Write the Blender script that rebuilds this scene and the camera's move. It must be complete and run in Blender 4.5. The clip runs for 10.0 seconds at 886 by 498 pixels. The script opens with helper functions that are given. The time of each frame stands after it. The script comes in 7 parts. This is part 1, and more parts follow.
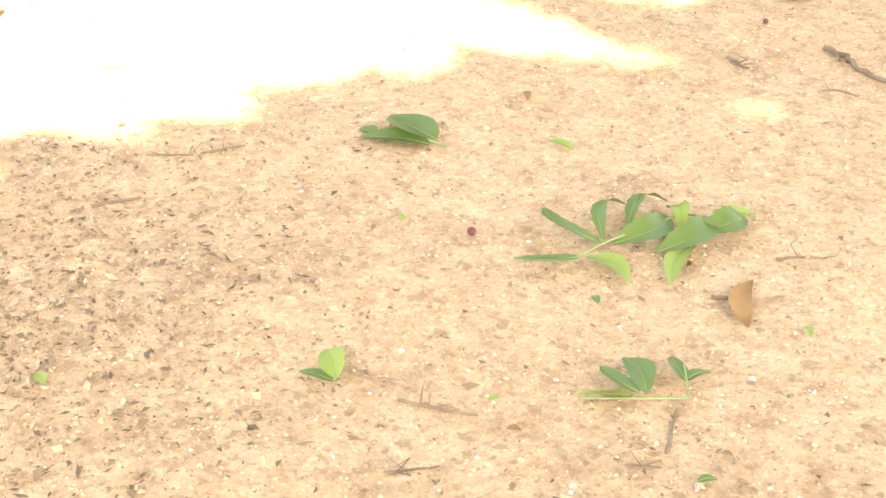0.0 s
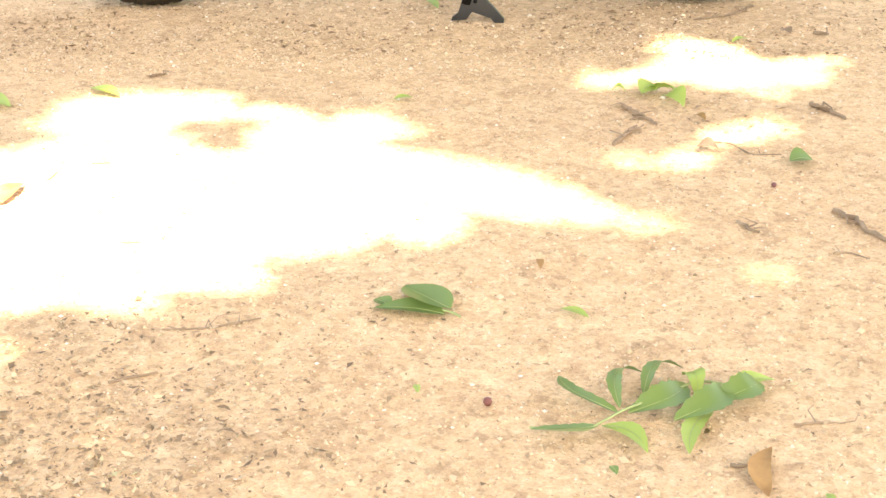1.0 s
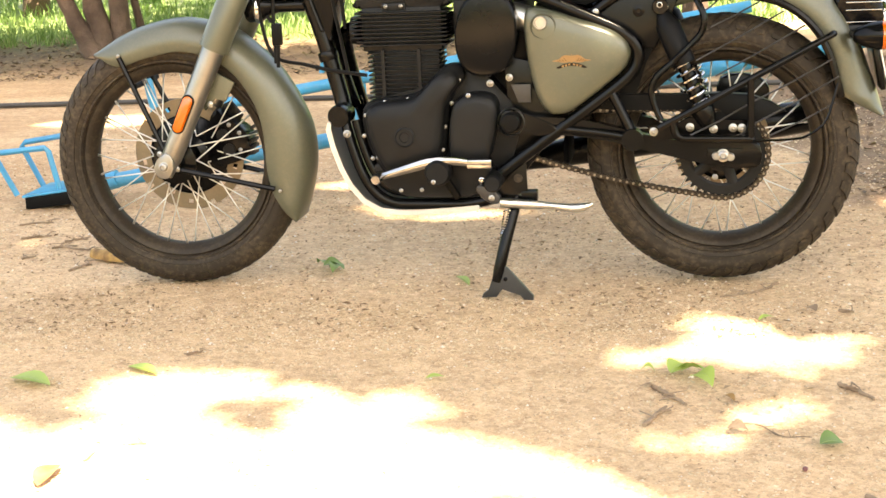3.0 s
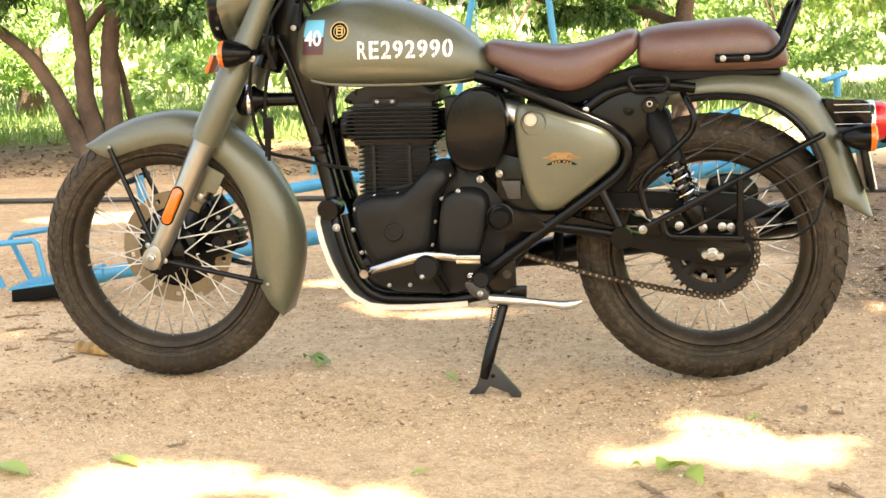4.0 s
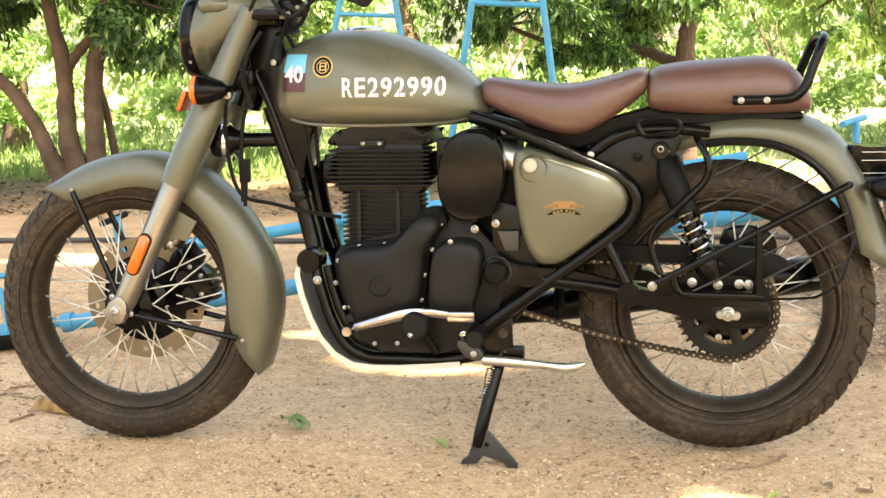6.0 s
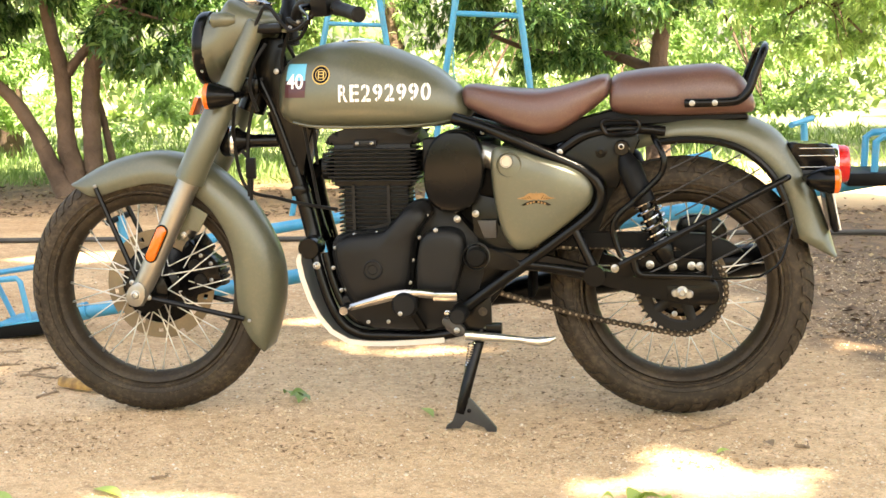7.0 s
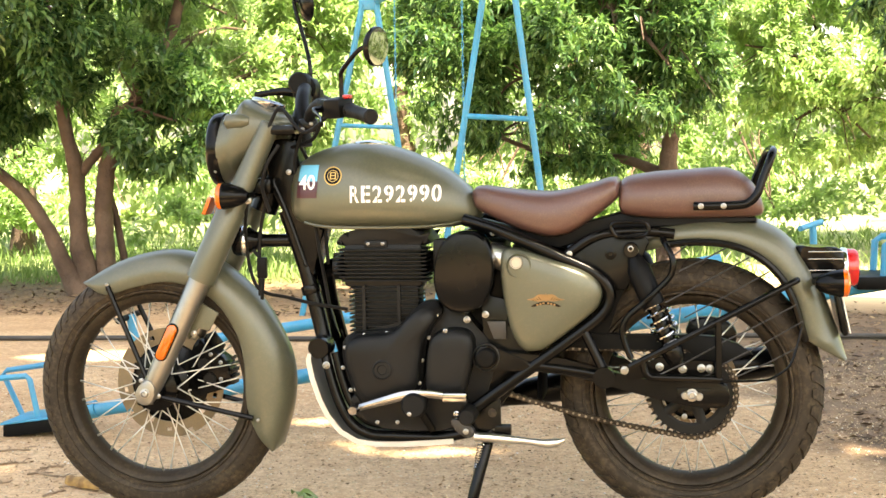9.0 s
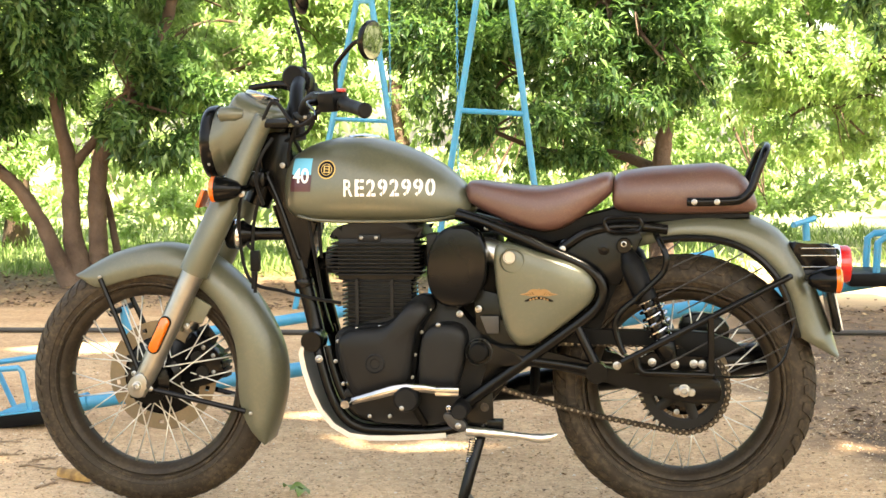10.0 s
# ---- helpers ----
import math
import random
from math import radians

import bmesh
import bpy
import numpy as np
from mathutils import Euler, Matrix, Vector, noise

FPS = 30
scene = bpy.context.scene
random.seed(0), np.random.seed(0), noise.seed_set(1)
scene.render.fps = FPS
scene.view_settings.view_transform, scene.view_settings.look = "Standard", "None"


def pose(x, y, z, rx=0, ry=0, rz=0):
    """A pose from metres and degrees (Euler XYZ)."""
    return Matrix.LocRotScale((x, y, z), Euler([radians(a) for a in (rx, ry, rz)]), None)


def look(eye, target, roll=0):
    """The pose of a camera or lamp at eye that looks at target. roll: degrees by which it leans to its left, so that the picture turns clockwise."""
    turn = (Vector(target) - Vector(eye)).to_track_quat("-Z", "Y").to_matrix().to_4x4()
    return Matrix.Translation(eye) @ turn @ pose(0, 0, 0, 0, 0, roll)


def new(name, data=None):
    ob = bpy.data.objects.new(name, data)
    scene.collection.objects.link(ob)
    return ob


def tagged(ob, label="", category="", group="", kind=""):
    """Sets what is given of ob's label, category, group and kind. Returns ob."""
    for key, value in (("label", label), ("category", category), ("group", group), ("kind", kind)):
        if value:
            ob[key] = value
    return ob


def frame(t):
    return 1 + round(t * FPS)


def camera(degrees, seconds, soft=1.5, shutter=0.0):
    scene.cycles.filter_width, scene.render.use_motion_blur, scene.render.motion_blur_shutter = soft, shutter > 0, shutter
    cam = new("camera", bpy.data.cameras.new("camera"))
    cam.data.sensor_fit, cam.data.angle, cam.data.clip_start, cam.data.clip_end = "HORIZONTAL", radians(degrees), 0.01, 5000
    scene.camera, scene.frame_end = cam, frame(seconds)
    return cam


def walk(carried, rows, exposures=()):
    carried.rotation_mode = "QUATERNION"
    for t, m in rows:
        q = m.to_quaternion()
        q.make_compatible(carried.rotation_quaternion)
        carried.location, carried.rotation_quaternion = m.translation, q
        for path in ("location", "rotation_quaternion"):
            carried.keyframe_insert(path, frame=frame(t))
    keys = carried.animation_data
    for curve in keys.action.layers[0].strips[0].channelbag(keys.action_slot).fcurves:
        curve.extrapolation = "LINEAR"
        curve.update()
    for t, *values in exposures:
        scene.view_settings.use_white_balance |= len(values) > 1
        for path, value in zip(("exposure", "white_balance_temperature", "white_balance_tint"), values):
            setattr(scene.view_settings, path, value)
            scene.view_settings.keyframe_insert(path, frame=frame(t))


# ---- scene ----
cam = camera(34.0, 10.0)
PATH = [
    (0, (0.610, -3.576, 0.898), (0.351, -1.865, -0.105), -1.23),
    (0.5, (0.610, -3.579, 0.908), (0.335, -1.813, 0.011), -1.73),
    (1, (0.610, -3.576, 0.917), (0.323, -1.769, 0.108), -2.4),
    (1.5, (0.611, -3.581, 0.939), (0.296, -1.755, 0.186), -2.61),
    (2, (0.611, -3.586, 0.961), (0.285, -1.728, 0.297), -2.81),
    (2.5, (0.612, -3.591, 0.977), (0.287, -1.705, 0.397), -2.75),
    (3, (0.613, -3.596, 0.979), (0.282, -1.683, 0.502), -2.67),
    (3.2, (0.614, -3.605, 0.967), (0.279, -1.681, 0.533), -2.64),
    (4.3, (0.611, -3.583, 0.943), (0.305, -1.631, 0.630), -1.29),
    (4.5, (0.611, -3.585, 0.943), (0.309, -1.632, 0.640), -1.08),
    (5, (0.589, -3.431, 0.939), (0.286, -1.474, 0.660), -0.77),
    (5.2, (0.568, -3.287, 0.934), (0.266, -1.329, 0.659), -1.22),
    (6.3, (0.569, -3.292, 0.935), (0.264, -1.337, 0.647), -1.04),
    (6.5, (0.569, -3.291, 0.935), (0.277, -1.336, 0.632), -1.42),
    (6.7, (0.569, -3.296, 0.935), (0.284, -1.339, 0.635), -1.8),
    (6.8, (0.595, -3.474, 0.940), (0.308, -1.516, 0.650), -1.9),
    (6.9, (0.610, -3.577, 0.943), (0.324, -1.618, 0.662), -1.58),
    (7, (0.625, -3.683, 0.946), (0.341, -1.722, 0.673), -1.33),
    (7.5, (0.626, -3.686, 0.946), (0.348, -1.722, 0.692), -1.82),
    (8, (0.627, -3.695, 0.946), (0.326, -1.724, 0.785), -1.14),
    (8.5, (0.627, -3.695, 0.946), (0.325, -1.722, 0.815), -1.03),
    (9, (0.627, -3.695, 0.946), (0.330, -1.722, 0.812), -0.95),
    (9.5, (0.627, -3.695, 0.946), (0.336, -1.720, 0.818), -0.86),
    (10, (0.627, -3.695, 0.946), (0.339, -1.721, 0.804), -0.59),
]
walk(cam, [(t, look(e, g, r)) for t, e, g, r in PATH],
     exposures=[(0, 2.90, 9150, 11), (2.0, 2.86, 9150, 11), (3.2, 2.76, 9200, 10), (4.5, 2.72, 9150, 9), (10, 2.69, 9100, 8)])

# ---- sky and sun ----
SUN_UP, SUN_TURN = 58.0, 150.0   # elevation, and bearing clockwise from +y, in degrees
TO_SUN = Vector((math.cos(radians(SUN_UP)) * math.sin(radians(SUN_TURN)), math.cos(radians(SUN_UP)) * math.cos(radians(SUN_TURN)), math.sin(radians(SUN_UP))))
world = bpy.data.worlds.new("daylight")
world.use_nodes = True
scene.world = world
wn = world.node_tree
sky = wn.nodes.new("ShaderNodeTexSky")
sky.sky_type, sky.sun_disc = "NISHITA", False
sky.sun_elevation, sky.sun_rotation = radians(SUN_UP), radians(SUN_TURN)
sky.dust_density = 3.0
wn.links.new(sky.outputs[0], wn.nodes["Background"].inputs[0])
wn.nodes["Background"].inputs[1].default_value = 0.15
sun = new("sun", bpy.data.lights.new("sun", "SUN"))
sun.data.energy, sun.data.angle, sun.data.color = 5.0, radians(0.53), (1.0, 0.985, 0.955)
sun.matrix_world = look(TO_SUN * 30, (0, 0, 0))


# ---- materials ----
def ramp(nt, fac, stops):
    r = nt.nodes.new("ShaderNodeValToRGB")
    while len(r.color_ramp.elements) < len(stops):
        r.color_ramp.elements.new(0.5)
    for e, (p, c) in zip(r.color_ramp.elements, stops):
        e.position, e.color = p, (*c, 1)
    nt.links.new(fac, r.inputs[0])
    return r.outputs[0]


def noise_tex(nt, scale, detail=4.0, rough=0.55, space="Object", stretch=None):
    co = nt.nodes.new("ShaderNodeTexCoord").outputs[space]
    if stretch:
        mp = nt.nodes.new("ShaderNodeMapping")
        mp.inputs["Scale"].default_value = stretch
        nt.links.new(co, mp.inputs[0])
        co = mp.outputs[0]
    n = nt.nodes.new("ShaderNodeTexNoise")
    n.inputs["Scale"].default_value, n.inputs["Detail"].default_value, n.inputs["Roughness"].default_value = scale, detail, rough
    nt.links.new(co, n.inputs[0])
    return n.outputs[0]


def mixed(nt, fac, a, b, mode="MIX"):
    m = nt.nodes.new("ShaderNodeMix")
    m.data_type, m.blend_type = "RGBA", mode
    for sock, v in ((m.inputs[0], fac), (m.inputs[6], a), (m.inputs[7], b)):
        if isinstance(v, bpy.types.NodeSocket):
            nt.links.new(v, sock)
        elif isinstance(v, (int, float)):
            sock.default_value = v
        else:
            sock.default_value = (*v, 1)
    return m.outputs[2]


def bump(nt, height, strength, distance, bsdf):
    b = nt.nodes.new("ShaderNodeBump")
    b.inputs["Strength"].default_value, b.inputs["Distance"].default_value = strength, distance
    nt.links.new(height, b.inputs["Height"])
    nt.links.new(b.outputs[0], bsdf.inputs["Normal"])


def surface(name, a, b, rough=0.5, metal=0.0, scale=6.0, fine=180.0, relief=0.15, depth=0.001, spread=0.12, coat=0.0, dust=None, spec=0.5):
    """Two tones that drift over the surface, fine grain in the relief, uneven gloss, and dust in patches if given (colour, amount)."""
    m = bpy.data.materials.new(name)
    m.use_nodes = True
    nt = m.node_tree
    p = nt.nodes["Principled BSDF"]
    big = noise_tex(nt, scale)
    small = noise_tex(nt, fine, 3.0)
    col = mixed(nt, ramp(nt, big, [(0.35, (0, 0, 0)), (0.65, (1, 1, 1))]), a, b)
    col = mixed(nt, 0.25, col, mixed(nt, small, (0.5, 0.5, 0.5), (1, 1, 1)), "MULTIPLY")
    if dust:
        spots = mixed(nt, 0.5, noise_tex(nt, scale * 2.3, 8.0, 0.7), noise_tex(nt, fine * 0.5, 2.0))
        col = mixed(nt, ramp(nt, spots, [(0.5 - dust[1] * 0.2, (0, 0, 0)), (0.5 + 0.2, (dust[1],) * 3)]), col, dust[0])
    nt.links.new(col, p.inputs["Base Color"])
    mr = nt.nodes.new("ShaderNodeMapRange")
    mr.inputs[3].default_value, mr.inputs[4].default_value = max(rough - spread, 0.02), min(rough + spread, 1)
    nt.links.new(noise_tex(nt, scale * 3.7, 6.0), mr.inputs[0])
    nt.links.new(mr.outputs[0], p.inputs["Roughness"])
    p.inputs["Metallic"].default_value = metal
    p.inputs["Specular IOR Level"].default_value = spec
    p.inputs["Coat Weight"].default_value = coat
    p.inputs["Coat Roughness"].default_value = 0.25
    bump(nt, small, relief, depth, p)
    return m


SAND = (0.50, 0.36, 0.22)
M_olive = surface("olive_paint", (0.081, 0.084, 0.057), (0.092, 0.095, 0.065), 0.36, 0.18, 2.5, 260, 0.03, 0.0004, 0.05, 0.25, (SAND, 0.04))
M_black = surface("black_paint", (0.0019, 0.0020, 0.0022), (0.003, 0.0031, 0.0033), 0.24, 0.0, 7, 200, 0.04, 0.0004, 0.07, 0.0, None, 0.17)
M_gloss = surface("gloss_black", (0.0028, 0.0029, 0.0032), (0.0042, 0.0043, 0.0046), 0.17, 0.0, 5, 200, 0.02, 0.0003, 0.05, 0.0, None, 0.14)
M_engine = surface("matt_black_casting", (0.0070, 0.0074, 0.0080), (0.0105, 0.0110, 0.0117), 0.42, 0.0, 8, 420, 0.12, 0.0004, 0.08, 0.0, None, 0.16)
M_plastic = surface("black_plastic", (0.0028, 0.0030, 0.0033), (0.0048, 0.0050, 0.0054), 0.44, 0.0, 9, 350, 0.12, 0.0004, 0.1, 0.0, None, 0.10)
M_rubber = surface("dusty_tyre_rubber", (0.0235, 0.0168, 0.0112), (0.034, 0.0252, 0.0172), 0.68, 0.0, 3, 160, 0.14, 0.0008, 0.08, 0.0, (SAND, 0.13), 0.25)
M_grip = surface("grip_rubber", (0.005, 0.0052, 0.0056), (0.008, 0.0083, 0.0088), 0.55, 0.0, 9, 300, 0.2, 0.001, spec=0.15)
M_chrome = surface("bright_steel", (0.56, 0.57, 0.58), (0.66, 0.67, 0.68), 0.14, 1.0, 9, 300, 0.05, 0.0003, 0.06, 0.0, (SAND, 0.03))
M_alloy = surface("satin_aluminium", (0.33, 0.33, 0.325), (0.43, 0.425, 0.41), 0.36, 1.0, 7, 300, 0.08, 0.0004, 0.1, 0.0, (SAND, 0.08))
M_skid = surface("raw_pale_aluminium", (0.47, 0.46, 0.44), (0.56, 0.55, 0.53), 0.45, 0.6, 7, 300, 0.08, 0.0004, 0.1, 0.0, (SAND, 0.15))
M_disc = surface("brake_disc_steel", (0.16, 0.130, 0.095), (0.23, 0.19, 0.14), 0.38, 0.9, 6, 300, 0.1, 0.0003, 0.1, 0.0, (SAND, 0.12))
M_rim = surface("dusty_black_rim", (0.020, 0.0145, 0.0098), (0.034, 0.0255, 0.0175), 0.5, 0.0, 6, 200, 0.08, 0.0005, 0.1, 0.0, (SAND, 0.06), 0.18)
M_chain = surface("oily_chain_steel", (0.028, 0.023, 0.019), (0.055, 0.045, 0.036), 0.42, 0.9, 20, 300, 0.1, 0.0004)
M_worn = surface("worn_chrome", (0.27, 0.275, 0.285), (0.40, 0.40, 0.41), 0.12, 1.0, 14, 300, 0.05, 0.0003, 0.06, 0.0, (SAND, 0.03))
M_slider = surface("grey_fork_slider", (0.235, 0.23, 0.22), (0.31, 0.305, 0.29), 0.36, 0.95, 7, 300, 0.06, 0.0004, 0.08, 0.0, (SAND, 0.08))
M_cast = surface("bright_casting", (0.60, 0.60, 0.59), (0.70, 0.70, 0.69), 0.32, 1.0, 7, 300, 0.06, 0.0004, 0.08)
M_pin = surface("chain_pin_steel", (0.17, 0.145, 0.12), (0.26, 0.22, 0.18), 0.4, 0.9, 20, 300, 0.05, 0.0002)
M_spoke = surface("steel_spoke", (0.62, 0.60, 0.55), (0.74, 0.71, 0.65), 0.35, 0.5, 20, 300, 0.02, 0.0002)
M_seat = surface("brown_leatherette", (0.088, 0.043, 0.036), (0.110, 0.054, 0.046), 0.36, 0.0, 5, 520, 0.25, 0.0007, 0.06, 0.0, (SAND, 0.08))
M_white = surface("white_decal", (0.80, 0.78, 0.74), (0.84, 0.82, 0.79), 0.45, 0.0, 9, 300, 0.02, 0.0002)
M_skyblue = surface("sky_blue_decal", (0.10, 0.42, 0.60), (0.12, 0.45, 0.63), 0.4, 0.0, 9, 300, 0.02, 0.0002)
M_maroon = surface("maroon_decal", (0.055, 0.012, 0.016), (0.065, 0.015, 0.02), 0.4, 0.0, 9, 300, 0.02, 0.0002)
M_gold = surface("gold_decal", (0.50, 0.30, 0.07), (0.56, 0.35, 0.10), 0.35, 0.5, 20, 300, 0.02, 0.0002)
M_orange = surface("gold_orange_decal", (0.22, 0.115, 0.040), (0.29, 0.160, 0.06), 0.4, 0.2, 20, 300, 0.02, 0.0002)
M_blue = surface("blue_playground_paint", (0.008, 0.23, 0.42), (0.014, 0.30, 0.52), 0.42, 0.0, 4, 120, 0.15, 0.001, 0.1, 0.05, ((0.25, 0.22, 0.17), 0.25))
M_bark = surface("tree_bark", (0.066, 0.040, 0.027), (0.135, 0.087, 0.060), 0.9, 0.0, 5, 45, 0.9, 0.012)
M_twig = surface("dry_twig", (0.19, 0.125, 0.08), (0.32, 0.225, 0.15), 0.85, 0.0, 30, 160, 0.5, 0.001)
M_dry = surface("dry_leaf", (0.26, 0.13, 0.04), (0.40, 0.22, 0.08), 0.7, 0.0, 25, 120, 0.4, 0.001)
M_barkpiece = surface("peeled_bark", (0.17, 0.085, 0.03), (0.42, 0.24, 0.07), 0.75, 0.0, 28, 140, 0.6, 0.002)
M_grey = surface("dark_grey_metal", (0.028, 0.028, 0.030), (0.042, 0.042, 0.044), 0.38, 0.3, 9, 300, 0.08, 0.0003, 0.1, 0.0, (SAND, 0.02))
M_plate = surface("number_plate_white", (0.70, 0.68, 0.62), (0.74, 0.72, 0.68), 0.4)
M_berry = surface("berry_skin", (0.13, 0.035, 0.035), (0.22, 0.075, 0.06), 0.4, 0.0, 40, 300)
M_hose = surface("black_hose", (0.03, 0.028, 0.026), (0.05, 0.045, 0.04), 0.6)


def clear_plastic(name, colour, rough=0.12, weight=0.55):
    m = bpy.data.materials.new(name)
    m.use_nodes = True
    p = m.node_tree.nodes["Principled BSDF"]
    p.inputs["Base Color"].default_value = (*colour, 1)
    p.inputs["Roughness"].default_value = rough
    p.inputs["Transmission Weight"].default_value = weight
    p.inputs["Coat Weight"].default_value = 0.5
    nt = m.node_tree
    w = nt.nodes.new("ShaderNodeTexWave")
    w.inputs["Scale"].default_value, w.inputs["Distortion"].default_value = 110.0, 0.0
    nt.links.new(nt.nodes.new("ShaderNodeTexCoord").outputs["Object"], w.inputs[0])
    bump(nt, w.outputs[1], 0.35, 0.001, p)
    return m


M_amber = clear_plastic("amber_lens", (0.72, 0.13, 0.008), 0.15, 0.15)
M_red = clear_plastic("red_lens", (0.50, 0.008, 0.010), 0.12, 0.1)
M_glass = clear_plastic("clear_lens", (0.9, 0.9, 0.9), 0.03, 1.0)
M_mirror = bpy.data.materials.new("mirror_glass")
M_mirror.use_nodes = True
_p = M_mirror.node_tree.nodes["Principled BSDF"]
_p.inputs["Base Color"].default_value, _p.inputs["Metallic"].default_value, _p.inputs["Roughness"].default_value = (0.17, 0.18, 0.19, 1), 1.0, 0.03


def leafy(name, dark, light, rough=0.42, through_part=0.35):
    """Leaf: each leaf has its own tone; a share of the light passes through it."""
    m = bpy.data.materials.new(name)
    m.use_nodes = True
    nt = m.node_tree
    p = nt.nodes["Principled BSDF"]
    geo = nt.nodes.new("ShaderNodeNewGeometry")
    col = ramp(nt, geo.outputs["Random Per Island"], [(0.0, dark), (0.75, tuple(0.5 * (a + b) for a, b in zip(dark, light))), (1.0, light)])
    col = mixed(nt, 0.3, col, mixed(nt, noise_tex(nt, 60.0), (0.55, 0.55, 0.55), (1, 1, 1)), "MULTIPLY")
    nt.links.new(col, p.inputs["Base Color"])
    p.inputs["Roughness"].default_value = rough
    tr = nt.nodes.new("ShaderNodeBsdfTranslucent")
    nt.links.new(mixed(nt, 1.0, col, (0.88, 1.0, 0.62), "MULTIPLY"), tr.inputs[0])
    mx = nt.nodes.new("ShaderNodeMixShader")
    mx.inputs[0].default_value = through_part
    nt.links.new(p.outputs[0], mx.inputs[1])
    nt.links.new(tr.outputs[0], mx.inputs[2])
    nt.links.new(mx.outputs[0], nt.nodes["Material Output"].inputs[0])
    return m


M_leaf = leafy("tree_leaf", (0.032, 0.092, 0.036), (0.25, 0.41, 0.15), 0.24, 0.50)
# sunlight on the outer trees is put into this lighter leaf colour
M_leaf_sunny = leafy("sun_bright_leaf", (0.26, 0.40, 0.17), (0.55, 0.70, 0.36), 0.33, 0.48)
# far woods: haze and sunlight are put into the pale leaf colour
M_far_hazy = leafy("hazy_far_leaf", (0.17, 0.25, 0.095), (0.36, 0.44, 0.21), 0.5, 0.5)
M_fresh = leafy("fresh_fallen_leaf", (0.140, 0.220, 0.062), (0.215, 0.30, 0.095), 0.36, 0.25)
M_lime = leafy("lime_fallen_leaf", (0.32, 0.43, 0.09), (0.40, 0.50, 0.15), 0.4, 0.3)
M_rib = surface("leaf_stalk", (0.25, 0.31, 0.11), (0.32, 0.37, 0.15), 0.5, 0.0, 30, 200)
M_grass = leafy("grass", (0.12, 0.21, 0.06), (0.32, 0.42, 0.16), 0.6, 0.35)


def sandy_ground():
    m = bpy.data.materials.new("sandy_earth")
    m.use_nodes = True
    nt = m.node_tree
    p = nt.nodes["Principled BSDF"]
    base = mixed(nt, ramp(nt, noise_tex(nt, 1.3, 6), [(0.35, (0, 0, 0)), (0.65, (1, 1, 1))]), (0.632, 0.438, 0.270), (0.682, 0.480, 0.300))
    base = mixed(nt, ramp(nt, noise_tex(nt, 9.0, 8, 0.7), [(0.48, (0, 0, 0)), (0.68, (0.26,) * 3)]), base, (0.40, 0.27, 0.16))
    base = mixed(nt, ramp(nt, noise_tex(nt, 34.0, 6, 0.75), [(0.50, (0, 0, 0)), (0.74, (0.34,) * 3)]), base, (0.33, 0.21, 0.12))
    base = mixed(nt, ramp(nt, noise_tex(nt, 4.0, 7, 0.65, stretch=(0.6, 1.6, 1)), [(0.54, (0, 0, 0)), (0.70, (0.2,) * 3)]), base, (0.34, 0.225, 0.13))
    base = mixed(nt, 1.0, base, ramp(nt, noise_tex(nt, 20.0, 9, 0.8), [(0.30, (0.74, 0.68, 0.62)), (0.55, (1.0, 1.0, 1.0)), (0.70, (1.06, 1.06, 1.06))]), "MULTIPLY")
    # grains of sand: each cell its own tone, coarse ones between fine ones
    cells = []
    for size in (62.0, 125.0, 290.0):
        v = nt.nodes.new("ShaderNodeTexVoronoi")
        v.inputs["Scale"].default_value = size
        nt.links.new(nt.nodes.new("ShaderNodeTexCoord").outputs["Object"], v.inputs[0])
        s = nt.nodes.new("ShaderNodeSeparateColor")
        nt.links.new(v.outputs["Color"], s.inputs[0])
        cells.append(s)
        base = mixed(nt, ramp(nt, s.outputs[1], [(0.25, (0.15,) * 3), (1.0, (0.55,) * 3)]), base,
                     mixed(nt, 1.0, base, ramp(nt, s.outputs[0], [(0.0, (0.52, 0.47, 0.42)), (0.3, (0.86, 0.82, 0.78)), (0.7, (1.06, 1.04, 1.0)), (0.93, (1.16, 1.17, 1.18)), (1.0, (1.22, 1.28, 1.36))]), "MULTIPLY"))
    sep = cells[1]
    xyz = nt.nodes.new("ShaderNodeSeparateXYZ")
    nt.links.new(nt.nodes.new("ShaderNodeTexCoord").outputs["Object"], xyz.inputs[0])
    # trodden earth behind the motorcycle: brown streaks along it, between drifts of pale sand
    trod = nt.nodes.new("ShaderNodeMapRange")
    trod.inputs[1].default_value, trod.inputs[2].default_value = 0.0, 0.9
    nt.links.new(xyz.outputs[1], trod.inputs[0])
    streak = nt.nodes.new("ShaderNodeMath")
    streak.operation = "MULTIPLY"
    nt.links.new(trod.outputs[0], streak.inputs[0])
    nt.links.new(ramp(nt, noise_tex(nt, 1.5, 9, 0.68, stretch=(0.55, 1.5, 1)), [(0.40, (0.12,) * 3), (0.62, (0.85,) * 3)]), streak.inputs[1])
    base = mixed(nt, streak.outputs[0], base, mixed(nt, 1.0, base, (0.70, 0.60, 0.52), "MULTIPLY"))
    # brown litter-stained soil under the far trees
    mr = nt.nodes.new("ShaderNodeMapRange")
    mr.inputs[1].default_value, mr.inputs[2].default_value = 4.3, 5.3
    lean = nt.nodes.new("ShaderNodeMath")
    lean.operation = "MULTIPLY_ADD"
    lean.inputs[1].default_value = 5.0
    step = nt.nodes.new("ShaderNodeMath")
    step.operation, step.inputs[1].default_value = "SUBTRACT", 0.90
    step.use_clamp = True
    wave = nt.nodes.new("ShaderNodeMath")
    wave.operation, wave.inputs[1].default_value = "MULTIPLY_ADD", 0.9
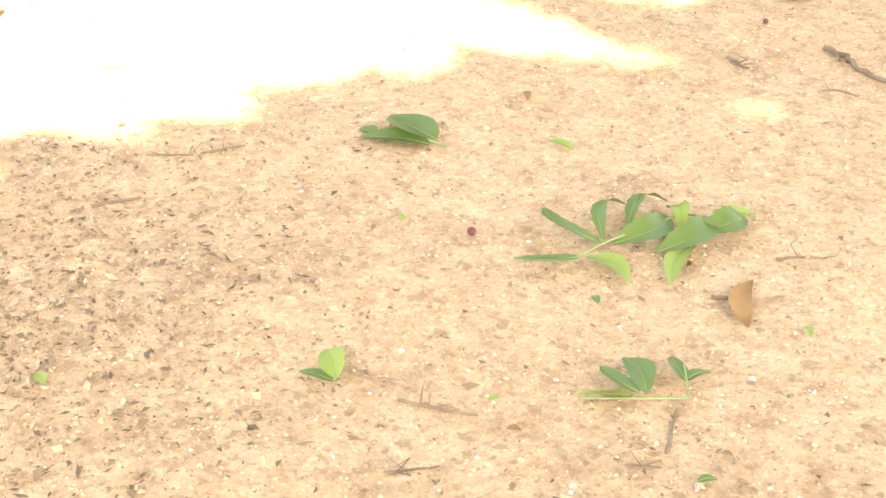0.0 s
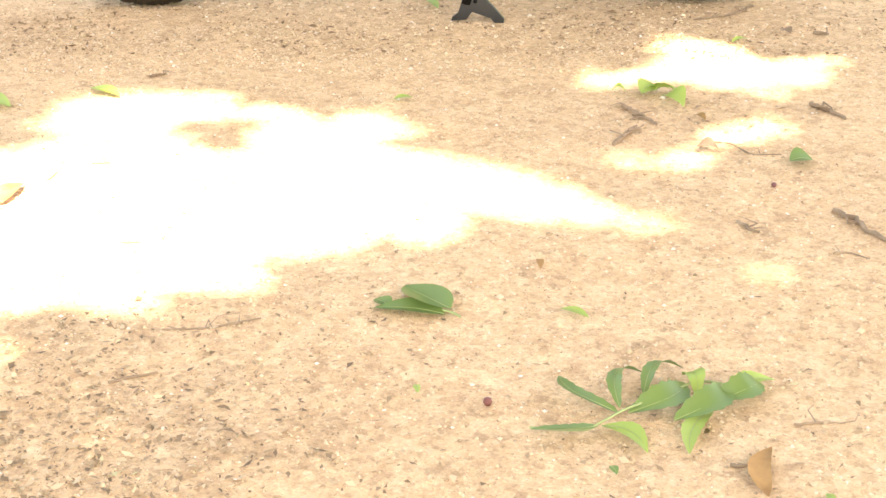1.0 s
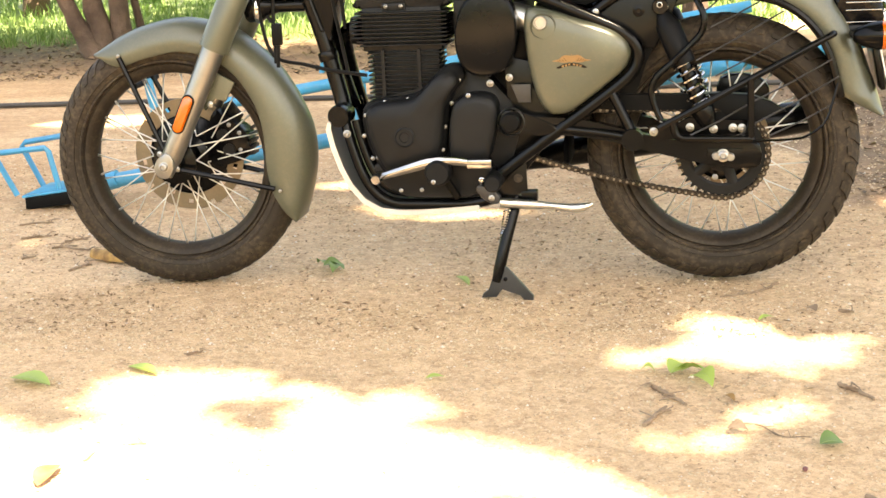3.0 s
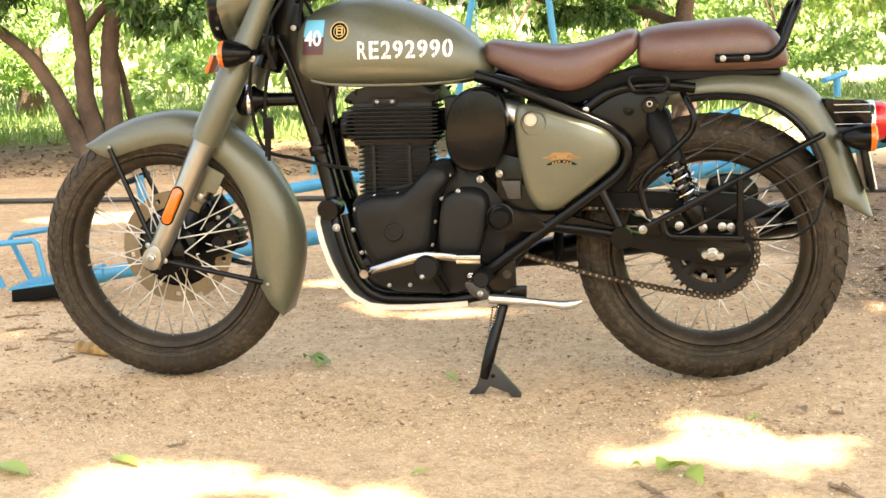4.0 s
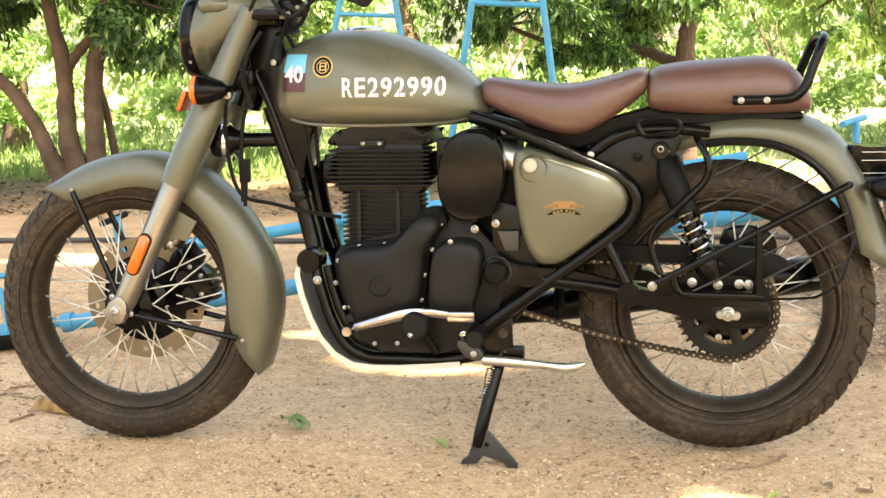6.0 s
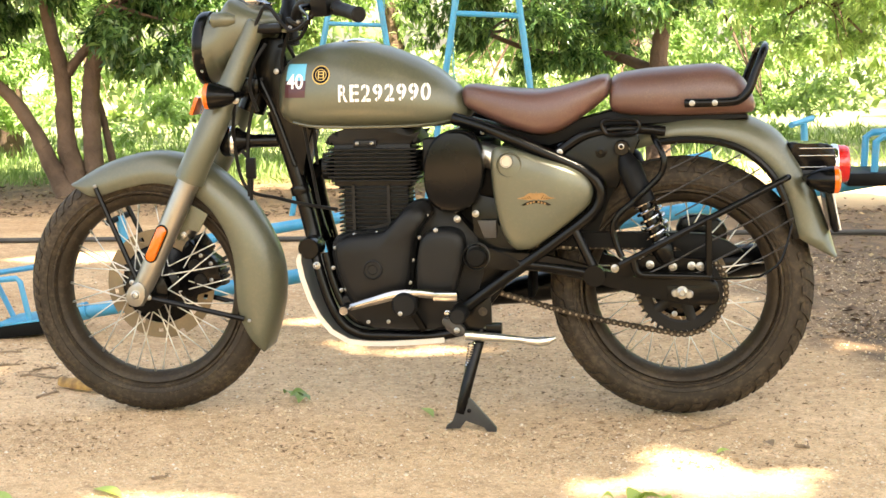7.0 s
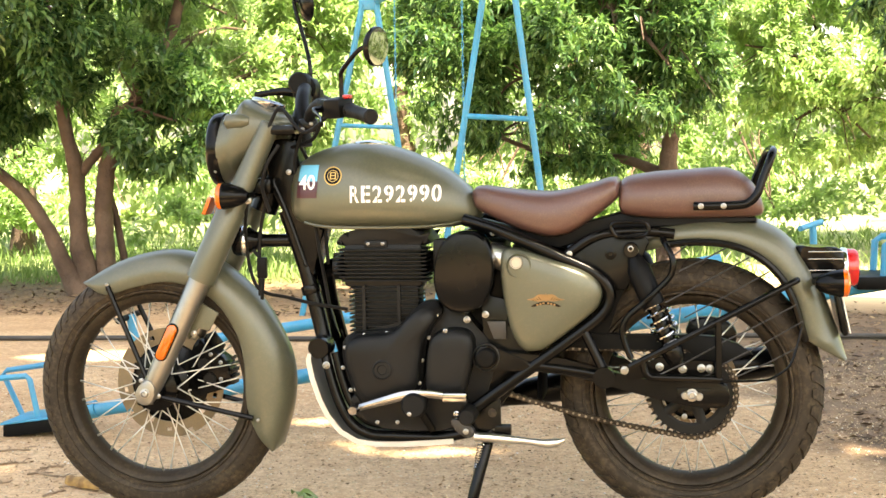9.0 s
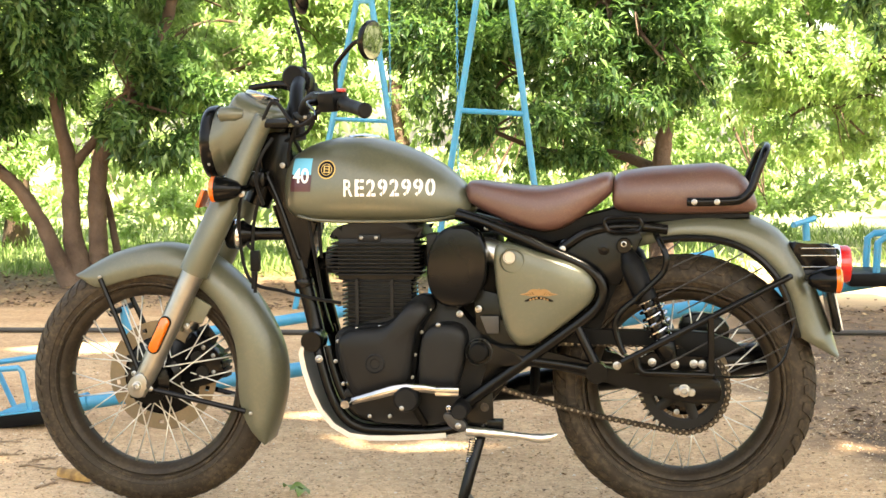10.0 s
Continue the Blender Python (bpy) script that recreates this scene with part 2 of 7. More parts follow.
    nt.links.new(noise_tex(nt, 1.7, 6, 0.65), wave.inputs[0])
    nt.links.new(xyz.outputs[0], wave.inputs[2])
    nt.links.new(wave.outputs[0], step.inputs[0])
    nt.links.new(step.outputs[0], lean.inputs[0])
    nt.links.new(xyz.outputs[1], lean.inputs[2])
    nt.links.new(lean.outputs[0], mr.inputs[0])
    soil = mixed(nt, ramp(nt, noise_tex(nt, 7.0, 8, 0.7), [(0.35, (0, 0, 0)), (0.6, (1, 1, 1))]), (0.185, 0.115, 0.068), (0.085, 0.054, 0.034))
    far = nt.nodes.new("ShaderNodeMath")
    far.operation = "MULTIPLY"
    nt.links.new(mr.outputs[0], far.inputs[0])
    nt.links.new(ramp(nt, noise_tex(nt, 0.8, 5), [(0.3, (0.7,) * 3), (0.6, (1, 1, 1))]), far.inputs[1])
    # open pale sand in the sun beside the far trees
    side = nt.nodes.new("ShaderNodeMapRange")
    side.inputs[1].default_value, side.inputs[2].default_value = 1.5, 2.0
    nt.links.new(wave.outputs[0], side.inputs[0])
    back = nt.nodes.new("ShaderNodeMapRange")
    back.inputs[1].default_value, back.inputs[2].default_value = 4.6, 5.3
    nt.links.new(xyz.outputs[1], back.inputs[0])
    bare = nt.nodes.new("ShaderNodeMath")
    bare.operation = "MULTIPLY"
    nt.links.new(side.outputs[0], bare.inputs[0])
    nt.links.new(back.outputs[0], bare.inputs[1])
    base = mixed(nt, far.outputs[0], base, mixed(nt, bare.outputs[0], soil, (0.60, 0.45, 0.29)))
    mr2 = nt.nodes.new("ShaderNodeMapRange")
    mr2.inputs[1].default_value, mr2.inputs[2].default_value = 6.2, 7.6
    nt.links.new(xyz.outputs[1], mr2.inputs[0])
    turf = mixed(nt, noise_tex(nt, 2.0, 6), (0.10, 0.15, 0.04), (0.20, 0.24, 0.09))
    base = mixed(nt, mr2.outputs[0], base, mixed(nt, bare.outputs[0], turf, (0.42, 0.38, 0.22)))
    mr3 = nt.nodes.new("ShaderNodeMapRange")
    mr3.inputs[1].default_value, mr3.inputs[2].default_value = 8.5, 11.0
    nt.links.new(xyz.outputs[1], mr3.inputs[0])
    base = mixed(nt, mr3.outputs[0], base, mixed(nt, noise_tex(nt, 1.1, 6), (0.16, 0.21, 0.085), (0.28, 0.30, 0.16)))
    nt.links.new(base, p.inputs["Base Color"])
    p.inputs["Roughness"].default_value = 0.95
    h = mixed(nt, 0.5, noise_tex(nt, 60.0, 8, 0.7), sep.outputs[1])
    bump(nt, h, 0.9, 0.009, p)
    return m


M_ground = sandy_ground()


# ---- geometry helpers ----
def part(name, bm, material, parent=None, label="", smooth=True, angle=40):
    me = bpy.data.meshes.new(name)
    bmesh.ops.recalc_face_normals(bm, faces=bm.faces[:])
    bm.to_mesh(me)
    bm.free()
    me.materials.append(material)
    if smooth:
        me.shade_smooth()
        me.set_sharp_from_angle(angle=radians(angle))
    ob = new(name, me)
    ob.parent = parent
    if label:
        tagged(ob, label)
    return ob


def thing(name, label, category, at=(0, 0, 0), group="", kind=""):
    ob = new(name)
    ob.empty_display_size = 0.1
    ob.location = at
    return tagged(ob, label, category, group, kind)


def spline(pts, n=6):
    """A smooth line through the points (Catmull-Rom), n steps a span."""
    p = [Vector(q) for q in pts]
    p = [2 * p[0] - p[1]] + p + [2 * p[-1] - p[-2]]
    out = []
    for i in range(1, len(p) - 2):
        a, b, c, d = p[i - 1:i + 3]
        for k in range(n):
            t = k / n
            out.append(0.5 * (2 * b + (c - a) * t + (2 * a - 5 * b + 4 * c - d) * t * t + (3 * b - a - 3 * c + d) * t ** 3))
    return out + [p[-2]]


def tube_into(bm, pts, r, seg=10, flat=1.0):
    """A tube along the points; r one radius or one for each point."""
    pts = [Vector(q) for q in pts]
    rr = list(np.interp(np.linspace(0, len(r) - 1, len(pts)), range(len(r)), r)) if hasattr(r, "__len__") else [r] * len(pts)
    up = None
    rings = []
    for i, q in enumerate(pts):
        d = (pts[min(i + 1, len(pts) - 1)] - pts[max(i - 1, 0)]).normalized()
        if up is None:
            up = d.orthogonal().normalized() if abs(d.y) > 0.9 else Vector((0, 1, 0)) - d * d.y
        up = (up - d * up.dot(d)).normalized()
        side = d.cross(up)
        rings.append([bm.verts.new(q + (up * math.cos(a) * flat + side * math.sin(a)) * rr[i]) for a in (2 * math.pi * k / seg for k in range(seg))])
    for a, b in zip(rings, rings[1:]):
        for k in range(seg):
            bm.faces.new((a[k], a[(k + 1) % seg], b[(k + 1) % seg], b[k]))
    bm.faces.new(rings[0])
    bm.faces.new(rings[-1])
    return bm


def tube(pts, r, seg=10, flat=1.0, smooth=0):
    return tube_into(bmesh.new(), spline(pts, smooth) if smooth else pts, r, seg, flat)


def lathe_into(bm, profile, centre, seg=48, axis="y", closed=False, start=0.0, sweep=360.0):
    """Turns (radius, along) round an axis through the centre."""
    c = Vector(centre)
    full = sweep >= 359.9
    n = seg if full else seg + 1
    rings = []
    for r, h in profile:
        ring = []
        for k in range(n):
            a = radians(start + sweep * k / seg)
            u, v = r * math.cos(a), r * math.sin(a)
            off = {"y": (u, h, v), "z": (u, v, h), "x": (h, u, v)}[axis]
            ring.append(bm.verts.new(c + Vector(off)))
        rings.append(ring)
    pairs = list(zip(rings, rings[1:])) + ([(rings[-1], rings[0])] if closed else [])
    for a, b in pairs:
        for k in range(seg):
            j = (k + 1) % n
            bm.faces.new((a[k], a[j], b[j], b[k]))
    if not closed and full:
        for ring, (r, h) in ((rings[0], profile[0]), (rings[-1], profile[-1])):
            if r > 1e-5:
                bm.faces.new(ring)
    if not full and closed:
        bm.faces.new([q[0] for q in rings])
        bm.faces.new([q[-1] for q in rings])
    if not closed and profile[0][0] <= 1e-5 or profile[-1][0] <= 1e-5:
        bmesh.ops.remove_doubles(bm, verts=bm.verts[:], dist=1e-6)
    return bm


def lathe(profile, centre, seg=48, axis="y", closed=False, start=0.0, sweep=360.0):
    return lathe_into(bmesh.new(), profile, centre, seg, axis, closed, start, sweep)


def smooth_loop(pts, n=5):
    """A closed smooth outline through the (x, z) points."""
    p = [Vector((q[0], q[1])) for q in pts]
    out = []
    m = len(p)
    for i in range(m):
        a, b, c, d = p[i - 1], p[i], p[(i + 1) % m], p[(i + 2) % m]
        for k in range(n):
            t = k / n
            out.append(0.5 * (2 * b + (c - a) * t + (2 * a - 5 * b + 4 * c - d) * t * t + (3 * b - a - 3 * c + d) * t ** 3))
    return out


def plate(outline, y0, y1, bevel=0.0, seg=2, bm=None):
    """A flat body with the outline (x, z), from y0 to y1, its rims rounded."""
    own = bm is None
    bm = bmesh.new() if own else bm
    a = [bm.verts.new((q[0], y0, q[1])) for q in outline]
    b = [bm.verts.new((q[0], y1, q[1])) for q in outline]
    fa, fb = bm.faces.new(a), bm.faces.new(b)
    n = len(a)
    for i in range(n):
        bm.faces.new((a[i], a[(i + 1) % n], b[(i + 1) % n], b[i]))
    if bevel:
        es = list(fa.edges) + list(fb.edges)
        bmesh.ops.bevel(bm, geom=es, offset=bevel, segments=seg, affect="EDGES", profile=0.6)
    return bm


def dome(outline, layers, centre=None):
    """A cushioned body: the outline drawn in by each layer's factor at its y. layers: (y, factor)."""
    bm = bmesh.new()
    cx = sum(q[0] for q in outline) / len(outline) if centre is None else centre[0]
    cz = sum(q[1] for q in outline) / len(outline) if centre is None else centre[1]
    rings = [[bm.verts.new((cx + (q[0] - cx) * f, y, cz + (q[1] - cz) * f)) for q in outline] for y, f in layers]
    n = len(outline)
    for a, b in zip(rings, rings[1:]):
        for i in range(n):
            bm.faces.new((a[i], a[(i + 1) % n], b[(i + 1) % n], b[i]))
    bm.faces.new(rings[0])
    bm.faces.new(rings[-1])
    return bm


def block(x0, x1, y0, y1, z0, z1, bevel=0.0, bm=None, turn=None):
    bm = bmesh.new() if bm is None else bm
    made = bmesh.ops.create_cube(bm, size=1.0, matrix=Matrix.LocRotScale(((x0 + x1) / 2, (y0 + y1) / 2, (z0 + z1) / 2), None, (x1 - x0, y1 - y0, z1 - z0)))
    if bevel:
        es = {e for v in made["verts"] for e in v.link_edges}
        bmesh.ops.bevel(bm, geom=list(es), offset=bevel, segments=2, affect="EDGES", profile=0.6)
    if turn is not None:
        bmesh.ops.transform(bm, matrix=turn, verts=bm.verts[:])
    return bm


def loft(rings, caps=True):
    bm = bmesh.new()
    vs = [[bm.verts.new(q) for q in ring] for ring in rings]
    n = len(vs[0])
    for a, b in zip(vs, vs[1:]):
        for i in range(n):
            bm.faces.new((a[i], a[(i + 1) % n], b[(i + 1) % n], b[i]))
    if caps:
        bm.faces.new(vs[0])
        bm.faces.new(vs[-1])
    return bm


BOLTS = {}


def bolt(x, y, z, parent, r=0.008, material=None, name="bolt", out=0.006):
    """A round-headed hexagon bolt that looks along -y; all of one size share a mesh."""
    material = material or M_alloy
    r, out = r * .68, out * .8
    key = (r, out, material.name)
    if key not in BOLTS:
        bm = lathe([(r * 1.25, 0.002), (r * 1.25, -0.001), (r, -0.0015), (r * 0.95, -out), (r * 0.62, -out * 1.2), (r * 0.45, -out * 0.7), (0, -out * 0.7)], (0, 0, 0), 12)
        me = bpy.data.meshes.new("bolt")
        bmesh.ops.recalc_face_normals(bm, faces=bm.faces[:])
        bm.to_mesh(me)
        bm.free()
        me.materials.append(material)
        me.shade_smooth()
        me.set_sharp_from_angle(angle=radians(35))
        BOLTS[key] = me
    ob = new(name, BOLTS[key])
    ob.parent, ob.location = parent, (x, y, z)
    return ob


# ---- ground ----
def height(x, y):
    """Gentle unevenness of the trodden earth; level where the motorcycle stands."""
    q = Vector((x * 0.55, y * 0.55, 0.3))
    near = math.exp(-((x / 1.6) ** 2 + (y / 1.2) ** 2))
    return (0.035 * noise.noise(q) + 0.009 * noise.noise(q * 7) + 0.003 * noise.noise(q * 31)) * (1 - near) * (1 if abs(y) < 60 else 0) + (0.004 * noise.noise(q * 9)) * near - 0.002


def ground_sheet():
    xs = [-2500, -400, -80, -30, -14] + list(np.arange(-8, -2.5, 0.5)) + list(np.arange(-2.5, 2.5, 0.05)) + list(np.arange(2.5, 8.1, 0.5)) + [14, 30, 80, 400, 2500]
    ys = [-2500, -400, -80, -20, -8, -5] + list(np.arange(-4, 2.5, 0.05)) + list(np.arange(2.5, 14, 0.5)) + [20, 30, 80, 400, 2500]
    verts = [(float(x), float(y), height(float(x), float(y)) if abs(x) < 10 and abs(y) < 20 else 0.0) for y in ys for x in xs]
    w = len(xs)
    faces = [(j * w + i, j * w + i + 1, (j + 1) * w + i + 1, (j + 1) * w + i) for j in range(len(ys) - 1) for i in range(w - 1)]
    me = bpy.data.meshes.new("ground")
    me.from_pydata(verts, [], faces)
    me.materials.append(M_ground)
    me.shade_smooth()
    return tagged(new("ground", me), "trodden sandy earth with grit, litter and shade", "ground", kind="structure")


ground_sheet()


# ---- foliage ----
def leaf_mesh(name, tips, outs, size, material, rng, per=9, droop=0.5, wide=0.30, keep=None):
    """Whorls of long leaves at the twig tips. tips, outs: arrays of places and outward ways. keep: a test on leaf centres."""
    n = len(tips) * per
    base = np.repeat(tips, per, axis=0) + rng.normal(0, size * 0.22, (n, 3))
    way = np.repeat(outs, per, axis=0) * 0.7 + rng.normal(0, 0.65, (n, 3))
    way[:, 2] -= droop * rng.uniform(0.3, 1.4, n)
    way /= np.linalg.norm(way, axis=1)[:, None]
    side = np.cross(way, rng.normal(0, 0.35, (n, 3)) + np.array([0, 0, 1.0]))
    side /= np.linalg.norm(side, axis=1)[:, None] + 1e-9
    nor = np.cross(side, way)
    ln = size * rng.uniform(0.65, 1.3, n)[:, None]
    wd = ln * wide * rng.uniform(0.8, 1.2, n)[:, None] * 0.5
    mid = base + way * ln * 0.45 + nor * ln * 0.06
    v = np.stack([base, mid + side * wd + nor * wd * 0.35, mid, mid - side * wd + nor * wd * 0.35, base + way * ln - nor * ln * 0.10], axis=1)
    if keep is not None:
        v = v[keep(mid)]
    n = len(v)
    f = (np.arange(n)[:, None, None] * 5 + np.array([[0, 1, 2], [0, 2, 3], [1, 4, 2], [2, 4, 3]])[None]).reshape(-1)
    me = bpy.data.meshes.new(name)
    me.vertices.add(n * 5)
    me.vertices.foreach_set("co", v.reshape(-1))
    me.loops.add(len(f))
    me.loops.foreach_set("vertex_index", f)
    me.polygons.add(n * 4)
    me.polygons.foreach_set("loop_start", np.arange(n * 4) * 3)
    me.update(calc_edges=True)
    me.materials.append(material)
    return me


def blob_tips(blobs, count, rng, inner=0.5, bunch=26):
    tot = sum(b[3] * b[4] * b[5] for b in blobs)
    tips, outs = [], []
    for x, y, z, a, b, c in blobs:
        n = max(8, int(count * a * b * c / tot))
        m = max(4, n // bunch)
        hub = rng.normal(0, 1, (m, 3))
        hub /= np.linalg.norm(hub, axis=1)[:, None]
        d = hub[rng.integers(0, m, n)] + rng.normal(0, .17, (n, 3))
        d /= np.linalg.norm(d, axis=1)[:, None]
        lump = 1 + 0.16 * np.sin(d[:, 0] * 5.1 + x * 3) + 0.14 * np.sin(d[:, 1] * 6.3 + y) + 0.12 * np.sin(d[:, 2] * 7.7 + z * 5)
        r = (inner + (1 - inner) * rng.uniform(0, 1, n) ** 0.45) * lump
        tips.append(np.array([x, y, z]) + d * r[:, None] * np.array([a, b, c]))
        outs.append(d)
    return np.concatenate(tips), np.concatenate(outs)


def tree(name, label, at, limbs, blobs, count, size, material, seed, per=10, twigs=14, keep=None, droop=0.12, wide=0.30):
    """limbs: (points, radii) from the base; blobs: ellipsoids of foliage, each reached by a branch."""
    rng = np.random.default_rng(seed)
    rnd = random.Random(seed)
    root = thing(name, label, "tree", at)
    bm = bmesh.new()
    ends = []
    for pts, radii in limbs:
        line = spline(pts, 5)
        rr = np.interp(np.linspace(0, len(radii) - 1, len(line)), range(len(radii)), radii)
        line = [q + Vector((rnd.gauss(0, 1), rnd.gauss(0, 1), 0)) * 0.06 * r for q, r in zip(line, rr)]
        tube_into(bm, line, [r * (1 + 0.07 * rnd.uniform(-1, 1)) for r in rr], 10)
        ends.append((line[-1], line[-2], rr[-1]))
    for b in blobs[:twigs]:
        c = Vector(b[:3])
        e, _, r = min(ends, key=lambda q: (q[0] - c).length)
        m = (e + c) / 2 + Vector((rnd.uniform(-.15, .15), rnd.uniform(-.15, .15), rnd.uniform(0, .2)))
        tube_into(bm, spline([e, m, c], 5), [r * 0.7 + (0.008 - r * 0.7) * k / 10 for k in range(11)], 7)
        for _ in range(3):
            t = c + Vector((rnd.uniform(-.8, .8) * b[3], rnd.uniform(-.8, .8) * b[4], rnd.uniform(-.7, .7) * b[5]))
            tube_into(bm, spline([m + (c - m) * rnd.random(), (m + t) / 2 + Vector((0, 0, .1)), t], 4), [0.008 + (0.003 - 0.008) * k / 8 for k in range(9)], 5)
    part("trunk", bm, M_bark, root)
    tips, outs = blob_tips(blobs, count, rng)
    crown = new("crown", leaf_mesh("crown", tips, outs, size, material, rng, per, droop, wide, keep))
    crown.parent = root
    tagged(crown, kind="stuff")
    return root


def limb(*rows):
    return [r[:3] for r in rows], [r[3] for r in rows]


tree("forked_tree", "leafy tree with three leaning brown trunks in shade", (-3.3, 5.7, 0), [
    limb((0.10, 0, -0.1, .10), (.0, 0, .43, .060), (.0, 0, .81, .054), (-.065, 0, 1.16, .045), (-.22, .1, 1.9, .032)),
    limb((0.17, .05, -0.1, .085), (.17, .05, .30, .062), (.165, .05, .55, .060), (.175, .05, .72, .060), (.21, .05, .89, .058), (.263, .05, 1.06, .055), (.344, .1, 1.21, .050), (.45, .2, 1.5, .045), (.572, .3, 1.76, .042), (.67, .3, 2.05, .038), (.7, .3, 2.4, .02)),
    limb((0.06, -.05, -0.05, .10), (-.075, -.05, .196, .060), (-.207, -.08, .506, .050), (-.42, -.1, .778, .042), (-.9, -.1, 1.10, .03)),
    limb((-.01, 0, .77, .040), (.026, .02, .836, .036), (.085, .02, .912, .034), (.169, .04, 1.006, .034), (.26, .05, 1.081, .034)),
    limb((.26, .2, .1, .03), (.2, .2, .5, .025), (.05, .3, .9, .02)),
], [(-1.1, -.3, 1.75, .7, .6, .55), (-.5, -.4, 2.1, .7, .6, .6), (.05, -.4, 1.85, .45, .45, .45), (-.75, .1, 1.40, .45, .4, .4), (-.3, .15, 1.5, .4, .4, .35), (-.85, .4, 1.05, .4, .3, .25), (.5, -.1, 1.35, .42, .4, .42),
    (.3, .2, 2.6, .9, .8, .6), (-1.6, .2, 2.3, .8, .8, .6), (-1.9, -.2, 1.45, .5, .5, .4), (.45, .3, 1.05, .3, .3, .25), (-.9, -.3, 1.25, .5, .5, .35), (.75, -.1, 1.18, .45, .5, .38), (.95, .1, 1.30, .28, .4, .26),
    (-.12, -.5, 1.56, .42, .34, .26), (-.55, -.45, 1.48, .40, .34, .30)], 8200, 0.086, M_leaf, 11, wide=.29)

tree("spreading_tree", "leafy tree with reddish-brown trunk and low crown", (0.65, 6.1, 0), [
    limb((.02, 0, -.1, .11), (.03, 0, .5, .075), (.03, 0, .85, .062), (.05, 0, 1.05, .056), (.06, 0, 1.25, .05), (-.15, .1, 1.8, .04)),
    limb((-.15, .1, 1.8, .03), (.5, -.4, 2.45, .02), (.95, -1.1, 2.35, .012), (1.1, -1.5, 1.95, .008)),
    limb((.06, 0, .75, .045), (-.3, .25, .88, .03), (-.75, .35, .9, .022), (-1.15, .3, 1.05, .015)),
], [(-1.35, 0, 1.75, .55, .6, .6), (-.85, -.3, 1.45, .55, .5, .5), (-.3, -.4, 1.7, .6, .5, .5), (.05, -.5, 1.45, .42, .45, .36), (.10, -.2, 1.75, .36, .4, .4), (-.25, .2, 2.3, .75, .7, .5),
    (-1.1, .2, 2.4, .8, .8, .6), (-.95, .2, 1.02, .45, .35, .28), (-.4, -.1, .98, .35, .3, .2), (-.35, .5, 1.15, .5, .3, .3), (1.12, -1.5, 1.88, .40, .35, .2), (1.36, -1.5, 1.66, .24, .26, .18)], 6400, 0.080, M_leaf, 12, wide=.28, twigs=10)

tree("sunlit_tree", "tree with sun-bright leaf colour at the edge of the clearing", (2.85, 8.3, 0), [
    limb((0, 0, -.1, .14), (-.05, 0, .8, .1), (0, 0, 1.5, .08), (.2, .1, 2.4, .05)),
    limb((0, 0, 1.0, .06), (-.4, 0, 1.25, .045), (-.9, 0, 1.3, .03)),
], [(-1.55, -.2, 1.75, .55, .5, .55), (-1.15, -.1, 1.15, .5, .5, .4), (-.9, 0, 1.7, .6, .6, .5), (-.3, -.4, 1.6, .6, .6, .5), (-.6, -.3, 1.0, .5, .5, .35), (.4, -.3, 1.5, .6, .6, .55), (1.0, 0, 1.7, .7, .7, .6), (0, .2, 2.5, 1.2, .9, .7), (-1.3, .2, 2.4, .8, .8, .6)], 7500, 0.082, M_leaf_sunny, 13)

# added tree: its light leaf colour gives the forked crown a sunlit right side
tree("sunlit_tree", "tree in sun-bright leaf colour, added behind the forked trunks", (-2.5, 7.7, 0), [
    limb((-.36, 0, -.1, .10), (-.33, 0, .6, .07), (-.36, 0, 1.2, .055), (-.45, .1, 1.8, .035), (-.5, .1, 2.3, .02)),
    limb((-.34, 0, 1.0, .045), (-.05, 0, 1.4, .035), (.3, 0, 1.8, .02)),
], [(-.75, -.2, 1.95, .5, .5, .45), (-.1, -.4, 1.6, .5, .45, .42), (.45, -.3, 1.85, .5, .5, .5), (-.5, -.3, 1.3, .45, .4, .35), (.3, -.2, 1.15, .4, .4, .3), (-.1, .1, 2.4, .8, .6, .5), (.9, .1, 2.3, .5, .5, .5), (-.35, -1.3, 1.72, .42, .3, .30), (.10, -1.2, 1.50, .40, .3, .28), (-.15, -1.3, 2.05, .4, .3, .3)], 6000, 0.082, M_leaf_sunny, 18, wide=.28)

tree("pale_tree", "tree with sun-bright leaf colour behind the swing", (-1.9, 10.5, 0), [
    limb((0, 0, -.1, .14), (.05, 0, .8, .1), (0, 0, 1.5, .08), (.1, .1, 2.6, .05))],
    [(-1.0, 0, 2.0, .8, .7, .6), (0, -.4, 1.7, .8, .7, .6), (.9, 0, 2.1, .8, .7, .7), (0, .2, 2.9, 1.3, 1, .8), (1.8, .2, 2.5, .7, .7, .7), (-1.9, .2, 2.7, .8, .8, .7)], 4200, 0.085, M_leaf_sunny, 14, wide=.34)


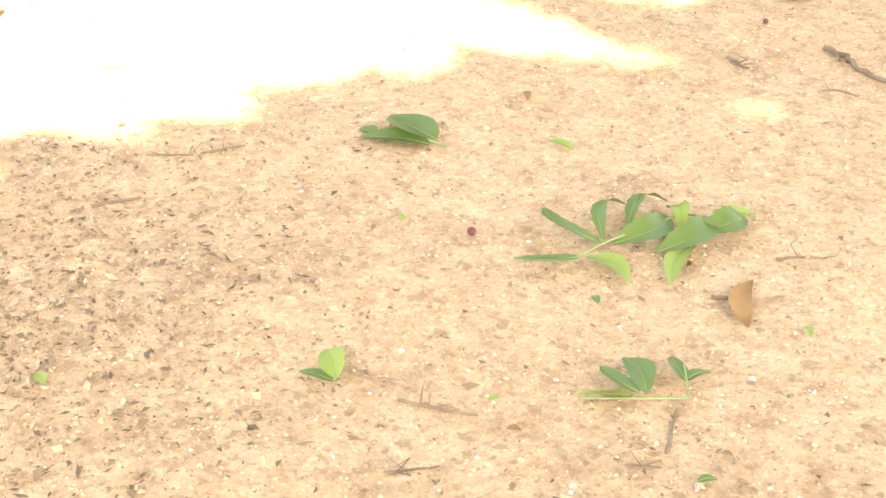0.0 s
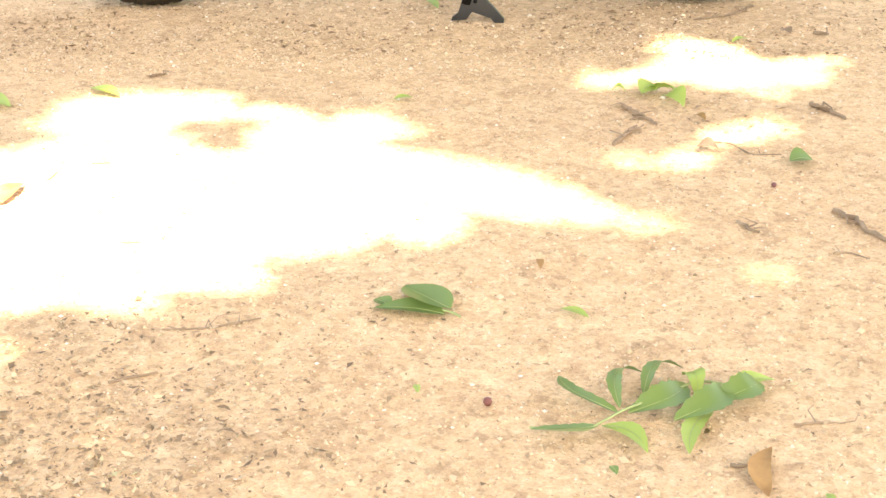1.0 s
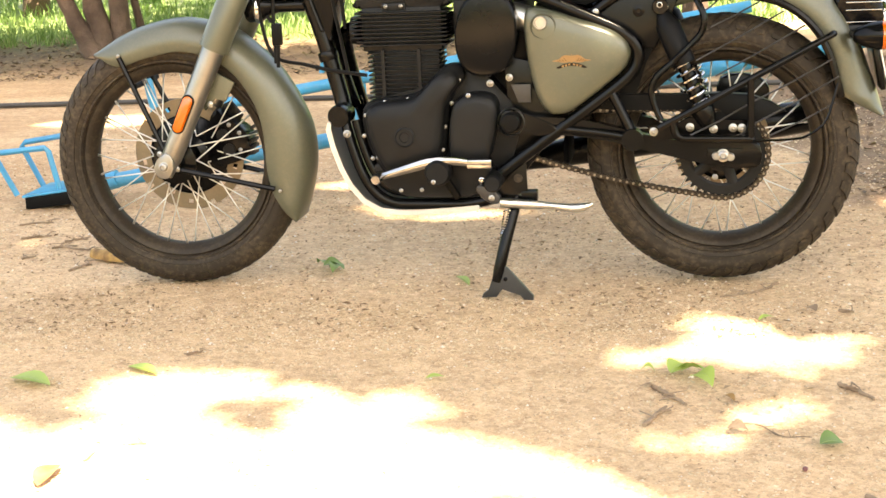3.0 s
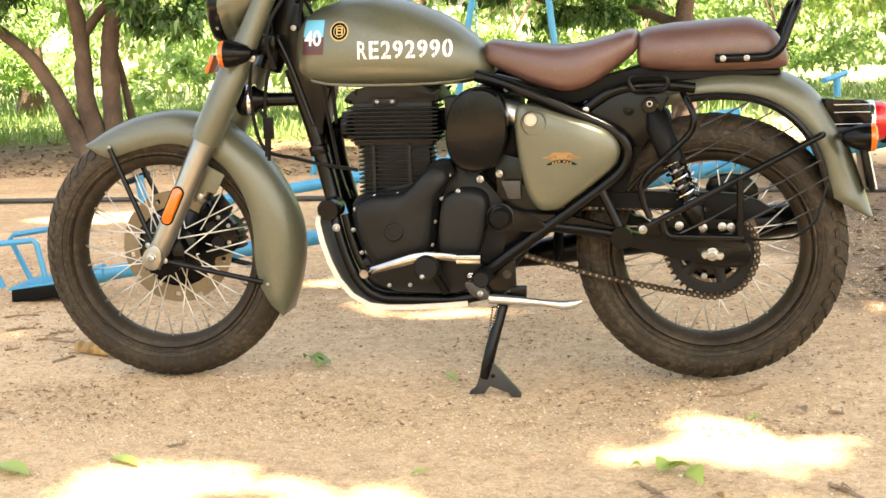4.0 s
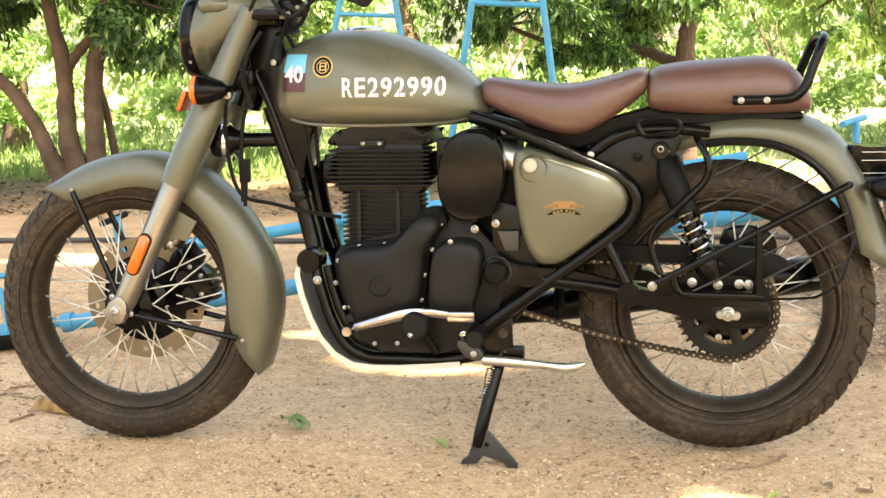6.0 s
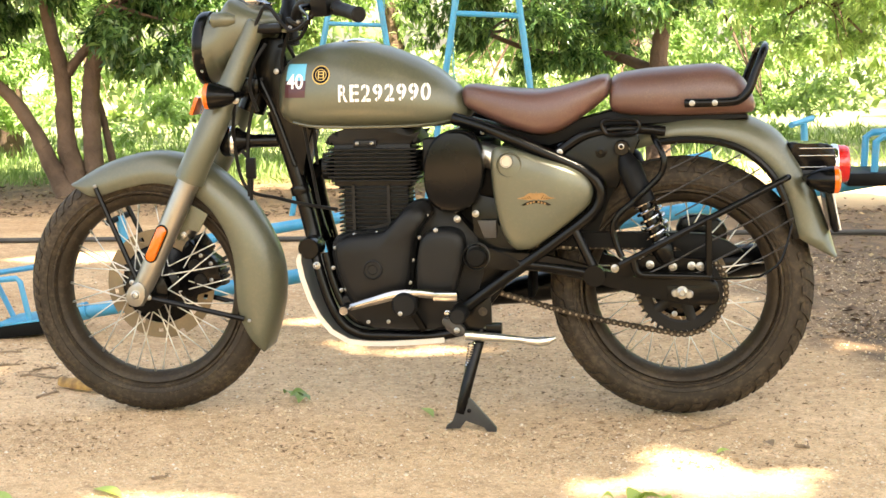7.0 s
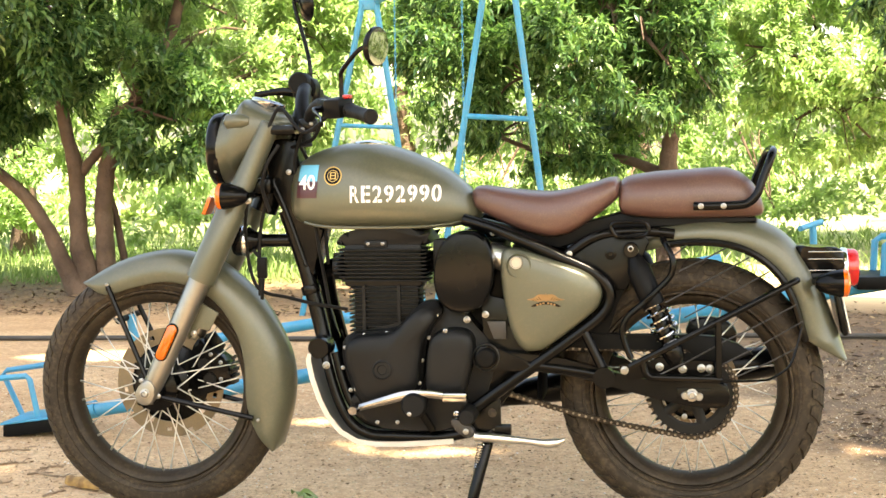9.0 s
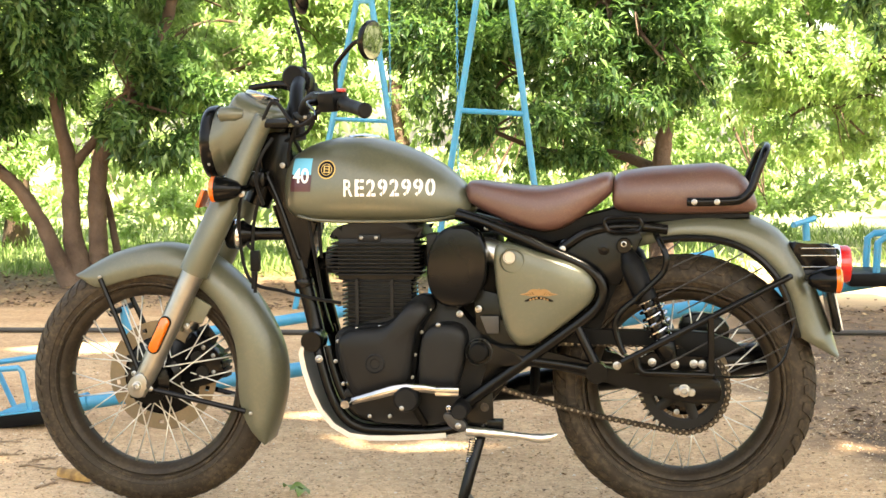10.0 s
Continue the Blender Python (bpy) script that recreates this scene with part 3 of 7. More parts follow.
for k, (x, y, seed, label) in enumerate(((-5.6, 9.8, 15, "tree with sun-bright leaf colour beyond the grass"), (.4, 11.2, 16, "tree with sun-bright leaf colour behind the motorcycle"), (4.9, 10.6, 17, "tree with sun-bright leaf colour at the far edge"))):
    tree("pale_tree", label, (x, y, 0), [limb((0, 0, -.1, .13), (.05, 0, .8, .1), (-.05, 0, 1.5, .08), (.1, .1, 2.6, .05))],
         [(-1.1, 0, 1.6, .8, .7, .7), (0, -.4, 1.2, .8, .7, .6), (1.0, 0, 1.7, .8, .7, .8), (0, .2, 2.6, 1.4, 1, .9), (1.7, .2, 1.1, .6, .6, .6), (-1.7, .2, 2.5, .8, .8, .8), (-.6, .1, .6, .7, .5, .45), (0, -1.0, .3, .9, .5, .32), (1.3, -.8, .35, .8, .5, .36), (-1.5, -.8, .3, .8, .5, .34)], 5600, 0.085, M_leaf_sunny, seed, wide=.34)


def far_trees():
    """Woods all round the clearing."""
    rng = np.random.default_rng(21)
    blobs = []
    for i in range(74):
        a = 2 * math.pi * i / 74 + rng.uniform(-.03, .03)
        r = 19 + rng.uniform(-1.5, 3)
        x, y = r * math.sin(a), r * math.cos(a)
        blobs.append((x * .82 + rng.uniform(-1, 1), y * .82 + rng.uniform(-.6, .6), .3, .9, .8, .5))
        for k in range(2 + i * 7 % 4):
            blobs.append((x + rng.uniform(-.9, .9), y + rng.uniform(-.6, .6), .25 + k * .9 + rng.uniform(-.3, .3), 1.15, 1.0, .85))
    tips, outs = blob_tips(blobs, 19000, rng, .3, 3)
    ob = new("far_woods", leaf_mesh("far_woods", tips, outs, 0.22, M_far_hazy, rng, 6, 0.2, 0.5))
    tagged(ob, "woods round the clearing, haze and sun in their leaf colour", "woods", kind="stuff")


far_trees()

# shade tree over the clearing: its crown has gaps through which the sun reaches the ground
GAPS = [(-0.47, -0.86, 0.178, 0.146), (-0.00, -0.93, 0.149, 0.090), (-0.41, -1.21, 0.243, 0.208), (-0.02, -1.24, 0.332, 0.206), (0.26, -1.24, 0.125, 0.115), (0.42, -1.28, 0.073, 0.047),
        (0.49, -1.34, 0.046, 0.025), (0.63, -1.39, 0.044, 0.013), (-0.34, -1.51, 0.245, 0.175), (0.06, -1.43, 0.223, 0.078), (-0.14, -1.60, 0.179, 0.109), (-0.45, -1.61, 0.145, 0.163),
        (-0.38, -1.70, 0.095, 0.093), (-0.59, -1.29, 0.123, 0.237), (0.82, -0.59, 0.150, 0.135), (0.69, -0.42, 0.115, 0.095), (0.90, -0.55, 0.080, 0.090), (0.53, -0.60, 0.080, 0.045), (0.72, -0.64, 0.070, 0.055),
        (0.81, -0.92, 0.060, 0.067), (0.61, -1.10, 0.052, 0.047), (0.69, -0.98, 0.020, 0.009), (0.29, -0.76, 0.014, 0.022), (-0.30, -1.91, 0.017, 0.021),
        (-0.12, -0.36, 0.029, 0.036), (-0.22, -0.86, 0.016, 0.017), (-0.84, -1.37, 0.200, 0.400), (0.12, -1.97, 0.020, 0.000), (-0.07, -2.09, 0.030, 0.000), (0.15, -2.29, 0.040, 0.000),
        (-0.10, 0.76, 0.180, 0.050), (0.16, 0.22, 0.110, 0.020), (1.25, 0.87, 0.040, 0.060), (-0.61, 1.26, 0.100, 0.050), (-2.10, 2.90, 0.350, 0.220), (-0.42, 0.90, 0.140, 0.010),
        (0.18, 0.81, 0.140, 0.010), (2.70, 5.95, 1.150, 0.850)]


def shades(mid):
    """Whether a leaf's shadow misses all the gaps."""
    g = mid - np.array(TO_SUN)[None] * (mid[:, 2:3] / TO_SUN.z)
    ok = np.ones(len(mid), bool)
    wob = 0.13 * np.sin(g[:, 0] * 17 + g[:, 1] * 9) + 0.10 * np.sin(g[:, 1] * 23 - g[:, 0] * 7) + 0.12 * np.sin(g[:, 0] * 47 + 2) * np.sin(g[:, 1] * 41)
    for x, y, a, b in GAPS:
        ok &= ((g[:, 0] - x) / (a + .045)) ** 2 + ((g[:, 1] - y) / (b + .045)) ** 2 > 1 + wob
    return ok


def shade_tree():
    rng = np.random.default_rng(5)
    rnd = random.Random(5)
    at = Vector((7.2, -4.6, 0))
    root = thing("shade_tree", "large tree whose crown shades the clearing", "tree", at)
    bm = bmesh.new()
    tube_into(bm, spline([(0, 0, -.1), (-.1, 0, 1.6), (-.2, .1, 3.4), (-.5, .2, 5.6)], 5), [.26 - .009 * k for k in range(16)], 12)
    for end in ((-6.5, 2.5, 7.4), (-3.5, -.6, 7.6), (-1.0, 3.5, 7.4), (1.0, 7.5, 7.5), (.6, 1.5, 7.6), (-2.0, -1.2, 7.2)):
        end = Vector(end)
        tube_into(bm, spline([(-.4, .15, 5.2), end * .5 + Vector((-.2, 0, 3.2)), end], 6), [.10 - .007 * k for k in range(13)], 7)
    part("trunk", bm, M_bark, root)
    n = 20500
    tips = np.stack([rng.uniform(-2.4, 7.6, n), rng.uniform(-9.8, 2.3, n), rng.uniform(7.0, 8.0, n)], axis=1)
    u, v = (tips[:, 0] - 2.6) / 4.7, (tips[:, 1] + 3.75) / 5.75
    tips = tips[u ** 6 + v ** 6 < .75 + .25 * np.sin(tips[:, 0] * 2.3 + 1) * np.sin(tips[:, 1] * 1.9) + .1 * np.sin(tips[:, 0] * 6.1 - tips[:, 1] * 5.3)]
    more = np.stack([rng.uniform(-4.6, -.7, 1900), rng.uniform(.6, 3.4, 1900), rng.uniform(7.0, 8.0, 1900)], axis=1)
    tips = np.concatenate([tips, more[((more[:, 0] + 2.65) / 1.9) ** 4 + ((more[:, 1] - 1.8) / 1.6) ** 4 < 1 + .3 * np.sin(more[:, 0] * 5)]])
    n = len(tips)
    d = rng.normal(0, 1, (n, 3))
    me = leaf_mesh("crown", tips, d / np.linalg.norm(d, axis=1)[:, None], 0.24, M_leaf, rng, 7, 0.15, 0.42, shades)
    me.transform(Matrix.Translation(-at))
    crown = new("crown", me)
    crown.parent = root
    tagged(crown, kind="stuff")


shade_tree()


def grass_field():
    rng = np.random.default_rng(8)
    n = 9500
    tips = np.stack([rng.uniform(-13, 9, n), 6.6 + 5.5 * rng.uniform(0, 1, n) ** 1.7, np.zeros(n)], axis=1)
    open_sand = (tips[:, 0] > 1.3) & (tips[:, 1] < 9.0) & (np.sin(tips[:, 0] * 5) * np.sin(tips[:, 1] * 4) < .45)
    tips = tips[~open_sand]
    out = np.tile(np.array([0, 0, 1.6]), (len(tips), 1))
    ob = new("grass", leaf_mesh("grass", tips, out, 0.12, M_grass, rng, 4, -0.3, 0.10))
    tagged(ob, "bright green grass in the sun beyond the trees", "grass", kind="stuff")


grass_field()


# ---- motorcycle ----
bike = thing("motorcycle", "olive green classic motorcycle with brown seats on its stand", "motorcycle")
FX, FZ, RX, RZ = -0.695, 0.332, 0.700, 0.338


def tyre(r, bead, half, centre):
    """Tyre section, bead to bead, with rounded crown."""
    mid, amp = (r + bead) / 2, (r - bead) / 2
    prof = [(mid + amp * math.cos(a), half * math.sin(a) * (1 if abs(a) < 1.57 else .8 + .2 * abs(math.sin(a)))) for a in (radians(-160 + 320 * k / 20) for k in range(21))]
    return lathe(prof, centre, 96, closed=True)


def wheel(name, label, x, z, r, bead, half, drum, lean=0.0):
    root = new(name)
    root.parent, root.location = bike, (x, 0, z)
    tagged(root, label)
    part("tyre", tyre(r, bead, half, (0, 0, 0)), M_rubber, root)
    # tread blocks round the shoulders
    bm = bmesh.new()
    n = 44 if half > .055 else 58
    rise = .0040 if half > .055 else .0024
    mid, amp = (r + bead) / 2, (r - bead) / 2
    for k in range(n):
        for side in (-1, 1):
            a0 = 2 * math.pi * (k + (.5 if side > 0 else 0)) / n
            lo, hi = [], []
            for sec, lag, wide in ((6, 0.0, .085), (24, .022, .10), (42, .055, .105), (58, .085, .10), (70, .10, .075)):
                b = radians(sec)
                for w in (0.0, wide * 40 / n):
                    a = a0 + lag + w
                    for out, lst in ((rise, lo), (-.004, hi)):
                        rr, y = mid + (amp + out) * math.cos(b), side * (half + out) * math.sin(b)
                        lst.append(bm.verts.new((rr * math.cos(a), y, rr * math.sin(a))))
            m = len(lo)
            for i in range(0, m - 2, 2):
                bm.faces.new((lo[i], lo[i + 1], lo[i + 3], lo[i + 2]))
                bm.faces.new((lo[i], hi[i], hi[i + 2], lo[i + 2]))
                bm.faces.new((lo[i + 1], hi[i + 1], hi[i + 3], lo[i + 3]))
            bm.faces.new((lo[0], lo[1], hi[1], hi[0]))
            bm.faces.new((lo[m - 2], lo[m - 1], hi[m - 1], hi[m - 2]))
    part("tread", bm, M_rubber, root, smooth=False)
    for rr, k in ((bead + .016, .93), (bead + .034, 1.045)):
        part("sidewall_ring", lathe([(rr, -half * .78), (rr + .002, -half * k), (rr + .006, -half * k), (rr + .009, -half * .8)], (0, 0, 0), 96, closed=True), M_rubber, root)
    ri = bead - .014
    part("rim", lathe([(bead + .010, -half * .60), (bead + .015, -half * .68), (bead + .010, -half * .78), (bead, -half * .72), (bead - .006, -half * .55), (ri + .003, -half * .36), (ri, -.012), (ri, .012),
                       (ri + .003, half * .36), (bead - .006, half * .55), (bead, half * .72), (bead + .010, half * .78), (bead + .015, half * .68), (bead + .010, half * .60), (ri + .010, 0)], (0, 0, 0), 96, closed=True), M_rim, root)
    part("hub", lathe([(.016, -.105), (.030, -.100), (.032, -.062), (drum, -.055), (drum, -.045), (drum * .72, -.035), (drum * .7, .035), (drum, .045), (drum, .055), (.032, .062), (.03, .095), (.016, .1)], (0, 0, 0), 40), M_black, root)
    # spokes: four lacings, each one mesh shared round the wheel
    meshes = []
    for side, skew in ((-1, 1), (-1, -1), (1, 1), (1, -1)):
        a = radians(62) * skew
        p0 = Vector((drum * .93 * math.cos(0), side * .05, 0))
        p1 = Vector(((ri + .003) * math.cos(a * .48), side * .008, (ri + .003) * math.sin(a * .48)))
        bm = tube([p0, p0.lerp(p1, .5), p1.lerp(p0, .07)], .0019, 5)
        tube_into(bm, [p1.lerp(p0, .075), p1], .0032, 6)
        me = bpy.data.meshes.new("spoke")
        bm.to_mesh(me)
        bm.free()
        me.materials.append(M_spoke)
        me.shade_smooth()
        meshes.append(me)
    for k in range(36):
        ob = new("spoke", meshes[k % 4])
        ob.parent = root
        ob.rotation_euler = (0, radians(-10 * (k // 2 * 2) - (k % 2) * 6 + (0 if k % 4 < 2 else 3)), 0)
    return root


front = wheel("front_wheel", "spoked front wheel with black rim and dusty tyre", FX, FZ, .332, .241, .050, .058)
rear = wheel("rear_wheel", "spoked rear wheel with black rim and dusty tyre", RX, RZ, .327, .229, .060, .070)


def disc(parent, r0, r1, y, holes, label):
    """A brake disc with drilled holes, laid out as cells, the drilled cells open."""
    bm = bmesh.new()
    n = holes * 4
    rad = [r0, r0 + (r1 - r0) * .36, r0 + (r1 - r0) * .64, r1]
    for dy in (-.0025, .0025):
        vs = [[bm.verts.new((rr * math.cos(2 * math.pi * k / n), y + dy, rr * math.sin(2 * math.pi * k / n))) for k in range(n)] for rr in rad]
        for i in range(3):
            for k in range(n):
                if i == (k // 4) % 3 and k % 4 == 1:
                    continue
                bm.faces.new((vs[i][k], vs[i][(k + 1) % n], vs[i + 1][(k + 1) % n], vs[i + 1][k]))
    lathe_into(bm, [(r0, y - .0025), (r0, y + .0025)], (0, 0, 0), n)
    lathe_into(bm, [(r1, y - .0025), (r1, y + .0025)], (0, 0, 0), n)
    bad = [f for f in bm.faces if len(f.verts) > 4]
    bmesh.ops.delete(bm, geom=bad, context="FACES_ONLY")
    return part("brake_disc", bm, M_disc, parent, label, smooth=False)


disc(front, .108, .150, .066, 14, "drilled steel brake disc")
part("disc_carrier", lathe([(.045, .056), (.100, .061), (.108, .066), (.045, .066)], (0, 0, 0), 40, closed=True), M_black, front)
for k in range(6):
    a = radians(60 * k + 20)
    part("disc_arm", tube([(.07 * math.cos(a), .064, .07 * math.sin(a)), (.112 * math.cos(a + .25), .066, .112 * math.sin(a + .25))], .009, 6, .4), M_black, front)
disc(rear, .085, .122, .074, 12, "drilled steel brake disc")

# sprocket and chain
spr = lathe([(.074, -.082), (.080, -.085), (.102, -.085), (.102, -.078), (.080, -.078), (.074, -.080)], (0, 0, 0), 44, closed=True)
for k in range(38):
    a = 2 * math.pi * k / 38
    m = Matrix.Rotation(-a, 4, "Y")
    vs = [m @ Vector(q) for q in ((.100, -.084, -.005), (.112, -.083, -.0015), (.112, -.083, .0015), (.100, -.084, .005), (.100, -.079, -.005), (.112, -.080, -.0015), (.112, -.080, .0015), (.100, -.079, .005))]
    v = [spr.verts.new(q) for q in vs]
    for f in ((0, 1, 2, 3), (7, 6, 5, 4), (0, 4, 5, 1), (1, 5, 6, 2), (2, 6, 7, 3)):
        spr.faces.new([v[i] for i in f])
part("sprocket", spr, M_engine, rear, "black rear sprocket with a toothed rim", smooth=False)
for k in range(5):
    a = radians(72 * k - 70)
    part("sprocket_arm", tube([(.03 * math.cos(a), -.080, .03 * math.sin(a)), (.085 * math.cos(a), -.081, .085 * math.sin(a))], .013, 8, .35), M_engine, rear)
    bolt(.062 * math.cos(a + .63), -.078, .062 * math.sin(a + .63), rear, .0085, M_alloy)
part("cush_drum", lathe([(.02, -.075), (.048, -.070), (.048, -.05), (.02, -.05)], (0, 0, 0), 36), M_engine, rear)


def chain_line():
    """The closed line of the chain: round the rear sprocket, along both runs, round the front sprocket; the lower run sags."""
    c0, r0, c1, r1 = Vector((RX, 0, RZ)), .110, Vector((.165, 0, .405)), .047
    pts = []
    for k in range(40):
        a = radians(82 - 190 * k / 39)
        pts.append(c0 + Vector((math.cos(a), 0, math.sin(a))) * r0)
    end = c1 + Vector((.004, 0, -r1))
    for k in range(1, 30):
        t = k / 30
        q = pts[39].lerp(end, t)
        q.z -= .012 * math.sin(math.pi * t)
        pts.append(q)
    for k in range(12):
        a = radians(-90 - 190 * k / 11)
        pts.append(c1 + Vector((math.cos(a), 0, math.sin(a))) * r1)
    for k in range(1, 20):
        pts.append(pts[80].lerp(pts[0], k / 20))
    return pts


def chain():
    line = chain_line()
    line = line + [line[0]]
    acc = [0.0]
    for a, b in zip(line, line[1:]):
        acc.append(acc[-1] + (b - a).length)
    n = int(acc[-1] / .0159) // 2 * 2
    at = []
    for k in range(n):
        s = acc[-1] * k / n
        i = max(j for j in range(len(acc) - 1) if acc[j] <= s)
        at.append(line[i].lerp(line[i + 1], (s - acc[i]) / max(acc[i + 1] - acc[i], 1e-6)))
    bm, pins = bmesh.new(), bmesh.new()
    for k in range(n):
        a, b = at[k], at[(k + 1) % n]
        d = (b - a).normalized()
        u = Vector((-d.z, 0, d.x))
        off = .0075 if k % 2 else .0055
        for side in (-1, 1):
            y = -.0815 + side * off
            out = []
            for t, w in ((-.32, 0), (-.15, .0062), (.15, .0066), (.5, .0042), (.85, .0066), (1.15, .0062), (1.32, 0)):
                out.append((t, w))
            ring = [a.lerp(b, t) + u * w for t, w in out] + [a.lerp(b, t) - u * w for t, w in out[-2:0:-1]]
            v0 = [bm.verts.new((q.x, y - .0009, q.z)) for q in ring]
            v1 = [bm.verts.new((q.x, y + .0009, q.z)) for q in ring]
            bm.faces.new(v0)
            bm.faces.new(v1)
            for i in range(len(v0)):
                j = (i + 1) % len(v0)
                bm.faces.new((v0[i], v0[j], v1[j], v1[i]))
        lathe_into(pins, [(0, -.0815 - .0108), (.0032, -.0815 - .0105), (.0032, -.0815 + .0105)], (a.x, 0, a.z), 8)
    return bm, pins


links, pins = chain()
drive = part("drive_chain", links, M_chain, bike, "oily roller chain", smooth=False)
part("chain_pin_row", pins, M_pin, drive, "bright chain pins", smooth=False)
part("chain_guard", plate([(.30, .497), (0.467, 0.487), (0.591, 0.485), (0.691, 0.486), (0.762, 0.481), (0.813, 0.463), (0.850, 0.438), (0.811, 0.430), (0.775, 0.410), (0.720, 0.405), (0.709, 0.438), (0.691, 0.453), (0.591, 0.448), (0.466, 0.449), (.30, .460)], -.098, -.066, .004), M_plastic, bike)


# mudguards: a rounded shell between a crown line and an edge line, both in the side view
def mudguard(name, crown, edge, half, label, flare=1.0):
    c = spline([(x, 0, z) for x, z in crown], 5)
    e = spline([(x, 0, z) for x, z in edge], 5)
    rows = []
    for i, (p, q) in enumerate(zip(c, e)):
        w = half * (.82 + .18 * min(1, i / 6, (len(c) - 1 - i) / 6))
        ring = []
        for k in range(17):
            b = -math.pi / 2 + math.pi * k / 16
            ring.append((p.lerp(q, 1 - math.cos(b) ** .62), w * math.sin(b)))
        inn = (q - p).normalized() * .004
        rows.append([(g.x, y, g.z) for g, y in ring] + [(g.x + inn.x, y * .95, g.z + inn.z) for g, y in reversed(ring)])
    return part(name, loft(rows), M_olive, bike, label, angle=60)


mudguard("front_mudguard", [(-.890, .618), (-.83, .655), (-.755, .684), (-.65, .700), (-.545, .678), (-.485, .642), (-.415, .575), (-.360, .487), (-.330, .405), (-.328, .315), (-.350, .225), (-.372, .176)],
         [(-.880, .612), (-.82, .588), (-.74, .608), (-.65, .622), (-.565, .600), (-.505, .552), (-.462, .480), (-.444, .405), (-.442, .330), (-.432, .262), (-.405, .205), (-.378, .172)], .074, "olive front mudguard with a flared rear tip")
mudguard("rear_mudguard", [(.560, .742), (.630, .762), (.71, .776), (.79, .780), (.865, .768), (.935, .730), (.990, .660), (1.026, .585), (1.052, .515), (1.070, .462), (1.080, .424)],
         [(.570, .690), (.640, .708), (.70, .716), (.78, .708), (.85, .684), (.91, .638), (.950, .575), (.966, .525), (.975, .482), (1.015, .452), (1.072, .420)], .088, "olive rear mudguard sweeping down to a flared tail")

# fuel tank, in sections along x: (x, half width, bottom, top, squareness)
def tank():
    secs = [(-.318, .020, .815, .868), (-.314, .060, .790, .895), (-.300, .090, .772, .920), (-.275, .112, .760, .940), (-.235, .128, .752, .958), (-.18, .138, .749, .972), (-.10, .142, .748, .975), (-.02, .138, .748, .955), (.05, .126, .750, .926), (.10, .108, .753, .896), (.14, .086, .760, .862), (.168, .060, .772, .826), (.178, .030, .783, .806)]
    rows = []
    xs = np.linspace(0, len(secs) - 1, 46)
    for u in xs:
        i = min(int(u), len(secs) - 2)
        f = u - i
        x, w, lo, hi = (secs[i][k] * (1 - f) + secs[i + 1][k] * f for k in range(4))
        ring = []
        for k in range(36):
            a = 2 * math.pi * k / 36
            c, s = math.cos(a), math.sin(a)
            y = w * math.copysign(abs(c) ** (0.78 if s > 0 else 0.6), c)
            mid = lo + (hi - lo) * .36
            z = mid + ((hi - mid) * abs(s) ** 0.95 if s > 0 else -(mid - lo) * abs(s) ** 0.7)
            ring.append((x, y, z))
        rows.append(ring)
    bm = loft(rows)
    bmesh.ops.smooth_vert(bm, verts=bm.verts[:], factor=0.5, use_axis_x=True, use_axis_y=True, use_axis_z=True)
    return bm


tank_ob = part("fuel_tank", tank(), M_olive, bike, "olive teardrop fuel tank with white stencilled number", angle=60)
part("tank_seam", tube([(-.268, -.104, .772), (-.22, -.124, .763), (-.14, -.131, .759), (0, -.128, .759), (.08, -.108, .762), (.15, -.066, .772)], .0035, 8, smooth=6), M_olive, tank_ob)
part("filler_cap", lathe([(.045, 0), (.045, .008), (.040, .013), (.030, .015), (.012, .018), (0, .018)], (-.115, 0, .962), 32, "z"), M_chrome, tank_ob, "chrome filler cap")


def seat_body(secs, name, label, slope=.12):
    """Cushion from sections along x: (x, half width, bottom, top); the top edge is rounded."""
    rows = []
    for u in np.linspace(0, len(secs) - 1, 40):
        i = min(int(u), len(secs) - 2)
        f = u - i
        x, w, lo, hi = (secs[i][k] * (1 - f) + secs[i + 1][k] * f for k in range(4))
        rows.append([(x, w * math.copysign(abs(math.cos(a)) ** .42, math.cos(a)) * (1 - slope * max(0.0, math.sin(a)) ** 1.2), (lo + hi) / 2 + (hi - lo) / 2 * math.copysign(abs(math.sin(a)) ** .55, math.sin(a))) for a in (2 * math.pi * k / 28 for k in range(28))])
    bm = loft(rows)
    for _ in range(2):
        bmesh.ops.smooth_vert(bm, verts=bm.verts[:], factor=0.5, use_axis_x=True, use_axis_y=True, use_axis_z=True)
    return part(name, bm, M_seat, bike, label, angle=70)


seat_body([(.155, .05, .815, .846), (.165, .075, .800, .858), (.19, .088, .785, .859), (.25, .105, .755, .850), (.305, .118, .735, .844), (.355, .126, .724, .842), (.404, .130, .734, .850), (.46, .130, .772, .864), (.50, .126, .802, .876), (.520, .116, .82, .876), (.528, .09, .835, .866)], "rider_seat", "brown leatherette rider seat, dished")
seat_body([(.525, .09, .800, .850), (.530, .105, .785, .868), (.55, .112, .776, .880), (.615, .116, .770, .889), (.70, .116, .769, .894), (.785, .114, .770, .899), (.825, .110, .771, .885), (.855, .104, .773, .858), (.872, .095, .776, .825), (.879, .07, .79, .80)], "pillion_seat", "brown leatherette pillion seat", .30)

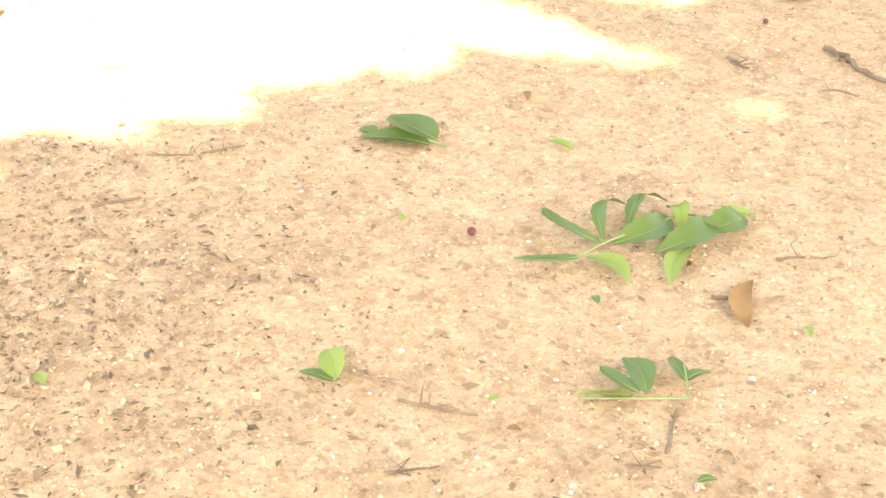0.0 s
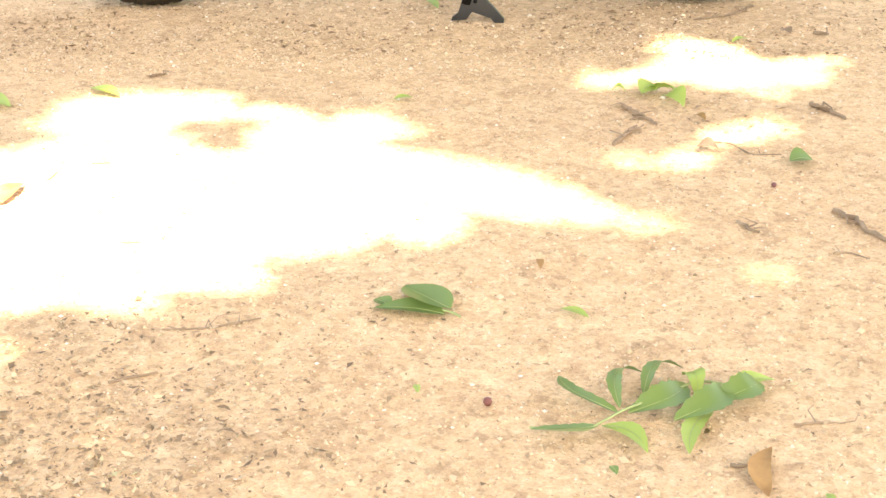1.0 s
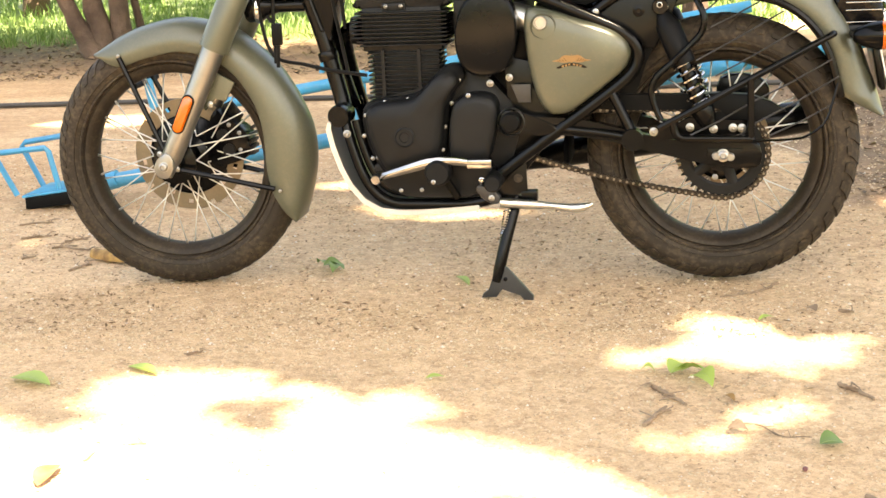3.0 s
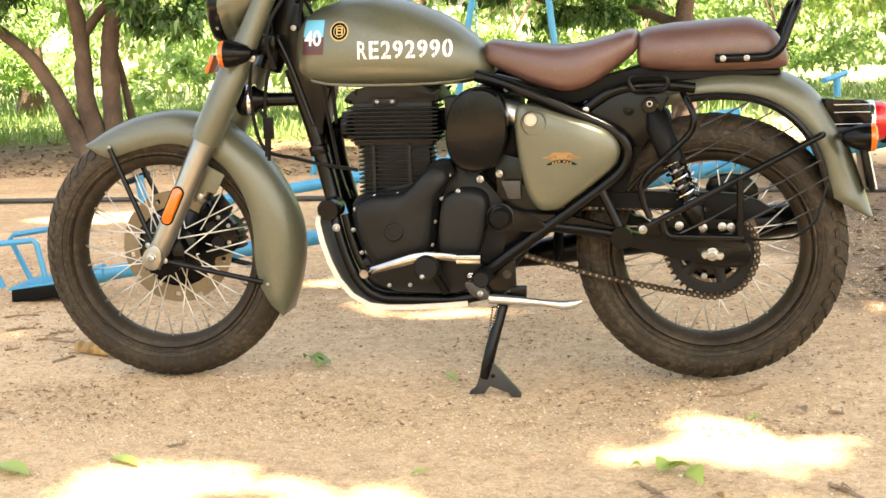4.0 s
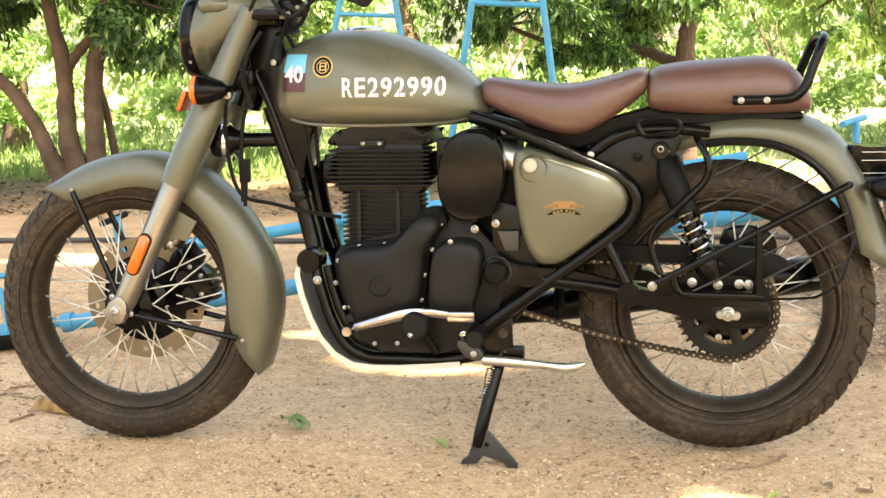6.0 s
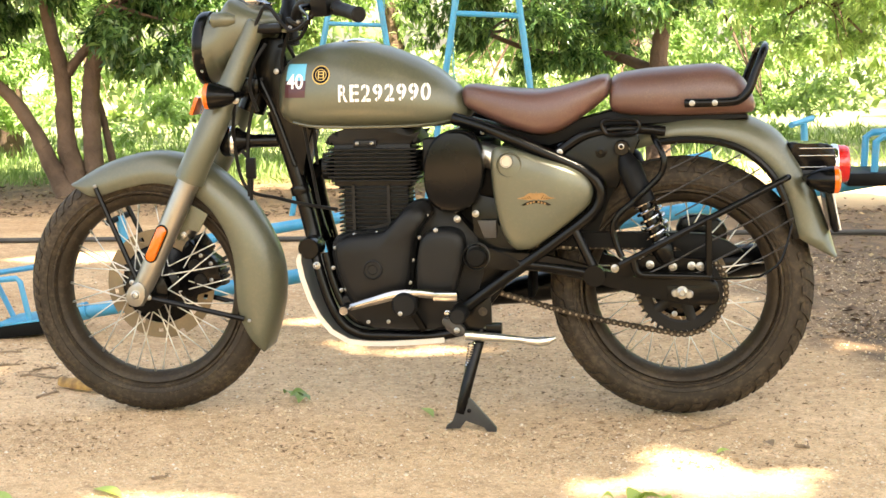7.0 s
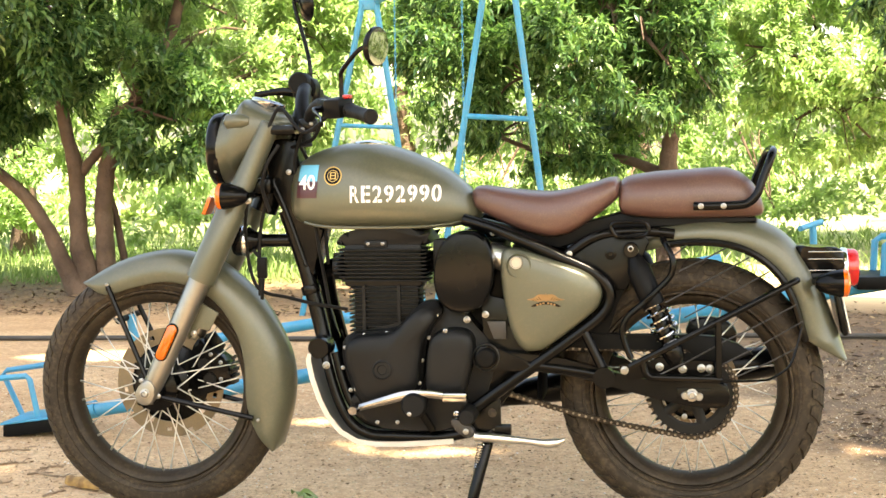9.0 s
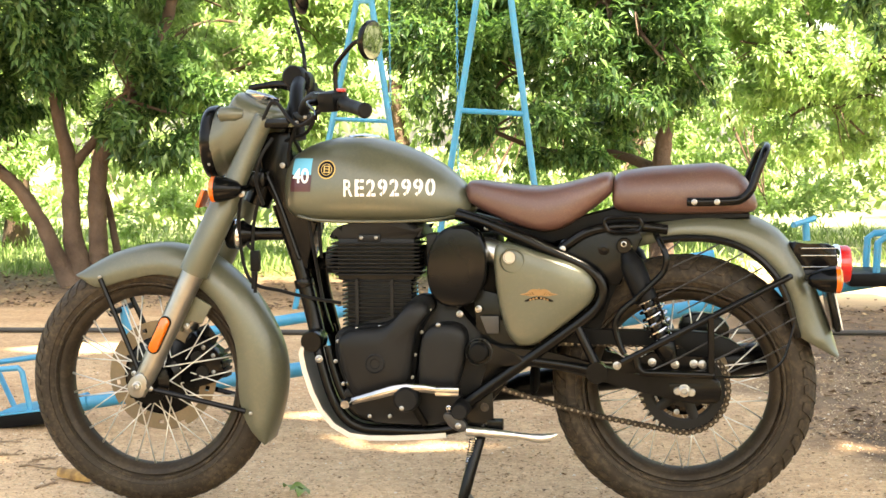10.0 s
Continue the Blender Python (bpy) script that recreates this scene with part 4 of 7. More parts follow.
# fork
def fork_leg(y):
    top, low = Vector((-.354, y, 1.022)), Vector((-.700, y, .322))
    d = (low - top)
    leg = part("fork_leg", tube([top + d * .555, top + d * .56, top + d * .90, top + d * .955, low + d * .02], [.029, .0295, .0275, .026, .020], 20), M_slider, bike, "satin grey alloy fork slider")
    part("fork_shroud", tube([top - d * .005, top, top + d * .012, top + d * .30, top + d * .31, top + d * .565], [.020, .024, .0255, .0310, .0365, .0378], 24), M_olive, bike, "olive fork tube cover")
    part("axle_boss", lathe([(.024, y - .026), (.027, y - .02), (.027, y + .02), (.02, y + .026)], (-.697, 0, .334), 20), M_slider, leg)
    return leg


fork_leg(-.098)
fork_leg(.098)
part("front_axle", lathe([(.009, -.128), (.011, -.126), (.011, .130), (.009, .132)], (FX, 0, FZ), 16), M_alloy, bike)
for y in (-.128, .096):
    part("axle_lug", plate(smooth_loop([(-.716, .306), (-.726, .328), (-.716, .350), (-.690, .368), (-.672, .348), (-.676, .318), (-.692, .302)], 3), y, y + .032, .005), M_slider, bike)

# front mudguard stays
for y, s in ((-.092, -1), (.092, 1)):
    for a, b in (((-.700, y * .98, .352), (-.812, y * .80, .607)), ((-.690, y * .98, .322), (-.425, y * .84, .262))):
        part("mudguard_stay", tube([a, b], .0072, 8), M_black, bike)
    for x, z, q in ((-.812, .612, .82), (-.411, .257, .84)):
        bolt(x, y * q - .002 * (1 if s < 0 else -1), z, bike, .0055)
bolt(-.698, -.128, .333, bike, .016, M_alloy, "axle_nut", .012)
bolt(-.715, -.103, .362, bike, .0085)
bolt(-.672, -.103, .322, bike, .0085)
part("fork_brace", plate([(-.575, .575), (-.510, .537), (-.538, .489), (-.565, .501), (-.592, .468), (-.604, .484)], -.078, -.070, .002), M_olive, bike)
def capsule(a, b, r, n=8):
    d = math.atan2(b[1] - a[1], b[0] - a[0])
    return [(c[0] + r * math.cos(w + math.pi * k / n), c[1] + r * math.sin(w + math.pi * k / n)) for c, w in ((b, d - math.pi / 2), (a, d + math.pi / 2)) for k in range(n + 1)]


part("reflector", dome(capsule((-.651, .434), (-.619, .500), .0135), [(-.126, 1.0), (-.134, .97), (-.138, .80)]), M_amber, bike, "amber oval side reflector")
part("reflector_bezel", dome(capsule((-.651, .434), (-.619, .500), .0165), [(-.120, 1.0), (-.130, 1.0), (-.1305, .9)]), M_black, bike)
# brake caliper behind the right fork leg
caliper = part("brake_caliper", plate(smooth_loop([(-.606, .455), (-.574, .425), (-.543, .409), (-.522, .380), (-.518, .354), (-.534, .322), (-.576, .308), (-.622, .300), (-.640, .36), (-.625, .42)], 3), .040, .110, .010), M_gloss, bike, "black two-piston brake caliper")
for k in range(5):
    part("caliper_rib", plate([(-.534 + .004 * k, .326 + .017 * k), (-.512 + .003 * k - .001 * k * k, .330 + .017 * k), (-.512 + .003 * k - .001 * k * k, .338 + .017 * k), (-.534 + .004 * k, .336 + .017 * k)], .052, .100, .002), M_engine, caliper)
for x, z in ((-.590, .385), (-.575, .345)):
    part("caliper_piston", lathe([(.017, .034), (.017, .042), (.012, .044)], (x, 0, z), 18), M_engine, caliper)
part("caliper_bracket", plate([(-.60, .46), (-.575, .47), (-.545, .43), (-.60, .35), (-.64, .36)], .085, .097, .004), M_black, bike)
for x, z in ((-.545, .39), (-.545, .345), (-.572, .412)):
    bolt(x, .040, z, caliper, .007)
bolt(-.577, -.082, .484, bike, .010)

# lamp nacelle
def nacelle():
    secs = [(-.508, .096, .872, 1.046), (-.498, .098, .872, 1.050), (-.48, .098, .884, 1.056), (-.462, .096, .898, 1.058), (-.446, .095, .906, 1.084), (-.436, .094, .916, 1.092), (-.41, .092, .935, 1.082), (-.37, .084, .965, 1.062), (-.335, .070, .995, 1.052), (-.312, .048, 1.015, 1.042)]
    rows = []
    for u in np.linspace(0, len(secs) - 1, 30):
        i = min(int(u), len(secs) - 2)
        f = u - i
        x, w, lo, hi = (secs[i][k] * (1 - f) + secs[i + 1][k] * f for k in range(4))
        sq = 1.0 if x < -.47 else 0.72
        rows.append([(x, w * math.copysign(abs(math.cos(a)) ** sq, math.cos(a)), (lo + hi) / 2 + (hi - lo) / 2 * math.copysign(abs(math.sin(a)) ** sq, math.sin(a))) for a in (2 * math.pi * k / 36 for k in range(36))])
    bm = loft(rows)
    bmesh.ops.smooth_vert(bm, verts=bm.verts[:], factor=0.4, use_axis_x=True, use_axis_y=True, use_axis_z=True)
    return bm


nac = part("headlamp_nacelle", nacelle(), M_olive, bike, "olive headlamp housing with black rim", angle=60)
LAMP = (-.506, 0, .961)
part("lamp_rim", lathe([(.0935, .010), (.0965, .009), (.0975, .0), (.0965, -.014), (.092, -.022), (.084, -.026), (.082, -.020), (.088, -.01), (.086, .004)], LAMP, 48, "x", True), M_gloss, nac, "gloss black lamp rim")
part("lamp_lens", lathe([(.084, -.016), (.07, -.020), (.045, -.024), (.02, -.026), (0, -.0265)], LAMP, 40, "x"), M_glass, nac, "clear headlamp lens")
part("lamp_reflector", lathe([(.083, -.012), (.06, .02), (.03, .04), (0, .045)], LAMP, 40, "x"), M_chrome, nac)
bolt(-.508, -.076, .905, nac, .0055)
for s in (-1, 1):
    part("pilot_lamp", lathe([(.017, -.012), (.020, -.008), (.020, .03), (.012, .05)], (-.462, s * .083, 1.032), 20, "x"), M_olive, nac)
    part("pilot_lens", lathe([(.016, -.012), (.010, -.018), (0, -.020)], (-.462, s * .083, 1.032), 16, "x"), M_glass, nac)
part("speedometer", lathe([(.042, -.01), (.046, 0), (.046, .008), (.040, .012)], (0, 0, 0), 32, "z"), M_worn, nac, "chrome-ringed speedometer").matrix_local = pose(-.385, 0, 1.076, 0, 16, 0)
part("speedometer_glass", lathe([(.040, .010), (.03, .013), (0, .014)], (0, 0, 0), 32, "z"), M_gloss, nac).matrix_local = pose(-.385, 0, 1.076, 0, 16, 0)

# steering head, yokes
part("lower_yoke", block(-.46, -.36, -.085, .085, .845, .885, .010), M_black, bike)
part("headstock", tube([(-.405, 0, .80), (-.33, 0, .98)], .036, 20), M_black, bike)
part("upper_yoke", block(-.375, -.285, -.12, .12, .995, 1.02, .010), M_black, bike)

bolt(-.318, -.062, .900, bike, .0085)

# handlebar, turned to the rider's left
BAR = [(-.035, -.400, 1.030), (-.072, -.345, 1.040), (-.150, -.255, 1.056), (-.175, -.215, 1.066), (-.205, -.185, 1.068), (-.235, -.145, 1.050), (-.255, -.09, 1.022), (-.270, 0, 1.018), (-.30, .08, 1.03), (-.325, .14, 1.075), (-.325, .20, 1.10), (-.315, .26, 1.10), (-.275, .40, 1.07)]
bar = part("handlebar", tube(BAR, .0115, 14, smooth=5), M_black, bike, "black handlebar")
for a, b in ((BAR[0], BAR[1]), (BAR[12], (-.300, .315, 1.09))):
    a, b = Vector(a), Vector(b)
    d = (b - a).normalized()
    part("grip", tube([a - d * .012, a - d * .008, a, a + d * .004, a.lerp(b, .5), b, b + d * .05, b + d * .055], [.014, .0185, .0185, .016, .0165, .016, .0165, .019], 16), M_grip, bar, "black rubber grip")
sw = block(-.026, .026, -.030, .030, -.022, .026, .010)
part("switch_housing", sw, M_plastic, bar, "black switch housing").matrix_local = pose(-.135, -.275, 1.054, 10, 0, -28)
part("horn_button", block(-.010, .010, -.008, .008, -.004, .006, .003), M_red, bar, "red switch button").matrix_local = pose(-.112, -.285, 1.080, 0, 0, -28)
part("switch_housing", block(-.026, .026, -.034, .034, -.024, .026, .010), M_plastic, bar).matrix_local = pose(-.32, .235, 1.10, 0, 0, 5)
part("clutch_lever", tube([(-.175, -.225, 1.056), (-.198, -.27, 1.050), (-.165, -.34, 1.030), (-.150, -.395, 1.014)], [.009, .008, .006, .007], 10, .6, smooth=5), M_black, bar)
part("lever_bracket", block(-.024, .024, -.018, .018, -.016, .016, .006), M_black, bar).matrix_local = pose(-.172, -.218, 1.062, 0, 0, -28)
part("brake_lever", tube([(-.335, .20, 1.110), (-.395, .20, 1.118), (-.445, .21, 1.115), (-.480, .22, 1.110)], [.014, .012, .009, .010], 10, .7, smooth=5), M_black, bar)
part("brake_reservoir", plate(smooth_loop([(-.362, 1.105), (-.358, 1.140), (-.335, 1.155), (-.305, 1.150), (-.296, 1.125), (-.305, 1.095), (-.340, 1.088)], 4), .165, .225, .010), M_plastic, bar, "black brake fluid reservoir")
part("bar_riser", tube([(-.365, .12, .965), (-.342, .135, 1.02), (-.332, .15, 1.07), (-.325, .17, 1.10)], [.024, .022, .020, .020], 12), M_black, bar)
part("bar_sleeve", tube(BAR[2:7], .0145, 14, smooth=5), M_grip, bar)
part("bar_riser", tube([(-.285, -.02, .965), (-.292, -.01, 1.03), (-.305, .05, 1.09), (-.315, .12, 1.12)], [.021, .020, .019, .018], 14, smooth=4), M_plastic, bar)
part("master_cylinder", lathe([(.026, .0), (.030, .006), (.030, .055), (.024, .062)], (-.338, .14, 1.138), 20), M_plastic, bar)
part("bar_clamp", block(-.275, -.225, -.125, -.085, 1.0, 1.035, .008), M_black, bar)
part("reservoir_window", lathe([(.013, -.003), (.013, .002), (.009, .003)], (-.328, .164, 1.124), 16), M_gloss, bar)
bolt(-.262, -.128, 1.008, bar, .006)
bolt(-.240, -.128, 1.022, bar, .006)


def mirror(stem, centre, normal, label):
    part("mirror_stem", tube(stem, .0058, 8, smooth=5), M_black, bar)
    q = Vector(normal).normalized().to_track_quat("Z", "Y").to_matrix().to_4x4()
    m = Matrix.Translation(centre) @ q
    shell = lathe([(.043, .004), (.047, .002), (.047, -.006), (.040, -.014), (.022, -.022), (0, -.025)], (0, 0, 0), 36, "z")
    part("mirror_shell", shell, M_black, bar, label).matrix_local = m
    part("mirror_glass", lathe([(.0435, .0045), (.03, .005), (0, .005)], (0, 0, 0), 36, "z"), M_mirror, bar).matrix_local = m


mirror([(-.131, -.262, 1.072), (-.131, -.262, 1.122), (-.126, -.27, 1.145), (-.080, -.30, 1.188), (-.055, -.305, 1.198)], (-.032, -.312, 1.196), (.925, -.37, -.10), "round black mirror")
mirror([(-.322, .215, 1.135), (-.322, .215, 1.18), (-.336, .23, 1.24), (-.375, .262, 1.36), (-.368, .27, 1.372)], (-.340, .275, 1.362), (.86, .50, .10), "round black mirror")

# cables from the bar down past the headstock
CABLES = [[(-.16, -.22, 1.05), (-.25, -.16, 1.0), (-.315, -.13, 1.06), (-.345, -.12, 1.03), (-.39, -.11, .93), (-.425, -.09, .80), (-.435, -.06, .70), (-.41, -.05, .60), (-.33, -.05, .575), (-.26, -.06, .56), (-.17, -.06, .545)],
          [(-.33, .17, 1.10), (-.31, .10, 1.05), (-.335, .04, .98), (-.36, -.05, .88), (-.40, -.05, .75), (-.405, -.05, .58)],
          [(-.27, -.10, 1.0), (-.29, -.08, .96), (-.30, -.06, .90), (-.26, -.055, .80), (-.245, -.05, .70), (-.22, -.05, .55)],
          [(-.24, -.12, 1.03), (-.28, -.09, .98), (-.27, -.04, .92), (-.235, -.04, .78), (-.225, -.035, .66)],
          [(-.42, -.05, .70), (-.395, -.055, .66), (-.40, -.05, .57)], [(-.33, -.11, .97), (-.36, -.12, .92), (-.375, -.11, .86), (-.36, -.10, .80)],
          [(-.19, -.17, 1.06), (-.23, -.13, .99), (-.28, -.08, .97), (-.33, -.03, .96)]]
for c in CABLES:
    part("cable", tube(c, .0048, 7, smooth=6), M_grip, bike)
part("connector", block(-.41, -.385, -.06, -.04, .625, .68, .004), M_plastic, bike)

# horn
part("horn", lathe([(.036, -.035), (.040, -.028), (.040, .0), (.026, .02), (.015, .05)], (-.440, -.03, .722), 24, "x"), M_gloss, bike, "round black horn")
part("horn_bracket", tube([(-.405, -.03, .722), (-.31, -.02, .722)], .017, 12), M_black, bike)
part("horn_ring", lathe([(.041, -.012), (.043, -.008), (.043, -.002), (.041, .002)], (-.438, -.03, .722), 24, "x"), M_chrome, bike)

# indicators
def indicator(x, y, z, out, label, face=-1):
    body = part("indicator", lathe([(.010, .060), (.020, .050), (.030, .022), (.0335, .002), (.0335, -.004)], (x, y, z), 28, "x") if face < 0 else lathe([(.010, -.060), (.020, -.050), (.030, -.022), (.0335, -.002), (.0335, .004)], (x, y, z), 28, "x"), M_gloss, bike, label)
    f = face
    part("lens", lathe([(.033, f * .003), (.033, f * .014), (.026, f * .019), (.012, f * .022), (0, f * .023)], (x, y, z), 28, "x"), M_amber, body, "amber indicator lens")
    part("stem", tube([(x - f * .045, y, z), (x - f * .055, y - out * .03, z), (x - f * .055, y - out * .075, z)], .009, 10), M_black, body)


indicator(-.459, -.165, .843, -1, "black bullet indicator with amber lens")
indicator(-.459, .165, .843, 1, "black bullet indicator with amber lens")
indicator(1.055, -.125, .615, -1, "black bullet indicator with amber lens", 1)
indicator(1.055, .125, .615, 1, "black bullet indicator with amber lens", 1)
bolt(-.406, -.140, .831, bike, .011)
part("front_reflector", block(-.005, .005, -.045, .045, -.024, .024, .002), M_amber, bike, "amber front reflector on a dark bracket").matrix_local = pose(-.536, -.03, .816, 0, 22, 0)

# frame
def tubes(name, lines, r=.0145, material=None, seg=12, smooth=5):
    for y in (-1, 1):
        for pts in lines:
            part(name, tube([(x, yy * y, z) for x, yy, z in pts], r, seg, smooth=smooth), material or M_black, bike)


part("gusset_plate", plate([(-.392, .985), (-.300, .985), (-.290, .86), (-.268, .79), (-.232, .752), (-.262, .63), (-.290, .665), (-.335, .79), (-.372, .86)], -.052, .052, .008), M_black, bike)
part("gusset_rib", tube([(-.365, -.052, .88), (-.33, -.052, .80), (-.285, -.052, .67), (-.28, -.052, .66)], .006, 8, smooth=4), M_black, bike)
part("down_tube", tube([(-.335, -.03, .80), (-.286, -.035, .655), (-.246, -.04, .50), (-.235, -.05, .455)], .021, 16, smooth=5), M_black, bike)
part("down_tube", tube([(-.320, .03, .80), (-.286, .035, .655), (-.246, .04, .50), (-.235, .05, .455)], .021, 16, smooth=5), M_black, bike)
tubes("cradle_tube", [[(-.232, .08, .475), (-.220, .105, .425), (-.190, .115, .325), (-.155, .118, .262), (-.108, .118, .233), (-.04, .118, .228), (.08, .118, .228), (.15, .118, .240)],
                      [(-.195, .10, .440), (-.180, .105, .380), (-.155, .11, .315), (-.118, .11, .270), (-.06, .11, .258), (.05, .11, .256)]], .0135)
part("tube_clamp", lathe([(.024, -.012), (.026, -.008), (.026, .008), (.024, .012)], (0, 0, 0), 18, "z"), M_black, bike).matrix_local = pose(-.272, -.036, .595, 0, -15, 0)
part("engine_mount_boss", lathe([(.026, -.125), (.028, -.118), (.028, -.05), (.024, -.045)], (-.236, 0, .452), 20), M_black, bike)
bolt(-.214, -.131, .410, bike, .0115, M_alloy, "bolt", .012)
part("skid_plate", loft([[(x, s * .125, z) for s in (-1, -.5, .5, 1)] + [(x + nx * .006, s * .125, z + nz * .006) for s in (1, .5, -.5, -1)] for x, z, nx, nz in
     [(-.262, .440, 1, .2), (-.267, .420, 1, .2), (-.258, .375, 1, .2), (-.240, .32, 1, .3), (-.218, .275, .9, .5), (-.185, .235, .7, .7), (-.14, .209, .3, 1), (-.09, .203, 0, 1), (-.03, .203, 0, 1), (.05, .208, 0, 1), (.11, .213, 0, 1)]]), M_skid, bike, "pale aluminium bash plate, bent up in front", angle=50)
SK = [(-.262, .440), (-.267, .420), (-.258, .375), (-.240, .32), (-.218, .275), (-.185, .235), (-.14, .209), (-.09, .203), (-.03, .203), (.05, .208), (.11, .213)]
for s in (-1, 1):
    rows = []
    for k, (x, z) in enumerate(SK):
        t = Vector(SK[min(k + 1, 10)]) - Vector(SK[max(k - 1, 0)])
        nrm = Vector((-t.y, t.x)).normalized() * (.013 if k else .009)
        rows.append([(x, s * .125, z), (x + nrm.x, s * .125, z + nrm.y), (x + nrm.x, s * .131, z + nrm.y), (x, s * .132, z)])
    part("skid_flange", loft(rows), M_skid, bike)
tubes("subframe_tube", [[(.14, .10, .775), (.20, .115, .758), (.255, .125, .738), (.392, .135, .678), (.462, .140, .645), (.498, .142, .612), (.503, .142, .575), (.478, .142, .535), (.39, .142, .468), (.27, .142, .382), (.160, .145, .302)]], .0155)
tubes("subframe_tube", [[(.39, .12, .68), (.46, .12, .728), (.53, .11, .742), (.60, .105, .742), (.66, .10, .735)], [(.442, .145, .497), (.465, .15, .45), (.487, .155, .405)], [(.30, .142, .417), (.40, .145, .405), (.478, .15, .393)]], .0125)
part("side_bracket", plate([(.385, .672), (.43, .715), (.50, .742), (.585, .742), (.60, .715), (.575, .675), (.545, .60), (.51, .60), (.50, .63), (.455, .655)], -.118, -.106, .004), M_black, bike)
part("side_bracket", plate([(.385, .672), (.43, .715), (.50, .742), (.585, .742), (.60, .715), (.575, .675), (.545, .60), (.51, .60), (.50, .63), (.455, .655)], .106, .118, .004), M_black, bike)
bolt(.505, -.120, .688, bike, .017, M_black, "bolt", .005)
part("helmet_hook", tube([(.512, -.145, .746), (.508, -.145, .756), (.515, -.145, .766), (.55, -.145, .768), (.588, -.145, .766), (.598, -.145, .755), (.596, -.145, .742), (.585, -.145, .734), (.55, -.145, .732), (.522, -.145, .734), (.512, -.145, .746)], .0052, 8, smooth=4), M_black, bike)
bolt(.405, -.136, .690, bike, .009)
bolt(.555, -.163, .704, bike, .012)
part("under_seat_tray", plate([(.17, .772), (.30, .735), (.45, .765), (.53, .788), (.86, .772), (.86, .76), (.55, .755), (.38, .70), (.20, .74)], -.07, .07, .004), M_plastic, bike)
part("inner_fender", loft([[(RX + r * math.cos(radians(a)), y, RZ + r * math.sin(radians(a))) for r, y in ((.372, -.078), (.385, -.06), (.385, .06), (.372, .078), (.368, .06), (.368, -.06))] for a in range(118, 188, 5)]), M_plastic, bike)
part("battery_box", block(.24, .46, -.10, .10, .50, .68, .012), M_plastic, bike)
# black plate added to fill the shadowed gap beside the rear tyre
part("dark_infill", plate(smooth_loop([(.40, .455), (.475, .452), (.500, .500), (.520, .560), (.545, .625), (.50, .66), (.40, .64)], 3), -.088, -.080, .002), M_plastic, bike)
# plain black block added to close the view through the frame
part("black_infill", block(.115, .215, -.035, .045, .455, .575, .012), M_plastic, bike)

# engine
eng = part("crankcase", plate(smooth_loop([(-.178, .465), (-.10, .50), (.02, .53), (.09, .575), (.165, .51), (.215, .44), (.20, .36), (.17, .29), (.10, .25), (-.09, .248), (-.155, .32)], 4), -.105, .105, .012), M_engine, bike, "matt black engine casing")
case = smooth_loop([(-.170, .462), (-.150, .486), (-.112, .497), (-.044, .504), (-.012, .525), (.022, .560), (.050, .576), (.075, .572), (.086, .545), (.060, .505), (.047, .470), (.041, .425), (.026, .350), (-.02, .330), (-.105, .300), (-.138, .330), (-.158, .38), (-.168, .42)], 4)
part("primary_cover", dome(case, [(-.100, 1.0), (-.128, 1.0), (-.134, .985), (-.137, .93), (-.150, .90), (-.164, .84), (-.170, .70), (-.171, .3)], (-.06, .425)), M_engine, eng, "matt black engine side cover", angle=55)
cov = smooth_loop([(.054, .470), (.075, .497), (.113, .506), (.150, .499), (.166, .474), (.163, .426), (.150, .375), (.138, .345), (.10, .338), (.052, .342), (.045, .40)], 4)
part("sprocket_cover", dome(cov, [(-.100, 1.0), (-.145, 1.0), (-.158, .975), (-.165, .90), (-.168, .7), (-.169, .3)]), M_engine, eng, "matt black sprocket cover", angle=55)
part("oil_cap", lathe([(.025, -.168), (.025, -.174), (.022, -.1755), (.020, -.173), (.013, -.173), (.010, -.170), (.007, -.167), (0, -.167)], (-.062, 0, .405), 28), M_engine, eng)
for x, z in ((-.163, .456), (-.113, .488), (-.055, .493), (-.004, .520), (.044, .560), (.072, .538), (.052, .481), (.034, .424), (.026, .367), (-.170, .405), (-.151, .348), (-.138, .350), (-.084, .266), (-.032, .267), (.010, .300)):
    bolt(x, -.136, z, eng, .0062)
bolt(.098, -.166, .503, eng, .0068)
part("lower_case", plate(smooth_loop([(-.15, .33), (-.05, .35), (.12, .33), (.17, .29), (.12, .25), (-.07, .25), (-.125, .28)], 4), -.128, -.09, .008), M_engine, eng)
part("cylinder", block(-.148, .020, -.086, .0, .47, .62, .010), M_engine, bike)
part("cylinder_head", block(-.172, .030, -.092, .01, .605, .715, .012), M_engine, bike)
for k in range(9):
    z = .620 + k * .0098
    x0 = -.206 + (.010 if k == 8 else 0) + (.020 if k == 0 else .012 if k == 1 else 0)
    part("cooling_fin", plate([(x0 + .012, z), (.044, z - .004 + .004), (.044, z + .0042), (x0 + .012, z + .0046)], -.108, .0, .0012, 1), M_engine, bike)
for k in range(12):
    z = .482 + k * .0108
    x1 = .024 if k > 4 else .024 - (4 - k) * .014 - .008
    part("cooling_fin", plate([(-.158, z), (x1, z), (x1, z + .0040), (-.158, z + .0040)], -.098, .0, .0012, 1), M_engine, bike)
for x in (-.12, -.03):
    part("fin_rib", block(x - .004, x + .004, -.099, .0, .49, .61), M_engine, bike)
part("rocker_cover", plate(smooth_loop([(-.188, .712), (-.176, .738), (-.145, .750), (-.06, .753), (.02, .751), (.040, .735), (.044, .712), (-.07, .708)], 4), -.088, .088, .016, 3), M_engine, bike)
